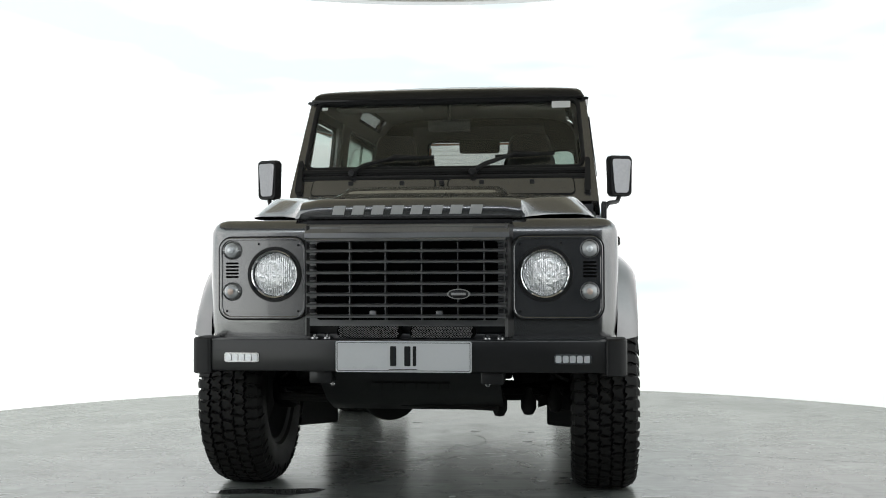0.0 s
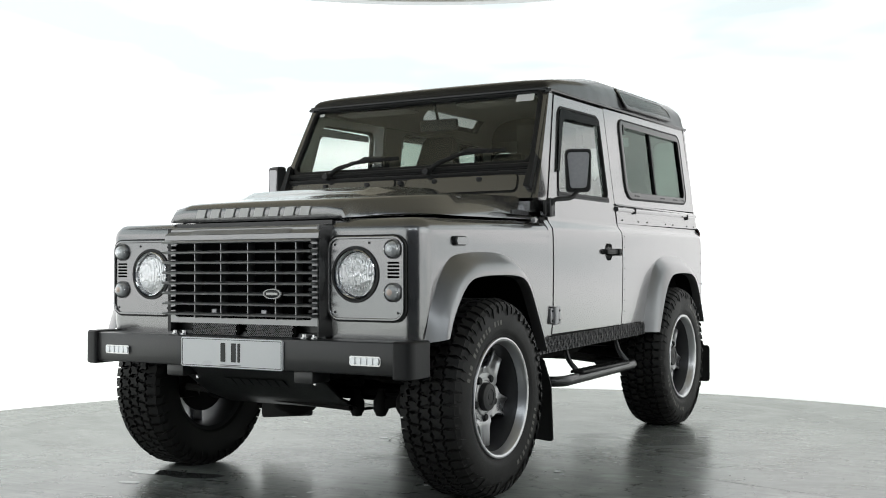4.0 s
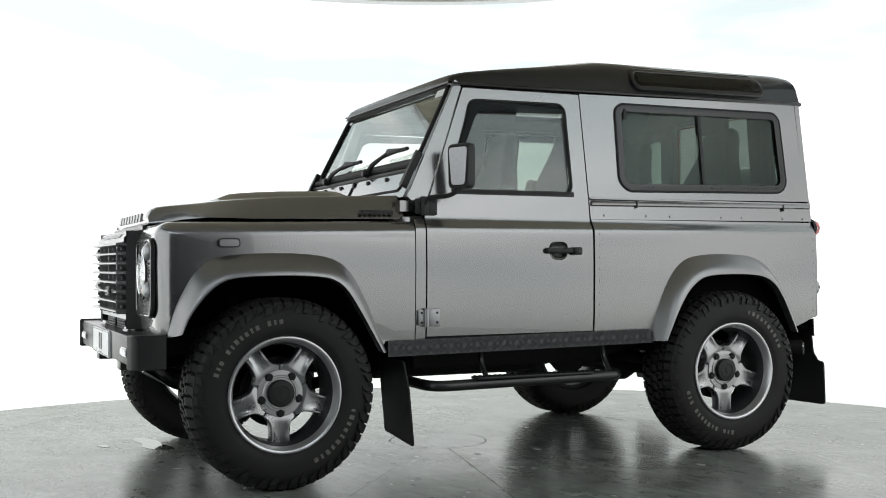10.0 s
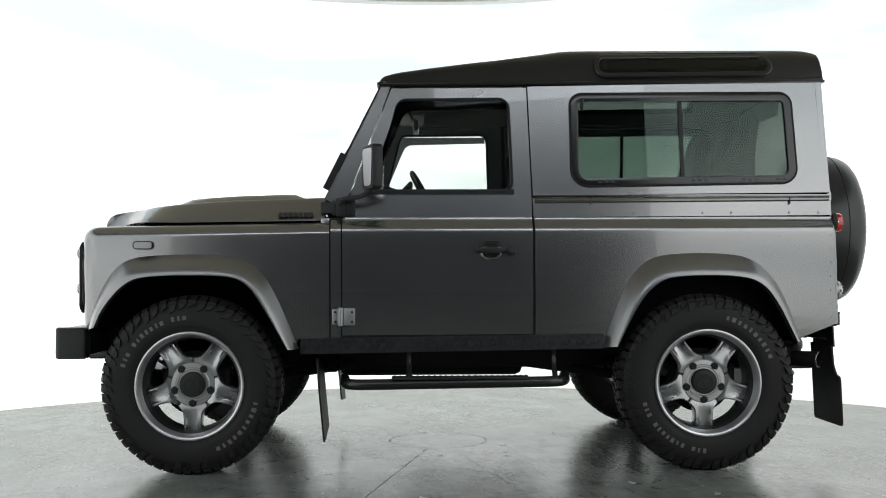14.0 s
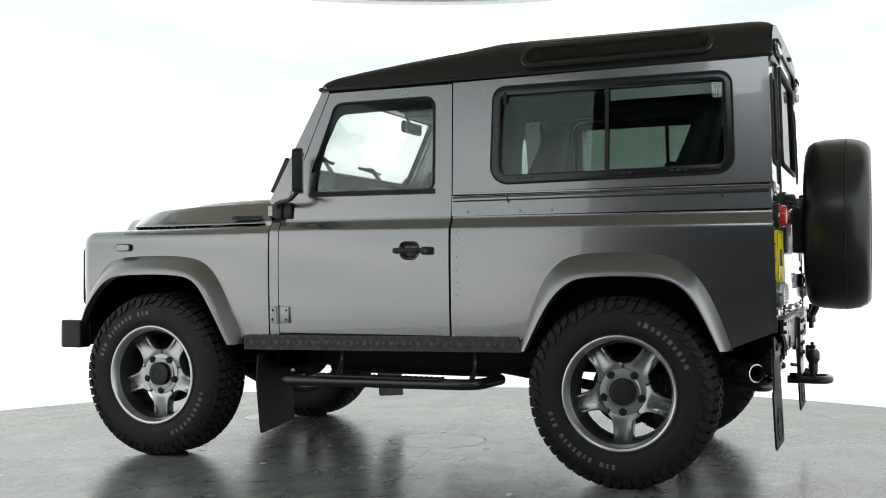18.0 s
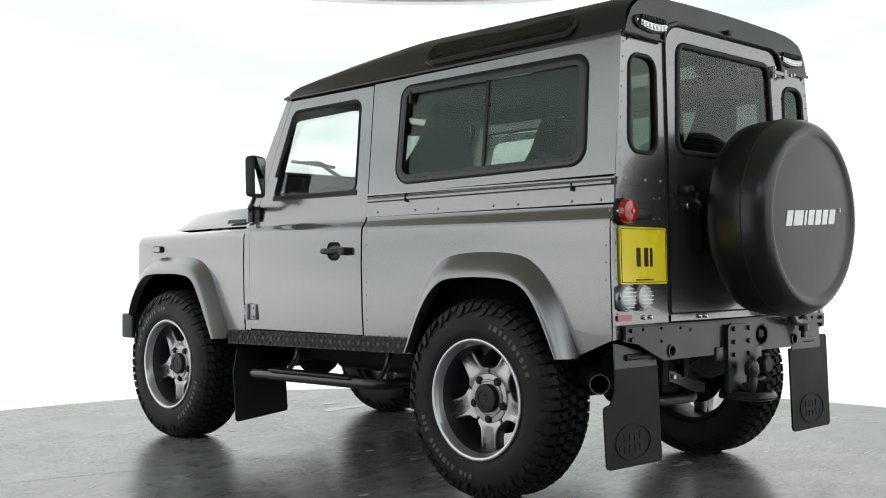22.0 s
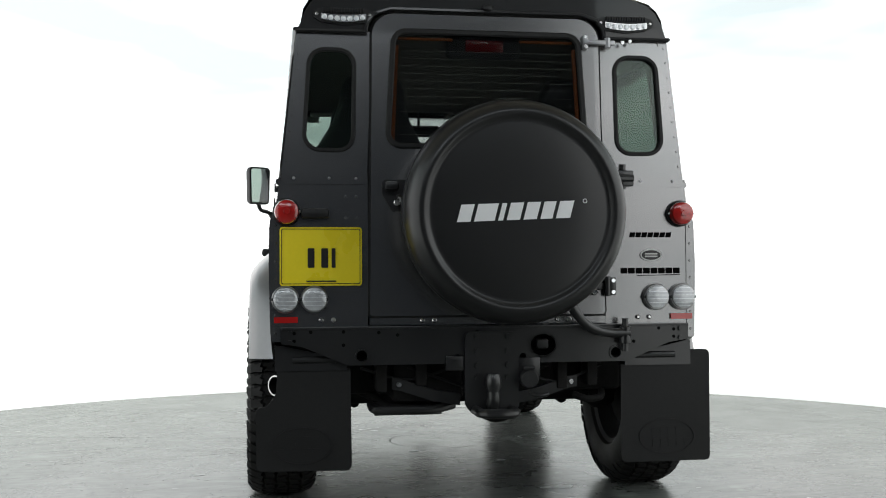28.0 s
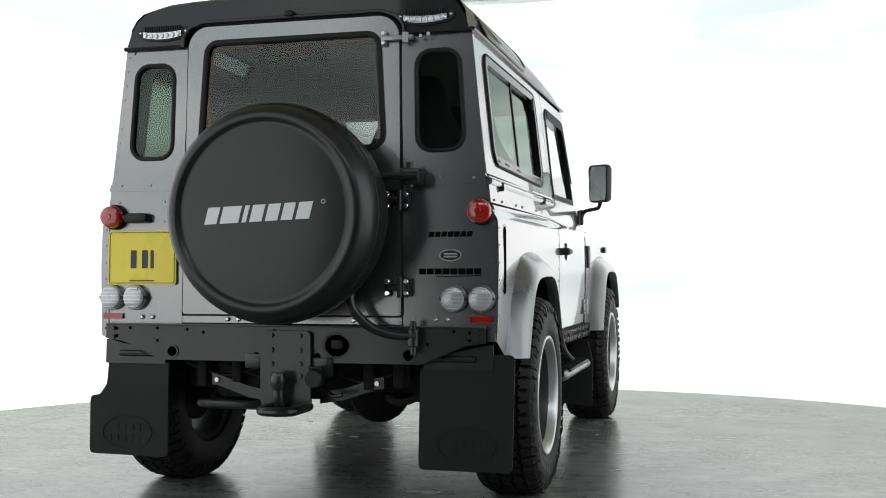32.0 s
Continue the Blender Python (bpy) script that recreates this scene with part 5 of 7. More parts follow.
def wheel_meshes():
    out = {}
    prof = [(0.232, -0.100), (0.250, -0.122), (0.285, -0.132), (0.335, -0.132), (0.368, -0.124), (0.386, -0.108), (0.389, -0.05), (0.390, 0.0), (0.389, 0.05), (0.386, 0.108), (0.368, 0.124), (0.335, 0.132),
            (0.300, 0.1335), (0.285, 0.132), (0.272, 0.131), (0.266, 0.127), (0.250, 0.122), (0.232, 0.100)]
    out["tyre"] = mesh_of("tyre", lathe(prof, (0, 0, 0), "x", 72), TYRE)
    # tread: interlocking blocks in five rows and lugs down the shoulders
    bm = bmesh.new()
    rnd = random.Random(7)
    n = 54

    def block(th, x, shape, r0, r1, taper=0.86):
        cx = sum(p[1] for p in shape) / len(shape)
        ct = sum(p[0] for p in shape) / len(shape)
        lo, hi = [], []
        for p in shape:
            for lst, r, k in ((lo, r0, 1.0), (hi, r1, taper)):
                a, xx = th + (ct + (p[0] - ct) * k) / 0.4, x + cx + (p[1] - cx) * k
                rr = r - 0.5 * max(0.0, abs(xx) - 0.085)
                lst.append(bm.verts.new((xx, rr * math.cos(a), rr * math.sin(a))))
        bm.faces.new(hi)
        for i in range(len(shape)):
            j = (i + 1) % len(shape)
            bm.faces.new((lo[i], lo[j], hi[j], hi[i]))
    pitch = 2 * math.pi * 0.4 / n
    for i in range(n):
        th = 2 * math.pi * i / n
        p = pitch
        for row, (x, w) in enumerate(((-0.049, 0.046), (0.0, 0.046), (0.049, 0.046))):
            sh = (0.0, 0.5, 0.25)[row] * p
            k = rnd.uniform(0.92, 1.06)
            m = 1 if (i + row) % 2 else -1
            shape = [(-0.46 * p, -w * 0.44), (-0.16 * p, -w * 0.56 * k), (0.06 * p, -w * 0.30), (0.45 * p, -w * 0.50), (0.30 * p, 0.012 * m), (0.47 * p, w * 0.42), (0.12 * p, w * 0.58 * k), (-0.06 * p, w * 0.32), (-0.45 * p, w * 0.50), (-0.30 * p, 0.010 * m)]
            block(th + sh / 0.4, x, shape, 0.388, 0.4065, 0.92)
        for sgn in (-1, 1):
            sh = (0.2 if sgn > 0 else 0.65) * p
            k = rnd.uniform(0.92, 1.05)
            shape = [(-0.45 * p, -0.020 * sgn), (-0.05 * p, -0.026 * sgn * k), (0.10 * p, -0.012 * sgn), (0.45 * p, -0.021 * sgn), (0.34 * p, 0.006 * sgn), (0.47 * p, 0.026 * sgn), (-0.40 * p, 0.024 * sgn), (-0.34 * p, 0.004 * sgn)]
            block(th + sh / 0.4, 0.098 * sgn, shape, 0.386, 0.4085, 0.93)
            # shoulder lug on the sidewall
            a0, a1 = th + (sh - 0.36 * p) / 0.4, th + (sh + (0.36 if i % 2 else 0.2) * p) / 0.4
            deep = (0.338, 0.356, 0.347)[i % 3]
            q = []
            for a, r, xx in ((a0, 0.390, 0.113), (a1, 0.390, 0.113), (a1, 0.372, 0.128), (a1 + 0.022, deep, 0.1335), (a0 + 0.036, deep + 0.008, 0.1335), (a0, 0.372, 0.128)):
                q.append([(sgn * xx, r * math.cos(a), r * math.sin(a)), (sgn * (xx + 0.0045), (r + 0.002) * math.cos(a), (r + 0.002) * math.sin(a))])
            lo, hi = [bm.verts.new(v[0]) for v in q], [bm.verts.new(v[1]) for v in q]
            bm.faces.new((hi[0], hi[1], hi[2], hi[5]))
            bm.faces.new((hi[5], hi[2], hi[3], hi[4]))
            for j in range(6):
                bm.faces.new((lo[j], lo[(j + 1) % 6], hi[(j + 1) % 6], hi[j]))
    out["tread"] = mesh_of("tread", bm, TYRE, 20)
    # rim: lip and deep dark barrel
    out["lip"] = mesh_of("lip", lathe([(0.246, 0.116), (0.248, 0.124), (0.2455, 0.129), (0.240, 0.130), (0.233, 0.127), (0.228, 0.119), (0.224, 0.106), (0.219, 0.092), (0.221, 0.088), (0.240, 0.108)], (0, 0, 0), "x", 72), ALLOY_LIP)
    out["barrel"] = mesh_of("barrel", lathe([(0.222, 0.094), (0.213, 0.075), (0.208, 0.03), (0.207, -0.05), (0.222, -0.10), (0.240, -0.11), (0.240, -0.10), (0.225, -0.05), (0.226, 0.06), (0.238, 0.11)], (0, 0, 0), "x", 64), ALLOY_DARK)
    # five spokes with raised edges and a trough
    bm = bmesh.new()
    for k in range(5):
        a = -math.pi / 2 + k * 2 * math.pi / 5
        rings = []
        for r, w, dx, dip in ((0.080, 0.0570, -0.003, 0.0), (0.0985, 0.0712, 0.0, 0.0), (0.107, 0.0655, 0.003, 0.0), (0.115, 0.0560, 0.004, 0.0005), (0.126, 0.0485, 0.005, 0.002),
                              (0.140, 0.0445, 0.006, 0.0045), (0.165, 0.0420, 0.007, 0.0085), (0.190, 0.0420, 0.007, 0.0125), (0.204, 0.0435, 0.005, 0.0135), (0.209, 0.0440, 0.001, 0.010), (0.212, 0.0440, -0.020, 0.0)):
            ring = []
            for f, h, q in ((-1.0, -0.050, 0), (-1.0, -0.012, 0), (-0.965, -0.004, 0), (-0.88, 0.0, 0), (-0.74, 0.0, 0), (-0.52, 0.0, 0.75), (-0.30, 0.0, 1.0), (0.0, 0.0, 1.05), (0.30, 0.0, 1.0), (0.52, 0.0, 0.75), (0.74, 0.0, 0), (0.88, 0.0, 0), (0.965, -0.004, 0), (1.0, -0.012, 0), (1.0, -0.050, 0)):
                u, v = r, f * w
                ring.append((0.042 + dx + h - dip * q, u * math.cos(a) - v * math.sin(a), u * math.sin(a) + v * math.cos(a)))
            rings.append(ring)
        loft(rings, bm=bm)
    lathe([(0.0, 0.0), (0.098, 0.0), (0.1020, 0.036), (0.1010, 0.0425), (0.0985, 0.0445), (0.079, 0.0450), (0.0785, 0.048), (0.0755, 0.050), (0.069, 0.050), (0.066, 0.046), (0.0, 0.046)], (0, 0, 0), "x", 40, bm)
    out["wheel"] = mesh_of("wheel", bm, ALLOY, 24)
    out["hub_cap"] = mesh_of("hub_cap", lathe([(0.0585, 0.030), (0.0585, 0.062), (0.055, 0.069), (0.034, 0.0715), (0.032, 0.069), (0.014, 0.069), (0.012, 0.071), (0, 0.071)], (0, 0, 0), "x", 36), PLASTIC)
    out["nut"] = mesh_of("wheel_nut", lathe([(0.0150, -0.004), (0.0150, 0.007), (0.012, 0.010), (0.0, 0.0105)], (0, 0, 0), "x", 12), RUBBER)
    out["well"] = mesh_of("nut_well", lathe([(0.0185, -0.006), (0.0185, 0.0005), (0.0150, 0.0008), (0.0150, -0.006)], (0, 0, 0), "x", 16), ALLOY_DARK)
    bm = lathe([(0.0, -0.055), (0.150, -0.055), (0.152, -0.050), (0.152, -0.035), (0.150, -0.030), (0.09, -0.030), (0.085, -0.02), (0.0, -0.02)], (0, 0, 0), "x", 48)
    out["brake_disc"] = mesh_of("brake_disc", bm, SHADE)
    bm = box(-0.085, -0.015, 0.085, 0.165, -0.075, 0.075, 0.012)
    out["caliper"] = mesh_of("caliper", bm, SHADE)
    return out


WM = wheel_meshes()


def arc_letter(a, w, r0, r1):
    """One raised bar of the sidewall lettering, seen from the outer side."""
    k = 3
    pts = [(r0, a + w * (j / k - 0.5)) for j in range(k + 1)] + [(r1, a + w * (0.5 - j / k)) for j in range(k + 1)]
    return panel([(r * math.cos(g), r * math.sin(g)) for r, g in pts], [], lambda u, v, d: (0.1338 - max(0.0, math.hypot(u, v) - 0.30) * 0.05 + 0.0008 - d, u, v), 0.003)


def wheel(s, y, turns):
    w = new("wheel", WM["wheel"])
    w.parent = CAR
    w.matrix_basis = pose(s * WHEEL_X, y, WHEEL_Z, 0, 0, 0 if s > 0 else 180)
    tagged(w, label="five-spoke grey alloy wheel with off-road tyre")

    def sub(name, me, m=None):
        o = new(name, me)
        o.parent = w
        if m is not None:
            o.matrix_basis = m
        return o
    sub("tyre", WM["tyre"])
    tagged(sub("tread", WM["tread"]), kind="stuff")
    sub("lip", WM["lip"])
    sub("barrel", WM["barrel"])
    sub("hub_cap", WM["hub_cap"])
    sub("brake_disc", WM["brake_disc"])
    sub("caliper", WM["caliper"])
    for k in range(5):
        a = -math.pi / 2 + k * 2 * math.pi / 5
        sub("wheel_nut", WM["nut"], Matrix.Translation((0.046, 0.0845 * math.cos(a), 0.0845 * math.sin(a))))
        sub("nut_well", WM["well"], Matrix.Translation((0.0475, 0.0845 * math.cos(a), 0.0845 * math.sin(a))))
    # two runs of sidewall lettering as plain bars: (middle, span, count, gap after)
    for mid, span, count, gaps in turns:
        for k in range(count):
            if k in gaps:
                continue
            a = radians(mid + span * (k / (count - 1) - 0.5))
            tall = 0.5 + 0.5 * ((k * 7) % 3) / 2
            wide = (0.66, 0.40, 0.58, 0.50)[(k * 5) % 4]
            sub("tyre_mark", mesh_of("tyre_mark", arc_letter(a, radians(span / count * wide), 0.300, 0.300 + 0.022 * (0.70 + 0.30 * tall)), TYRE_MARK))
    return w


# in the wheel's plane, 0 degrees is towards the rear and 90 up
for s in (1, -1):
    wheel(s, -WHEEL_Y, ((-40, 50, 10, ()), (128, 68, 15, (3, 11))))
    wheel(s, WHEEL_Y, ((48, 50, 10, ()), (232, 68, 15, (3, 11))))

# --- rear of the body
REAR_Y = ((0.60, 1.818), (1.29, 1.802), (1.83, 1.784))


def on_rear(u, v, d):
    return (u, lerp(REAR_Y, v) - d, v)


def disc_rear(profile, x, z, seg=28):
    """profile: radius, distance out of the rear face."""
    return lathe([(r, h) for r, h in profile], (x, lerp(REAR_Y, z), z), "y", seg)


def rear_corner(s):
    o = [(s * 0.458, 0.722), (s * 0.772, 0.722), (s * 0.776, 0.668), (s * 0.811, 0.668), (s * 0.818, 0.95), (s * 0.815, 1.10), (s * 0.800, 1.15), (s * 0.786, 1.17), (s * 0.774, 1.284), (s * 0.456, 1.284)]
    c = part("rear_corner_panel", panel(o, [], on_rear, 0.012, vcuts=(1.0,)), PAINT, CAR, "riveted grey rear corner panel")
    if s > 0:
        for z in (1.268, 1.205, 1.125):
            for x in (0.50, 0.54, 0.74):
                part("rivet", disc_rear([(0.0055, 0), (0.004, 0.003), (0, 0.004)], x, z, 8), PAINT, c)
    part("capping", panel([(s * 0.458, 1.250), (s * 0.776, 1.250), (s * 0.773, 1.292), (s * 0.458, 1.292)], [], lambda u, v, d: on_rear(u, v, d - 0.005), 0.01), PAINT, c)
    for x in (0.50, 0.60, 0.73):
        part("rivet", disc_rear([(0.006, 0.005), (0.004, 0.008), (0, 0.009)], s * x, 1.272, 8), ZINC, c)
    # corner angle
    part("corner_angle", panel([(s * 0.782, 0.672), (s * 0.812, 0.672), (s * 0.819, 0.95), (s * 0.815, 1.11), (s * 0.785, 1.155)], [], lambda u, v, d: on_rear(u, v, d - 0.004), 0.008), PAINT, c)
    for k in range(7):
        part("rivet", disc_rear([(0.005, 0.004), (0.003, 0.007), (0, 0.0075)], s * 0.797, 0.70 + k * 0.066, 8), PAINT, c)
    hole = rounded([(s * 0.507, 1.374), (s * 0.698, 1.376), (s * 0.674, 1.758), (s * 0.501, 1.758)], 0.06, 6)
    o = [(s * 0.458, 1.290), (s * 0.774, 1.290), (s * 0.719, 1.825), (s * 0.440, 1.825)]
    u = part("upper_rear_panel", panel(o, [hole], on_rear, 0.03), PAINT, CAR, "grey upper rear panel with quarter window")
    q = part("quarter_window", strip_frame(grow(hole, 0.005), grow(hole, -0.011), on_rear, -0.003, 0.02, bulge=0.004), RUBBER, CAR, "narrow tinted quarter window in black rubber")
    pane = part("pane", panel(grow(hole, -0.008), [], lambda a, b, d: on_rear(a, b, d + 0.008), 0.004), TINT, q)
    pane.visible_shadow = False
    for k in range(9):
        z = 1.33 + k * 0.058
        part("rivet", disc_rear([(0.0045, 0), (0.003, 0.0025), (0, 0.003)], s * (side_x(z) - 0.014), z, 8), PAINT, u)
    # lamps
    tail = part("tail_lamp", disc_rear([(0.050, 0), (0.051, 0.016), (0.048, 0.022), (0.045, 0.022), (0.045, 0.0)], s * 0.757, 1.146), RUBBER, CAR, "round red tail lamp")
    part("lens", disc_rear([(0.046, 0.018), (0.045, 0.040), (0.041, 0.050), (0.030, 0.055), (0.012, 0.057), (0.010, 0.061), (0, 0.061)], s * 0.757, 1.146), RED_LENS, tail, "red lens")
    for dx in (-0.047, 0.047):
        part("screw", disc_rear([(0.006, 0.020), (0.006, 0.026), (0.003, 0.028), (0, 0.028)], s * 0.757 + dx, 1.146, 10), STEEL, tail)
    for x in (0.761, 0.656):
        r = part("rear_lamp", disc_rear([(0.051, 0), (0.051, 0.018), (0.048, 0.022), (0.045, 0.022), (0.045, 0.0)], s * x, 0.824), GUNMETAL, CAR, "round clear reversing lamp")
        part("lens", disc_rear([(0.045, 0.018), (0.044, 0.032), (0.034, 0.037), (0.012, 0.039), (0, 0.0395)], s * x, 0.824), CLEAR_LENS, r)
        for dx in (-0.047, 0.047):
            part("screw", disc_rear([(0.006, 0.018), (0.006, 0.024), (0.003, 0.026), (0, 0.026)], s * x + dx, 0.824, 10), DARK_LETTER, r)
        for k in range(6):
            hx = math.sqrt(0.042 ** 2 - (0.014 * (k - 2.5)) ** 2)
            part("rib", box(s * x - hx, s * x + hx, lerp(REAR_Y, 0.824) + 0.034, lerp(REAR_Y, 0.824) + 0.0405, 0.824 + 0.014 * (k - 2.5) - 0.001, 0.824 + 0.014 * (k - 2.5) + 0.001), LED, r)
    part("reflector", panel(rrect(s * 0.716, s * 0.803, 0.738, 0.760, 0.003, 2), [], lambda a, b, d: on_rear(a, b, d - 0.010), 0.012), RED_LENS, CAR, "red oblong reflector")
    for x in (0.585, 0.630):
        part("body_bolt", disc_rear([(0.009, 0), (0.009, 0.006), (0.005, 0.010), (0, 0.010)], s * x, 0.747, 10), STEEL, c)


for s in (1, -1):
    rear_corner(s)
# things on one side only
part("handle_block", box(0.600, 0.705, 1.80, 1.845, 1.122, 1.160, 0.012), PLASTIC, CAR, "black number plate lamp")
pl = part("number_plate", panel(rrect(0.480, 0.782, 0.874, 1.090, 0.010), [], lambda u, v, d: on_rear(u, v, d - 0.012), 0.010), PLATE_Y, CAR, "yellow rear number plate with dark bars")
part("plate_border", strip_frame(rrect(0.486, 0.776, 0.880, 1.084, 0.006), rrect(0.4885, 0.7735, 0.8825, 1.0815, 0.005), on_rear, -0.0135, -0.008), DARK_LETTER, pl)
for x0, x1 in ((0.655, 0.680), (0.605, 0.630), (0.578, 0.592)):
    part("plate_bar", panel(rrect(x0, x1, 0.940, 1.012, 0.003, 2), [], lambda u, v, d: on_rear(u, v, d - 0.0138), 0.003), DARK_LETTER, pl)
part("plate_bar", panel(rrect(0.575, 0.685, 0.888, 0.893, 0.001, 2), [], lambda u, v, d: on_rear(u, v, d - 0.0138), 0.003), DARK_LETTER, pl)
for k in range(7):
    x = -0.556 - k * 0.0243
    o = [(x, 1.054), (x - 0.019, 1.054), (x - 0.023, 1.073), (x - 0.004, 1.073)]
    part("mark_bar", panel(o, [], lambda u, v, d: on_rear(u, v, d - 0.004), 0.005), WINGIN, CAR)
badge = part("badge", panel([(-0.641 + 0.043 * math.cos(a / 14 * math.pi), 0.985 + 0.023 * math.sin(a / 14 * math.pi)) for a in range(28)], [], lambda u, v, d: on_rear(u, v, d - 0.005), 0.006), DARK_LETTER, CAR, "dark oval badge with silver rim")
part("badge_rim", strip_frame([(-0.641 + 0.043 * math.cos(a / 14 * math.pi), 0.985 + 0.023 * math.sin(a / 14 * math.pi)) for a in range(28)],
                              [(-0.641 + 0.038 * math.cos(a / 14 * math.pi), 0.985 + 0.0185 * math.sin(a / 14 * math.pi)) for a in range(28)], on_rear, -0.0065, -0.003), LETTER, badge)
for z in (0.980, 0.990):
    part("badge_bar", panel(rrect(-0.666, -0.616, z - 0.003, z + 0.003, 0.001, 2), [], lambda u, v, d: on_rear(u, v, d - 0.0062), 0.003), LETTER, badge)
for k in range(8):
    x = -0.520 - k * 0.0302
    part("letter_block", panel([(x, 0.914), (x - 0.025, 0.914), (x - 0.025, 0.936), (x, 0.936)], [], lambda u, v, d: on_rear(u, v, d - 0.004), 0.005), WINGIN, CAR)
part("mark_bar", panel([(-0.585, 0.905), (-0.758, 0.908), (-0.758, 0.9105), (-0.585, 0.9075)], [], lambda u, v, d: on_rear(u, v, d - 0.003), 0.004), WINGIN, CAR)


def rear_door():
    o = rounded([(-0.453, 0.760), (0.450, 0.760), (0.438, 1.896), (-0.438, 1.896)], [0.012, 0.012, 0.085, 0.085], 7)
    hole = rounded([(-0.384, 1.395), (0.384, 1.395), (0.358, 1.832), (-0.358, 1.832)], 0.05, 6)
    d = part("rear_door", panel(o, [hole], lambda u, v, d: on_rear(u, v, d - 0.010), 0.04, vcuts=(1.29,)), PAINT, CAR, "grey rear door, closed, with heated window")
    part("door_shadow_gap", strip_frame(grow(o, 0.008), grow(o, -0.006), on_rear, -0.002, 0.02), RUBBER, d)
    part("lower_step", panel([(-0.455, 0.726), (0.452, 0.726), (0.452, 0.752), (-0.455, 0.752)], [], lambda u, v, d: on_rear(u, v, d - 0.006), 0.02), PAINT, d)
    part("window_frame", strip_frame(grow(hole, 0.009), grow(hole, -0.012), on_rear, -0.015, 0.01, bulge=0.004), RUBBER, d)
    pane = part("pane", panel(grow(hole, -0.008), [], lambda u, v, e: on_rear(u, v, e - 0.004), 0.004), REAR_GLASS, d)
    pane.visible_shadow = False
    for k in range(12):
        z = 1.44 + k * 0.029
        part("heater_line", box(-0.335, 0.335, lerp(REAR_Y, z) - 0.004, lerp(REAR_Y, z) - 0.0025, z, z + 0.0012), HEATER, d)
    for s in (1, -1):
        part("orange_seal", tube([on_rear(s * 0.362, 1.42, 0.012), on_rear(s * 0.345, 1.78, 0.012)], 0.009, 6), ORANGE, d, "orange window seal")
        part("orange_seal", tube([on_rear(s * 0.338, 1.806, 0.010), on_rear(s * 0.13, 1.806, 0.010)], 0.006, 6), ORANGE, d)
    bl = part("brake_light", panel(rounded([(-0.135, 1.738), (0.149, 1.738), (0.149, 1.835), (-0.135, 1.835)], [0.022, 0.022, 0.004, 0.004], 5), [], lambda u, v, e: (u, 1.770 - e, v), 0.03), PLASTIC, d, "black high brake light housing")
    part("lens", box(-0.069, 0.079, 1.768, 1.775, 1.763, 1.808, 0.004), DARK_RED, bl, "dark red lens")
    # hinges on the right side, latch on the left
    for z in (1.192, 0.866):
        bm = box(-0.490, -0.462, 1.81, 1.850, z - 0.034, z + 0.034, 0.005)
        cyl((-0.455, 1.85, 0), "z", 0.010, z - 0.038, z + 0.038, 12, bm=bm)
        box(-0.448, -0.395, 1.815, 1.838, z - 0.014, z + 0.014, 0.005, bm=bm)
        box(-0.415, -0.395, 1.815, 1.842, z - 0.034, z + 0.034, 0.005, bm=bm)
        h = part("hinge", bm, BLACK, d, "black rear door hinge with bright bolts")
        for dz in (-0.022, 0.022):
            for x in (-0.478, -0.405):
                part("bolt", cyl((x, 1.842, z + dz), "y", 0.0105, 0, 0.010, 10, 0.003), CHROME, h)
    bm = box(-0.500, -0.375, 1.80, 1.822, 1.795, 1.813, 0.004)
    box(-0.395, -0.372, 1.795, 1.815, 1.778, 1.832, 0.004, bm=bm)
    cyl((-0.470, 1.815, 0), "z", 0.012, 1.785, 1.822, 12, bm=bm)
    h = part("hinge", bm, ZINC, d, "bright steel door check")
    for x, z in ((-0.383, 1.788), (-0.383, 1.824), (-0.53, 1.806), (-0.56, 1.812)):
        part("bolt", cyl((x, 1.812, z), "y", 0.007, 0, 0.008, 8), STEEL, h)
    lt = part("latch", panel(rounded([(0.272, 1.150), (0.366, 1.150), (0.404, 1.215), (0.404, 1.268), (0.272, 1.268)], 0.016, 4), [], lambda u, v, e: on_rear(u, v, e - 0.018), 0.009), BLACK, d, "black door latch on a shaped plate")
    part("latch_body", box(0.345, 0.395, 1.822, 1.862, 1.228, 1.258, 0.007), BLACK, lt)
    part("lever", tube(bend([(0.345, 1.830, 1.205), (0.345, 1.872, 1.200), (0.318, 1.880, 1.172)], 0.012), [0.009] * 7 + [0.006], 8), BLACK, lt)
    part("lock_barrel", lathe([(0.013, 0), (0.013, 0.014), (0.010, 0.017), (0, 0.017)], (0.350, 1.824, 1.182), "y", 16), STEEL, lt)
    for x in (0.21, 0.255, -0.265, -0.31):
        part("bolt", disc_rear([(0.009, 0.008), (0.009, 0.014), (0.005, 0.018), (0, 0.018)], x, 0.741, 10), STEEL, d)


rear_door()


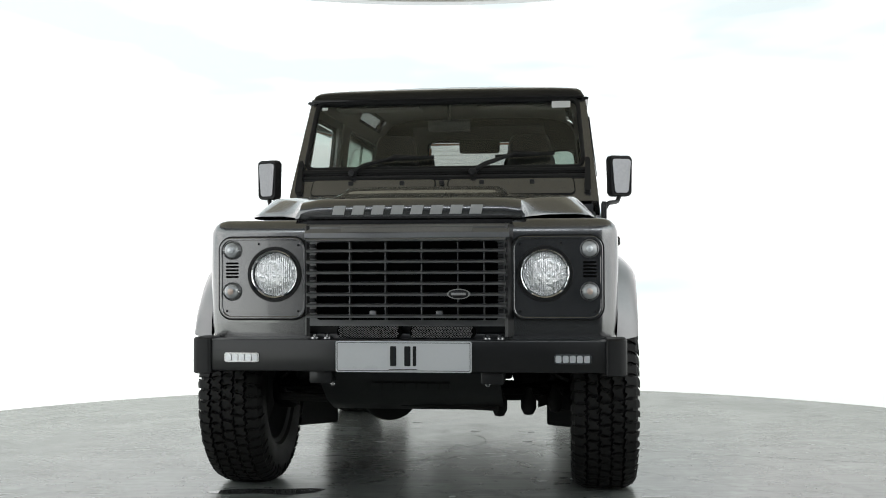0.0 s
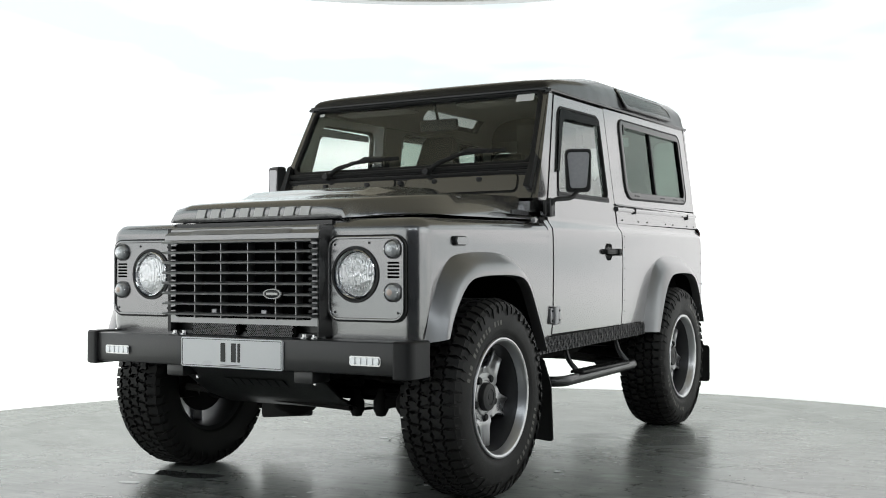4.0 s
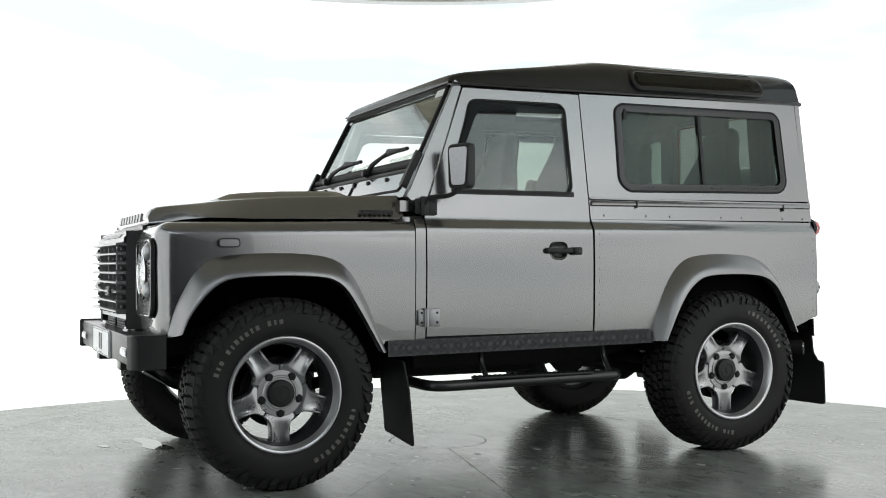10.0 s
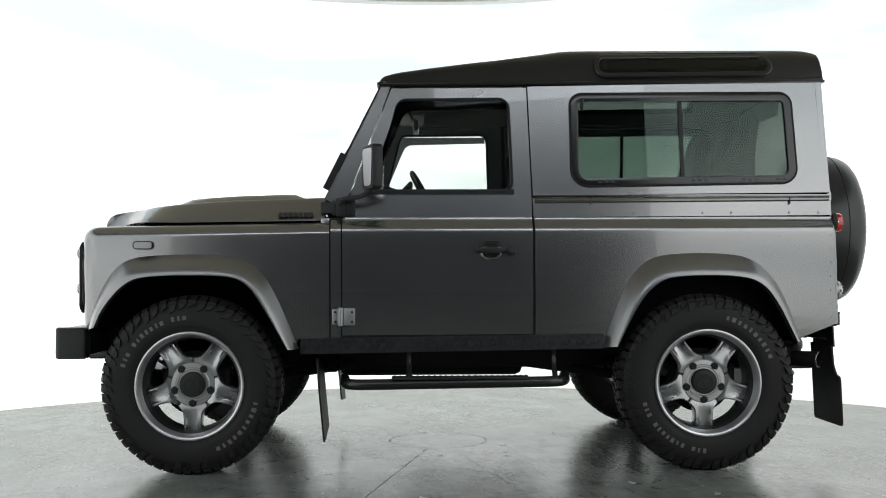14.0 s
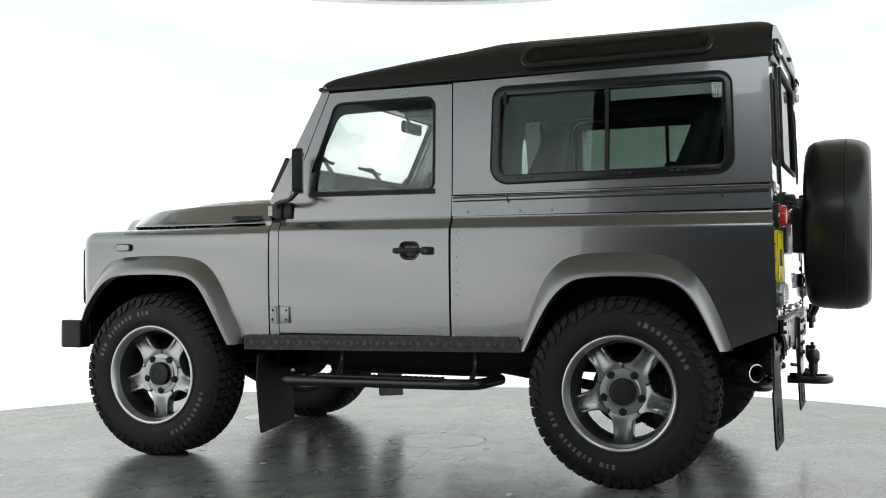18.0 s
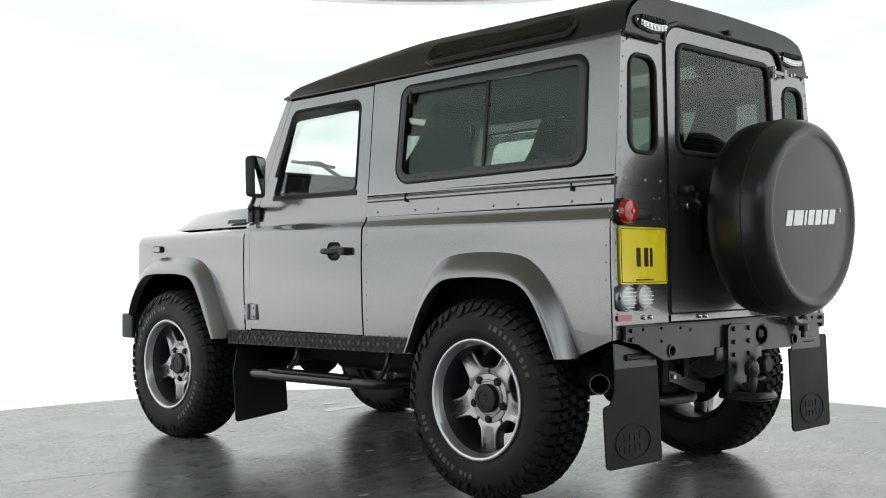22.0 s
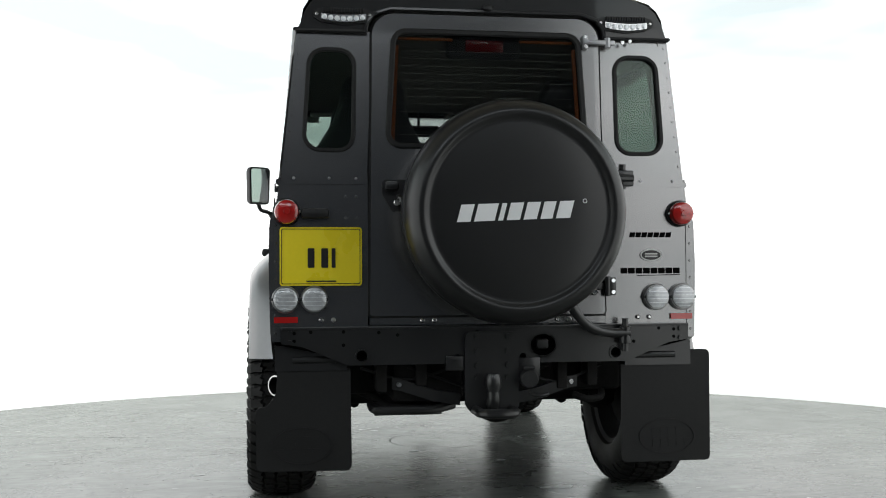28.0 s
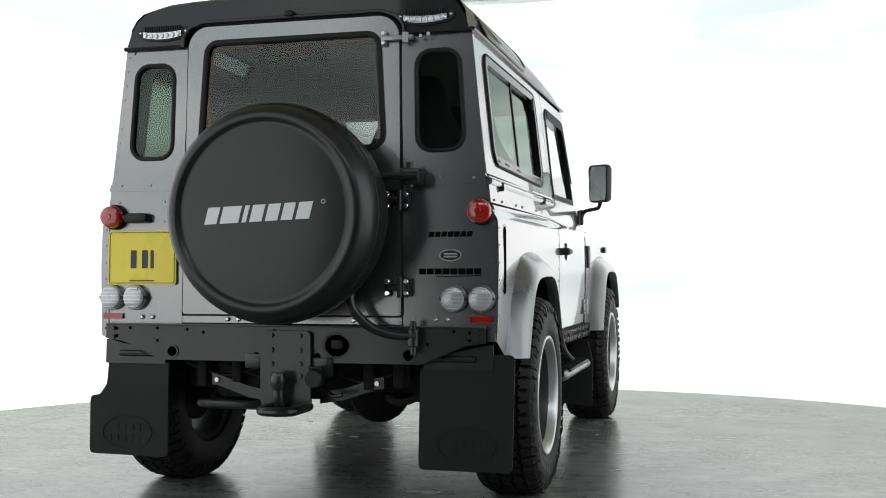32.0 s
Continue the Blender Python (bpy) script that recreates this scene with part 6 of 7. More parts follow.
def spare_wheel():
    cx, cz = -0.046, 1.137
    prof = [(0.0, 1.885), (0.34, 1.888), (0.372, 1.900), (0.390, 1.925), (0.398, 1.97), (0.402, 2.04), (0.400, 2.085), (0.393, 2.122), (0.379, 2.152), (0.360, 2.169), (0.345, 2.173), (0.334, 2.169), (0.326, 2.161), (0.320, 2.158), (0.308, 2.160), (0.15, 2.162), (0.0, 2.162)]
    c = part("spare_wheel_cover", lathe(prof, (cx, 0, cz), "y", 84), COVER, CAR, "black vinyl spare wheel cover", sharp=60)
    part("seam", lathe([(0.4005, 2.065), (0.4035, 2.068), (0.4005, 2.071)], (cx, 0, cz), "y", 84), RUBBER, c)
    # white maker's mark as seven slanted blocks
    tilt = math.radians(2.4)
    x = 0.180
    for k, w in enumerate((0.060, 0.085, 0.030, 0.060, 0.060, 0.056, 0.064)):
        lean = 0.016
        pts = [(x, -0.030), (x - w + 0.013, -0.030), (x - w + 0.013 - lean, 0.030), (x - lean, 0.030)]
        pts = [(0 + p[0], p[1] - (p[0] - (-0.04)) * math.tan(tilt)) for p in pts]
        part("mark_bar", panel([(a, 1.135 + b) for a, b in pts], [], lambda u, v, d: (u, 2.1645 - d, v), 0.006), WHITE_MARK, c, "white slanted print")
        x -= w
    part("mark_dot", lathe([(0.008, 0), (0.008, 0.002), (0.006, 0.002), (0.006, 0)], (-0.276, 2.163, 1.172), "y", 20), WHITE_MARK, c)
    # carrier: post on the right, stub arm and swing tube
    bm = box(-0.545, -0.470, 1.82, 1.900, 1.245, 1.305, 0.006)
    tube([(-0.41, 1.915, 1.275), (-0.54, 1.90, 1.275)], 0.014, 10, bm)
    cyl((-0.505, 1.88, 0), "z", 0.014, 1.235, 1.328, 12, bm=bm)
    part("carrier_bracket", bm, BLACK, CAR, "black spare wheel carrier bracket")
    part("carrier_arm", tube(bend([(-0.30, 1.90, 0.92), (-0.28, 1.93, 0.80), (-0.36, 1.90, 0.715), (-0.44, 1.88, 0.690), (-0.53, 1.88, 0.690)], 0.05), 0.018, 12), BLACK, CAR, "black swing-away carrier tube")
    bm = cyl((-0.515, 1.875, 0), "z", 0.012, 0.620, 0.745, 12)
    cyl((-0.515, 1.875, 0), "z", 0.022, 0.650, 0.715, 14, 0.003, bm)
    part("carrier_pivot", bm, BLACK, CAR)
    part("carrier_frame", box(-0.30, 0.20, 1.835, 1.89, 1.00, 1.25, 0.01), BLACK, CAR)


spare_wheel()


def cross_member():
    o = [(-0.778, 0.716), (-0.778, 0.662), (-0.700, 0.650), (-0.535, 0.580), (0.535, 0.580), (0.700, 0.650), (0.778, 0.662), (0.778, 0.716)]

    def ring(x, z, r, rz=None, n=20):
        return [(x + r * math.cos(2 * math.pi * k / n), z + (rz or r) * math.sin(2 * math.pi * k / n)) for k in range(n)]
    holes = [ring(0.483, 0.614, 0.020), ring(-0.487, 0.614, 0.020), ring(-0.204, 0.646, 0.050, 0.042), ring(0.125, 0.604, 0.013, n=12), ring(-0.125, 0.604, 0.013, n=12)]
    c = part("rear_cross_member", panel(o, holes, lambda u, v, d: (u, 1.842 - d, v), 0.012), BLACK, CAR, "black drilled rear cross member")
    part("box_back", box(-0.77, 0.77, 1.74, 1.80, 0.60, 0.712, 0.006), WINGIN, c)
    part("top_flange", box(-0.778, 0.778, 1.76, 1.846, 0.714, 0.722, 0.002), BLACK, c)
    for x, z, r in ((0.483, 0.614, 0.026), (-0.487, 0.614, 0.026)):
        part("hole_ring", lathe([(r, 0), (r, 0.006), (r - 0.006, 0.006), (r - 0.006, 0)], (x, 1.842, z), "y", 24), BLACK, c)
    part("socket", box(-0.225, -0.180, 1.80, 1.842, 0.632, 0.668, 0.006), PLASTIC, c, "black towing socket")
    part("socket_rim", strip_frame(ring(-0.204, 0.646, 0.058, 0.050), ring(-0.204, 0.646, 0.049, 0.041), lambda u, v, d: (u, 1.842 + d * -1, v), 0.006, 0.0), BLACK, c)
    rnd = random.Random(3)
    for x, z in ((0.73, 0.70), (0.73, 0.672), (0.67, 0.704), (0.55, 0.704), (0.42, 0.700), (0.35, 0.69), (0.05, 0.70), (-0.05, 0.66), (-0.40, 0.70), (-0.72, 0.70), (-0.72, 0.672), (-0.66, 0.704), (0.02, 0.66), (0.55, 0.655), (-0.56, 0.655)):
        part("bolt_hole", cyl((x, 1.842, z), "y", 0.0065, 0.0, 0.0015, 10), WINGIN, c)
    for x, z in ((0.745, 0.702), (0.745, 0.668), (-0.745, 0.702), (-0.745, 0.668)):
        part("bolt", cyl((x, 1.842, z), "y", 0.009, 0, 0.010, 6), BLACK, c)
    # tow bracket and ball
    t = part("tow_bracket", panel(rounded([(-0.105, 0.405), (0.085, 0.405), (0.100, 0.43), (0.100, 0.70), (-0.105, 0.70)], 0.02, 4), [], lambda u, v, d: (u, 1.862 - d, v), 0.016), BLACK, CAR, "black bolted tow bracket with ball")
    for x in (-0.062, 0.055):
        for z in (0.682, 0.628, 0.575, 0.53):
            part("bolt", cyl((x, 1.862, z), "y", 0.011, 0, 0.009, 6), BLACK, t)
    part("side_plate", box(0.100, 0.170, 1.83, 1.85, 0.555, 0.61, 0.004), BLACK, t)
    part("side_plate", box(-0.19, -0.105, 1.83, 1.85, 0.53, 0.60, 0.004), BLACK, t)
    bm = tube(bend([(0.003, 1.87, 0.44), (0.003, 1.905, 0.425), (0.003, 1.912, 0.45), (0.003, 1.912, 0.48)], 0.03), 0.022, 12)
    lathe([(0.0, 0.47), (0.020, 0.47), (0.020, 0.482), (0.030, 0.50), (0.030, 0.53), (0.022, 0.547), (0.0, 0.55)], (0.003, 1.912, 0), "z", 20, bm)
    part("tow_ball", bm, BLACK, t, "black tow ball")
    bm = cyl((-0.135, 1.87, 0.525), "y", 0.034, 0.0, 0.045, 20, 0.004)
    cyl((-0.135, 1.90, 0.565), "x", 0.008, -0.02, 0.02, 8, bm=bm)
    part("socket", bm, PLASTIC, t, "black electric socket")
    part("tow_loop", tube(bend([(0.43, 1.62, 0.405), (0.43, 1.74, 0.40), (0.20, 1.76, 0.40), (0.12, 1.70, 0.41)], 0.05), 0.017, 10), BLACK, CAR, "black lashing loop")
    part("tow_step", tube(bend([(-0.075, 1.80, 0.408), (-0.075, 1.985, 0.408), (0.060, 1.985, 0.408), (0.060, 1.80, 0.408)], 0.06, 6), 0.018, 10), BLACK, t)
    part("step_plate", box(-0.07, 0.055, 1.80, 1.93, 0.402, 0.412, 0.003), BLACK, t)


cross_member()


def mud_flap(s):
    lean = lambda v: 1.822 - (v - 0.18) * 0.05
    fl = lambda u, v, d: (u, lean(v) - d, v)
    top = [(s * 0.800, 0.655), (s * 0.775, 0.652), (s * 0.535, 0.598), (s * 0.535, 0.560), (s * 0.800, 0.560)]
    if s > 0:
        o = rounded([(0.522, 0.565), (0.518, 0.192), (0.866, 0.196), (0.870, 0.428), (0.828, 0.430), (0.796, 0.475), (0.790, 0.565)], [0, 0.02, 0.02, 0.02, 0.03, 0.03, 0], 4)
    else:
        o = rounded([(-0.520, 0.565), (-0.517, 0.190), (-0.872, 0.190), (-0.880, 0.618), (-0.800, 0.618), (-0.790, 0.565)], [0, 0.02, 0.02, 0.02, 0.01, 0], 4)
    f = part("mud_flap", panel(o, [], fl, 0.008), RUBBER, CAR, "black rubber mud flap with embossed oval")
    cx = s * 0.70
    ell = [(cx + 0.112 * math.cos(a / 18 * math.pi), 0.285 + 0.068 * math.sin(a / 18 * math.pi)) for a in range(36)]
    part("embossed_oval", strip_frame(ell, [(cx + (u - cx) * 0.95, 0.285 + (v - 0.285) * 0.93) for u, v in ell], lambda u, v, d: fl(u, v, d - 0.001), -0.003, 0.0), RUBBER, f)
    for z in (0.306, 0.262):
        for k in range(4 if z > 0.3 else 5):
            x = cx - s * 0.06 + s * k * 0.032
            part("embossed_bar", panel([(x, z - 0.014), (x + s * 0.022, z - 0.014), (x + s * 0.022, z + 0.014), (x, z + 0.014)], [], lambda u, v, d: fl(u, v, d - 0.0025), 0.003), RUBBER, f)
    b = part("flap_bracket", panel(top, [], lambda u, v, d: fl(u, v, d - 0.006), 0.006), BLACK, f, "black steel flap bracket")
    part("rib", tube([fl(s * 0.575, 0.600, -0.004), fl(s * 0.735, 0.600, -0.004)], 0.013, 10), BLACK, b)


for s in (1, -1):
    mud_flap(s)
    # front flaps behind the front wheels
    o = rounded([(s * 0.520, 0.52), (s * 0.518, 0.170), (s * 0.850, 0.138), (s * 0.852, 0.40), (s * 0.82, 0.52)], [0, 0.015, 0.015, 0.05, 0.02], 4)
    part("mud_flap", panel(o, [], lambda u, v, d: (u, -0.610 + (0.52 - v) * 0.09 - d, v), 0.008), RUBBER, CAR, "black rubber mud flap")


def side_step(s):
    bm = tube(bend([(s * 0.60, -0.50, 0.405), (s * 0.84, -0.48, 0.400), (s * 0.845, 0.53, 0.412), (s * 0.60, 0.56, 0.415)], 0.09, 7), 0.025, 14)
    st = part("side_step", bm, BLACK, CAR, "black tubular side step")
    part("tread_plate", box(s * 0.80, s * 0.872, -0.27, 0.36, 0.424, 0.437, 0.005), PLASTIC, st, "ribbed black step tread")
    for k in range(24):
        y = -0.26 + k * 0.0265
        part("rib", box(s * 0.806, s * 0.866, y, y + 0.008, 0.436, 0.440), RUBBER, st)
    for y in (-0.19, 0.49):
        part("post", tube(bend([(s * 0.73, y, 0.58), (s * 0.755, y, 0.48), (s * 0.82, y, 0.41)], 0.03), 0.013, 8), BLACK, st)


for s in (1, -1):
    side_step(s)


def underbody():
    fl = part("floor_pan", box(-0.77, 0.77, -0.54, 1.79, 0.615, 0.640), WINGIN, CAR)
    for s in (1, -1):
        part("inner_sill", box(s * 0.70, s * 0.805, -0.69, 0.70, 0.56, 0.66, 0.01), SHADE, CAR)
        part("chassis_rail", loft([[(s * (0.42 + dx), y, z + dz) for dx, dz in ((-0.04, -0.06), (0.04, -0.06), (0.04, 0.06), (-0.04, 0.06))] for y, z in ((-1.70, 0.60), (-1.45, 0.62), (-1.18, 0.66), (-0.85, 0.58), (-0.6, 0.51), (0.6, 0.51), (0.9, 0.58), (1.18, 0.66), (1.45, 0.66), (1.80, 0.64))], close_ring=True, cap=True), SHADE, CAR)
        for y, sgn in ((-1.18, -1), (1.18, 1)):
            pts = [(s * 0.45 + 0.055 * math.cos(k * 0.55), y + 0.055 * math.sin(k * 0.55), 0.42 + 0.0033 * k) for k in range(70)]
            part("coil_spring", tube(pts, 0.008, 6), SHADE, CAR)
            part("shock_absorber", tube([(s * 0.52, y + sgn * 0.10, 0.40), (s * 0.44, y + sgn * 0.12, 0.80)], 0.026, 10), SHADE, CAR)
        part("radius_arm", tube([(s * 0.50, -1.10, 0.38), (s * 0.44, -0.45, 0.47)], 0.028, 8), SHADE, CAR)
        part("trailing_arm", tube([(s * 0.46, 1.15, 0.36), (s * 0.40, 0.35, 0.47)], 0.024, 8), SHADE, CAR)
    for y, dx, name in ((-1.18, -0.16, "front_axle"), (1.18, -0.155, "rear_axle")):
        bm = tube([(-0.66, y, 0.403), (0.66, y, 0.403)], 0.045, 14)
        lathe([(0, -0.13), (0.06, -0.125), (0.105, -0.085), (0.132, -0.02), (0.132, 0.03), (0.10, 0.095), (0.055, 0.13), (0, 0.135)], (dx, y, 0.400), "y", 28, bm)
        for s in (1, -1):
            lathe([(0, -0.05), (0.07, -0.05), (0.085, -0.02), (0.085, 0.03), (0.06, 0.06), (0, 0.06)], (s * 0.62, y, 0.403), "x", 20, bm)
        part(name, bm, SHADE, CAR)
    part("track_rod", tube([(-0.60, -1.35, 0.42), (0.60, -1.35, 0.42)], 0.016, 8), SHADE, CAR)
    part("steering_damper", tube([(-0.25, -1.42, 0.46), (0.35, -1.40, 0.47)], 0.026, 10), SHADE, CAR)
    part("panhard_rod", tube([(-0.50, -1.28, 0.44), (0.48, -1.26, 0.55)], 0.018, 8), SHADE, CAR)
    part("drag_link", tube([(-0.58, -1.44, 0.40), (0.34, -1.46, 0.365)], 0.017, 8), SHADE, CAR)
    for x, z in ((0.34, 0.365), (0.46, 0.372), (0.57, 0.385)):
        bm = lathe([(0, -0.045), (0.020, -0.04), (0.032, -0.015), (0.032, 0.02), (0.018, 0.045), (0.012, 0.07), (0, 0.07)], (x, -1.42, z), "z", 14)
        part("ball_joint", bm, SHADE, CAR)
    for s in (1, -1):
        part("swivel_arm", loft([[(s * x, y + dy, z + dz) for dy, dz in ((-0.03, -0.022), (0.03, -0.022), (0.03, 0.022), (-0.03, 0.022))] for x, y, z in ((0.50, -1.42, 0.385), (0.57, -1.36, 0.40), (0.63, -1.24, 0.42))], close_ring=True, cap=True), SHADE, CAR)
        part("spring_seat", lathe([(0.0, 0.46), (0.075, 0.46), (0.082, 0.475), (0.070, 0.50), (0.062, 0.58), (0.080, 0.66), (0.0, 0.66)], (s * 0.47, -1.30, 0), "z", 20), SHADE, CAR)
        part("brake_hose", tube(bend([(s * 0.46, -1.42, 0.60), (s * 0.55, -1.42, 0.50), (s * 0.62, -1.30, 0.46)], 0.06), 0.008, 6), RUBBER, CAR)
    part("engine_sump", box(-0.20, 0.18, -1.25, -0.70, 0.42, 0.62, 0.03), SHADE, CAR)
    part("gearbox", box(-0.17, 0.22, -0.55, 0.40, 0.38, 0.60, 0.04), SHADE, CAR)
    part("prop_shaft", tube([(0.02, 0.40, 0.45), (-0.06, 1.05, 0.42)], 0.03, 10), SHADE, CAR)
    part("a_frame", tube([(-0.30, 0.55, 0.55), (0.0, 1.12, 0.52), (0.30, 0.55, 0.55)], 0.022, 8), SHADE, CAR)
    part("fuel_tank", box(-0.72, -0.45, -0.15, 0.55, 0.36, 0.58, 0.04), SHADE, CAR)
    part("fuel_tank_guard", box(0.08, 0.36, 1.42, 1.72, 0.42, 0.60, 0.03), SHADE, CAR)
    # added dark box that blocks the light showing under the rear
    part("underbody_gap_filler", box(-0.60, 0.56, 1.28, 1.56, 0.44, 0.62, 0.02), SHADE, CAR)
    # arms and a looped pipe seen below the rear cross member
    for s in (1, -1):
        part("tow_stay", loft([[(s * x, y, z + dz) for y, dz in ((1.72, -0.022), (1.75, -0.022), (1.75, 0.022), (1.72, 0.022))] for x, z in ((0.10, 0.435), (0.20, 0.452), (0.33, 0.495), (0.36, 0.50))], close_ring=True, cap=True), BLACK, CAR, "black tow bracket stay")
        part("stay_bolt", cyl((s * 0.335, 1.752, 0.497), "y", 0.010, 0, 0.008, 6), STEEL, CAR)
    part("pipe_loop", tube(bend([(0.50, 1.35, 0.46), (0.40, 1.62, 0.425), (0.38, 1.70, 0.395), (0.20, 1.72, 0.395), (0.16, 1.62, 0.42)], 0.04), 0.019, 12), SHADE, CAR, "dark pipe under the rear")
    part("hook_pin", tube(bend([(-0.16, 1.80, 0.46), (-0.19, 1.84, 0.452), (-0.225, 1.84, 0.46)], 0.02), 0.008, 8), BLACK, CAR)
    part("shackle", tube(bend([(-0.36, 1.70, 0.44), (-0.40, 1.74, 0.425), (-0.46, 1.74, 0.43), (-0.48, 1.68, 0.45)], 0.03), 0.014, 10), SHADE, CAR)
    # exhaust
    bm = tube(bend([(0.30, -0.3, 0.45), (0.34, 0.6, 0.46), (0.30, 1.0, 0.60), (0.45, 1.45, 0.58), (0.66, 1.52, 0.52)], 0.08), 0.026, 10)
    tube([(0.50, 1.30, 0.57), (0.62, 1.50, 0.53)], 0.06, 12, bm)
    ex = part("exhaust_pipe", bm, SHADE, CAR)
    out = Matrix.Translation((0.797, 1.735, 0.500)) @ Matrix.Rotation(radians(-46), 4, "Z")
    bm = lathe([(0.030, -0.16), (0.036, -0.14), (0.0385, -0.02), (0.0385, 0.0), (0.0335, 0.0), (0.033, -0.02), (0.030, -0.13), (0, -0.13)], (0, 0, 0), "y", 24)
    bm.transform(out)
    part("tail_pipe", bm, SHADE, ex, "open dark tail pipe")
    bm = lathe([(0.0335, 0.0), (0.0335, 0.002), (0.039, 0.002), (0.039, -0.004)], (0, 0, 0), "y", 24)
    bm.transform(out)
    part("pipe_rim", bm, STEEL, ex)
    part("heat_sleeve", tube([(0.62, 1.45, 0.53), (0.70, 1.63, 0.505)], 0.045, 14), SHADE, ex)
    part("rear_silencer", tube([(0.16, 1.66, 0.395), (0.42, 1.66, 0.395)], 0.026, 12), BLACK, ex, "dark pipe under the rear")
    # hangers and wiring below the rear cross member
    for x, z0 in ((0.40, 0.47), (0.25, 0.49), (-0.30, 0.47), (-0.42, 0.48)):
        part("bracket", box(x - 0.02, x + 0.02, 1.66, 1.76, z0, 0.60, 0.006), SHADE, CAR)
    for k, (x0, x1) in enumerate(((0.48, 0.12), (-0.10, -0.46), (0.30, -0.25))):
        part("cable", tube(bend([(x0, 1.74, 0.56), ((x0 + x1) / 2, 1.73, 0.50 - 0.02 * k), (x1, 1.74, 0.56)], 0.08), 0.006, 6), RUBBER, CAR)


underbody()


def cabin():
    dash = loft([[(x, y, z) for x in (-0.71, -0.35, 0.0, 0.35, 0.71)] for y, z in ((-0.50, 1.20), (-0.40, 1.31), (-0.30, 1.325), (-0.22, 1.30), (-0.19, 1.22), (-0.22, 1.05), (-0.30, 0.95))])
    d = part("dashboard", dash, TRIM, CAR, "dark grey dashboard")
    part("binnacle", box(-0.55, -0.25, -0.36, -0.16, 1.28, 1.375, 0.035), TRIM, d)
    part("centre_console", box(-0.12, 0.12, -0.30, -0.08, 0.70, 1.22, 0.03), TRIM, d)
    part("grab_handle", tube(bend([(0.24, -0.22, 1.30), (0.24, -0.18, 1.345), (0.60, -0.18, 1.345), (0.60, -0.22, 1.30)], 0.03), 0.012, 8), PLASTIC, d)
    # steering wheel
    turn = Matrix.Translation((-0.385, -0.075, 1.300)) @ Matrix.Rotation(radians(-62), 4, "X")
    ring = [turn @ Vector((0.20 * math.cos(2 * math.pi * k / 32), 0.20 * math.sin(2 * math.pi * k / 32), 0)) for k in range(33)]
    st = part("steering_wheel", tube(ring, 0.015, 10, cap=False), PLASTIC, CAR, "black leather steering wheel")
    bm = bmesh.new()
    for a in (0.1, math.pi - 0.1, -math.pi / 2):
        tube([turn @ Vector((0, 0, -0.02)), turn @ Vector((0.195 * math.cos(a), 0.195 * math.sin(a), 0))], 0.012, 8, bm)
    part("spokes", bm, PLASTIC, st)
    hub = lathe([(0, 0.018), (0.05, 0.014), (0.058, -0.02), (0.03, -0.20), (0, -0.20)], (0, 0, 0), "z", 20)
    hub.transform(turn)
    part("steering_hub", hub, PLASTIC, st)

    def seat(x, y, zc, w, label, tall=0.56):
        bm = box(x - w / 2, x + w / 2, y - 0.25, y + 0.22, zc - 0.10, zc + 0.05, 0.045, 3)
        s = part("seat", bm, SEAT, CAR, label)
        top = tall + 0.21
        rings = []
        for f, k, th in ((0.0, 0.94, 0.055), (0.04, 1.0, 0.062), (0.30, 1.04, 0.064), (0.52, 1.0, 0.060), (0.62, 0.90, 0.056), (0.70, 0.74, 0.052), (0.78, 0.60, 0.048), (0.86, 0.52, 0.046), (0.94, 0.49, 0.042), (0.985, 0.42, 0.034), (1.0, 0.32, 0.018)):
            h, z = k * w / 2, f * top
            rings.append([(h, -th * 0.55, z), (h * 0.98, th * 0.3, z), (h * 0.80, th, z), (-h * 0.80, th, z), (-h * 0.98, th * 0.3, z), (-h, -th * 0.55, z), (-h * 0.84, -th * 1.1, z), (-h * 0.6, -th * 0.7, z), (h * 0.6, -th * 0.7, z), (h * 0.84, -th * 1.1, z)])
        back = loft(rings, close_ring=True, cap=True)
        back.transform(Matrix.Translation((x, y + 0.22, zc)) @ Matrix.Rotation(radians(-14), 4, "X"))
        part("backrest", back, SEAT, s, "tall backrest with built-in headrest", sharp=60)
        for sg in (1, -1):
            bo = box(-0.03, 0.03, -0.10, 0.02, 0.05, tall * 0.8, 0.025, 3)
            bo.transform(Matrix.Translation((x + sg * (w / 2 - 0.02), y + 0.22, zc)) @ Matrix.Rotation(radians(-14), 4, "X"))
            part("bolster", bo, SEAT, s)
    seat(-0.40, 0.14, 0.88, 0.50, "dark leather front seat with headrest", 0.66)
    seat(0.40, 0.14, 0.88, 0.50, "dark leather front seat with headrest", 0.66)
    seat(-0.41, 1.10, 0.90, 0.52, "dark leather rear seat with headrest", 0.62)
    seat(0.41, 1.10, 0.90, 0.52, "dark leather rear seat with headrest", 0.62)
    part("cubby_box", box(-0.13, 0.13, -0.05, 0.38, 0.72, 1.00, 0.02), TRIM, CAR)
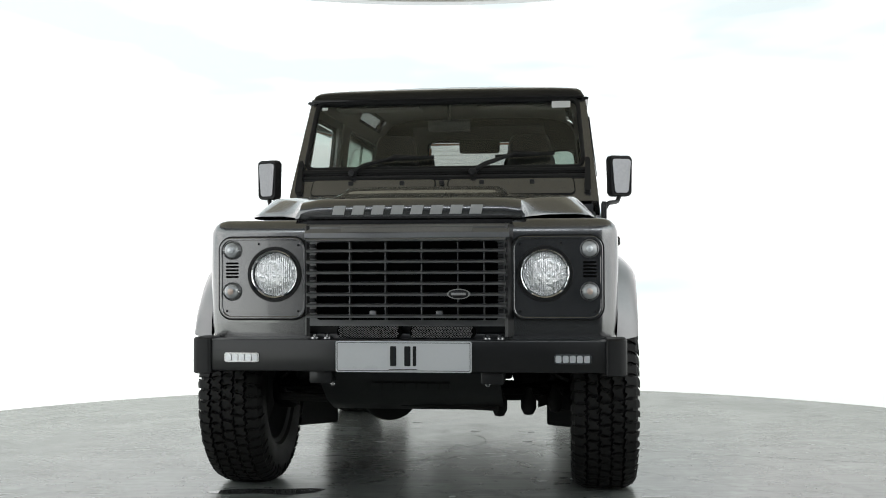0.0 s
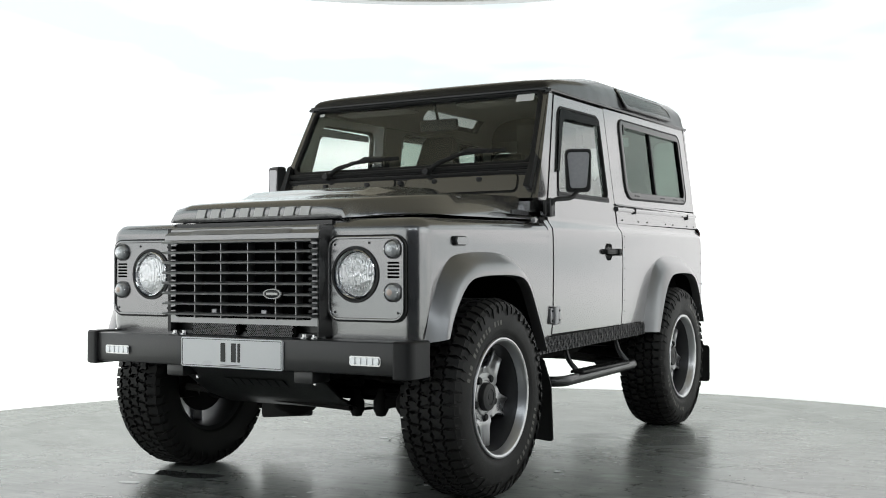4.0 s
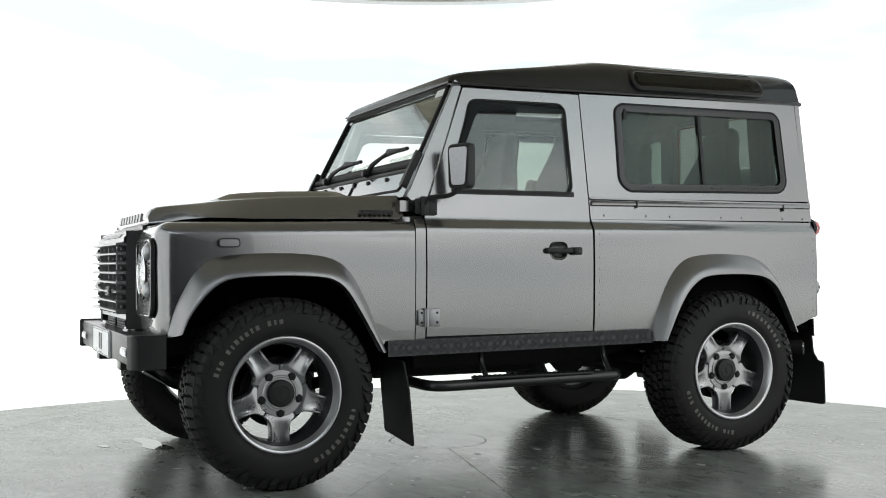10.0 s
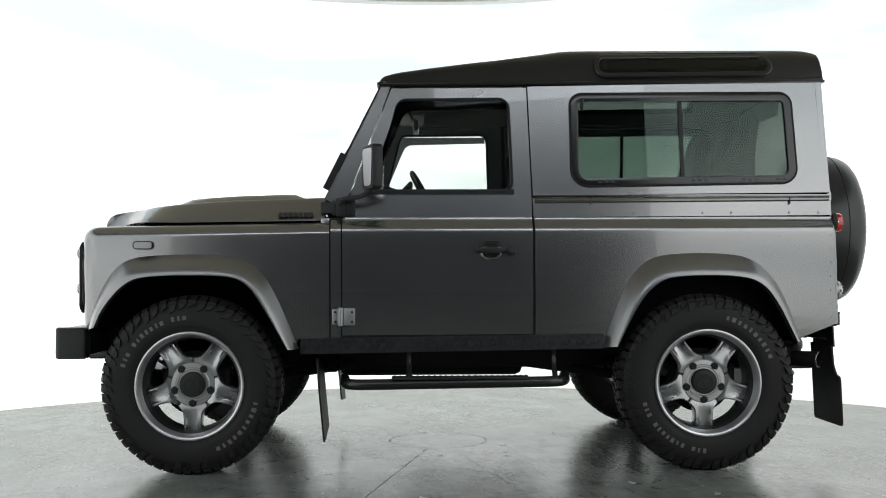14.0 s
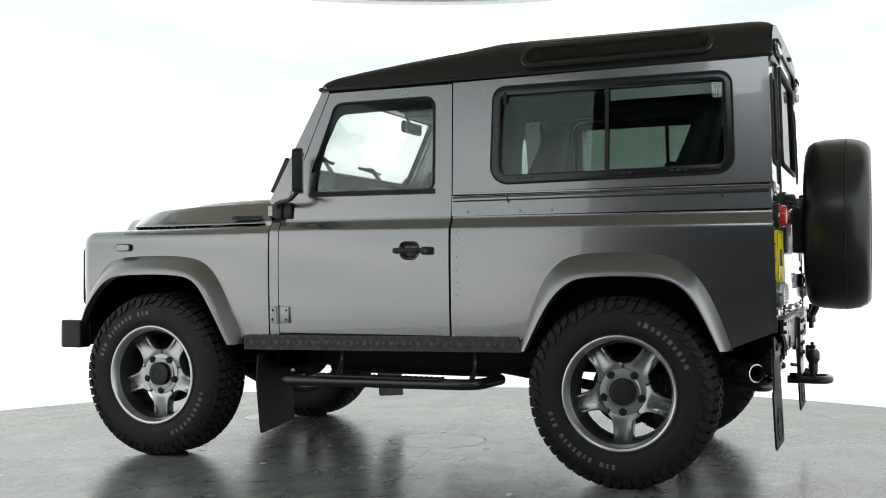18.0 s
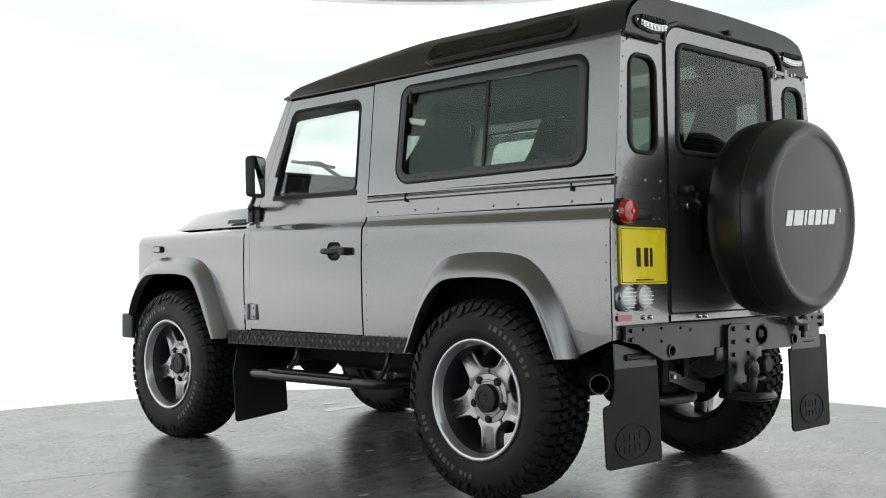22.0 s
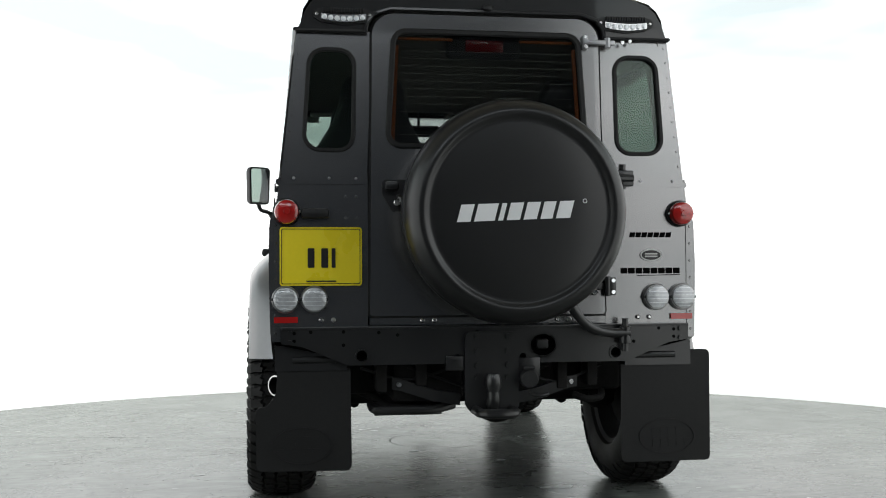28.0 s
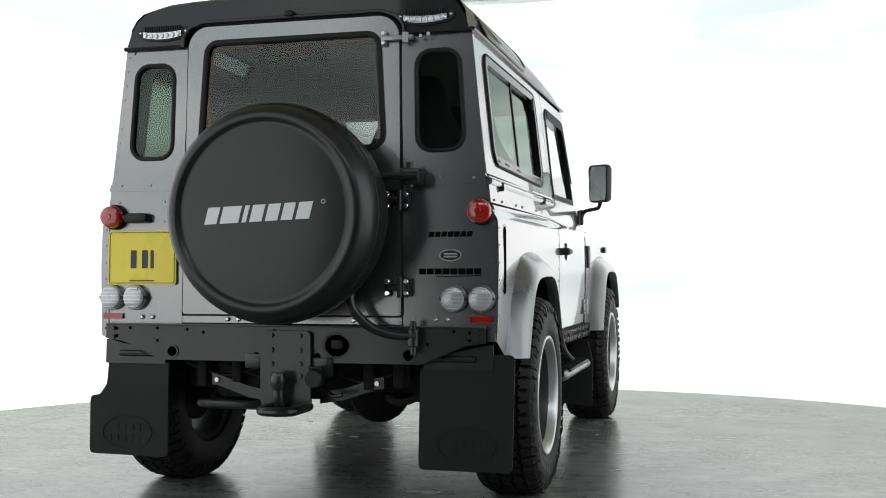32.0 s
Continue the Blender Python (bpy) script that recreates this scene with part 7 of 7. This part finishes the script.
    for s in (1, -1):
        part("wheel_box", box(s * 0.50, s * 0.76, 0.62, 1.78, 0.64, 0.92, 0.02), WINGIN, CAR)
        part("door_card", panel([(-0.46, 0.66), (0.36, 0.66), (0.36, 1.275), (-0.42, 1.275)], [], lambda u, v, d: (s * (side_x(v) - 0.040 - d), u, v), 0.015, vcuts=SIDE_CUTS), TRIM, CAR)
        part("side_trim", panel([(0.42, 0.92), (1.77, 0.92), (1.77, 1.29), (0.42, 1.29)], [], lambda u, v, d: (s * (side_x(v) - 0.035 - d), u, v), 0.012, vcuts=SIDE_CUTS), TRIM, CAR)
        o = [(0.40, 1.29), (1.775, 1.295), (1.76, 1.80), (0.385, 1.78)]
        part("window_trim", panel(o, [grow(SIDE_WIN, 0.006)], lambda u, v, d: (s * (side_x(v) - 0.034 - d), u, v), 0.008), LINING, CAR)
        part("sun_visor", box(s * 0.15, s * 0.60, -0.24, -0.10, 1.775, 1.79, 0.008), LINING, CAR)
        part("seat_belt", box(s * 0.700, s * 0.706, 0.40, 0.445, 0.95, 1.62), SEAT, CAR)
    glass_hole = rounded([(-0.384, 1.395), (0.384, 1.395), (0.358, 1.832), (-0.358, 1.832)], 0.05, 6)
    part("rear_door_trim", panel([(-0.475, 1.30), (0.475, 1.30), (0.462, 1.925), (-0.462, 1.925)], [glass_hole], lambda u, v, d: (u, lerp(REAR_Y, v) - 0.050 - d, v), 0.012), TRIM, CAR)
    part("rear_door_card", panel([(-0.42, 0.80), (0.42, 0.80), (0.40, 1.37), (-0.40, 1.37)], [], lambda u, v, d: (u, lerp(REAR_Y, v) - 0.045 - d, v), 0.012), TRIM, CAR)
    m = part("rear_view_mirror", box(-0.115, 0.115, -0.165, -0.135, 1.660, 1.725, 0.015), PLASTIC, CAR, "grey interior mirror")
    part("stalk", tube([(0, -0.16, 1.72), (0, -0.20, 1.80)], 0.008, 8), PLASTIC, m)
    part("mirror_glass", box(-0.105, 0.105, -0.1345, -0.133, 1.667, 1.718), MIRROR, m)


cabin()


def motions():
    rows_table, rows_car = [], []
    for t, a in enumerate(TURN):
        m = pose(0, 0, 0, 0, 0, -a)
        rows_table.append((float(t), m))
        rows_car.append((float(t), m @ CAR_AT))
    walk(TABLE, rows_table)
    walk(CAR, rows_car)


motions()
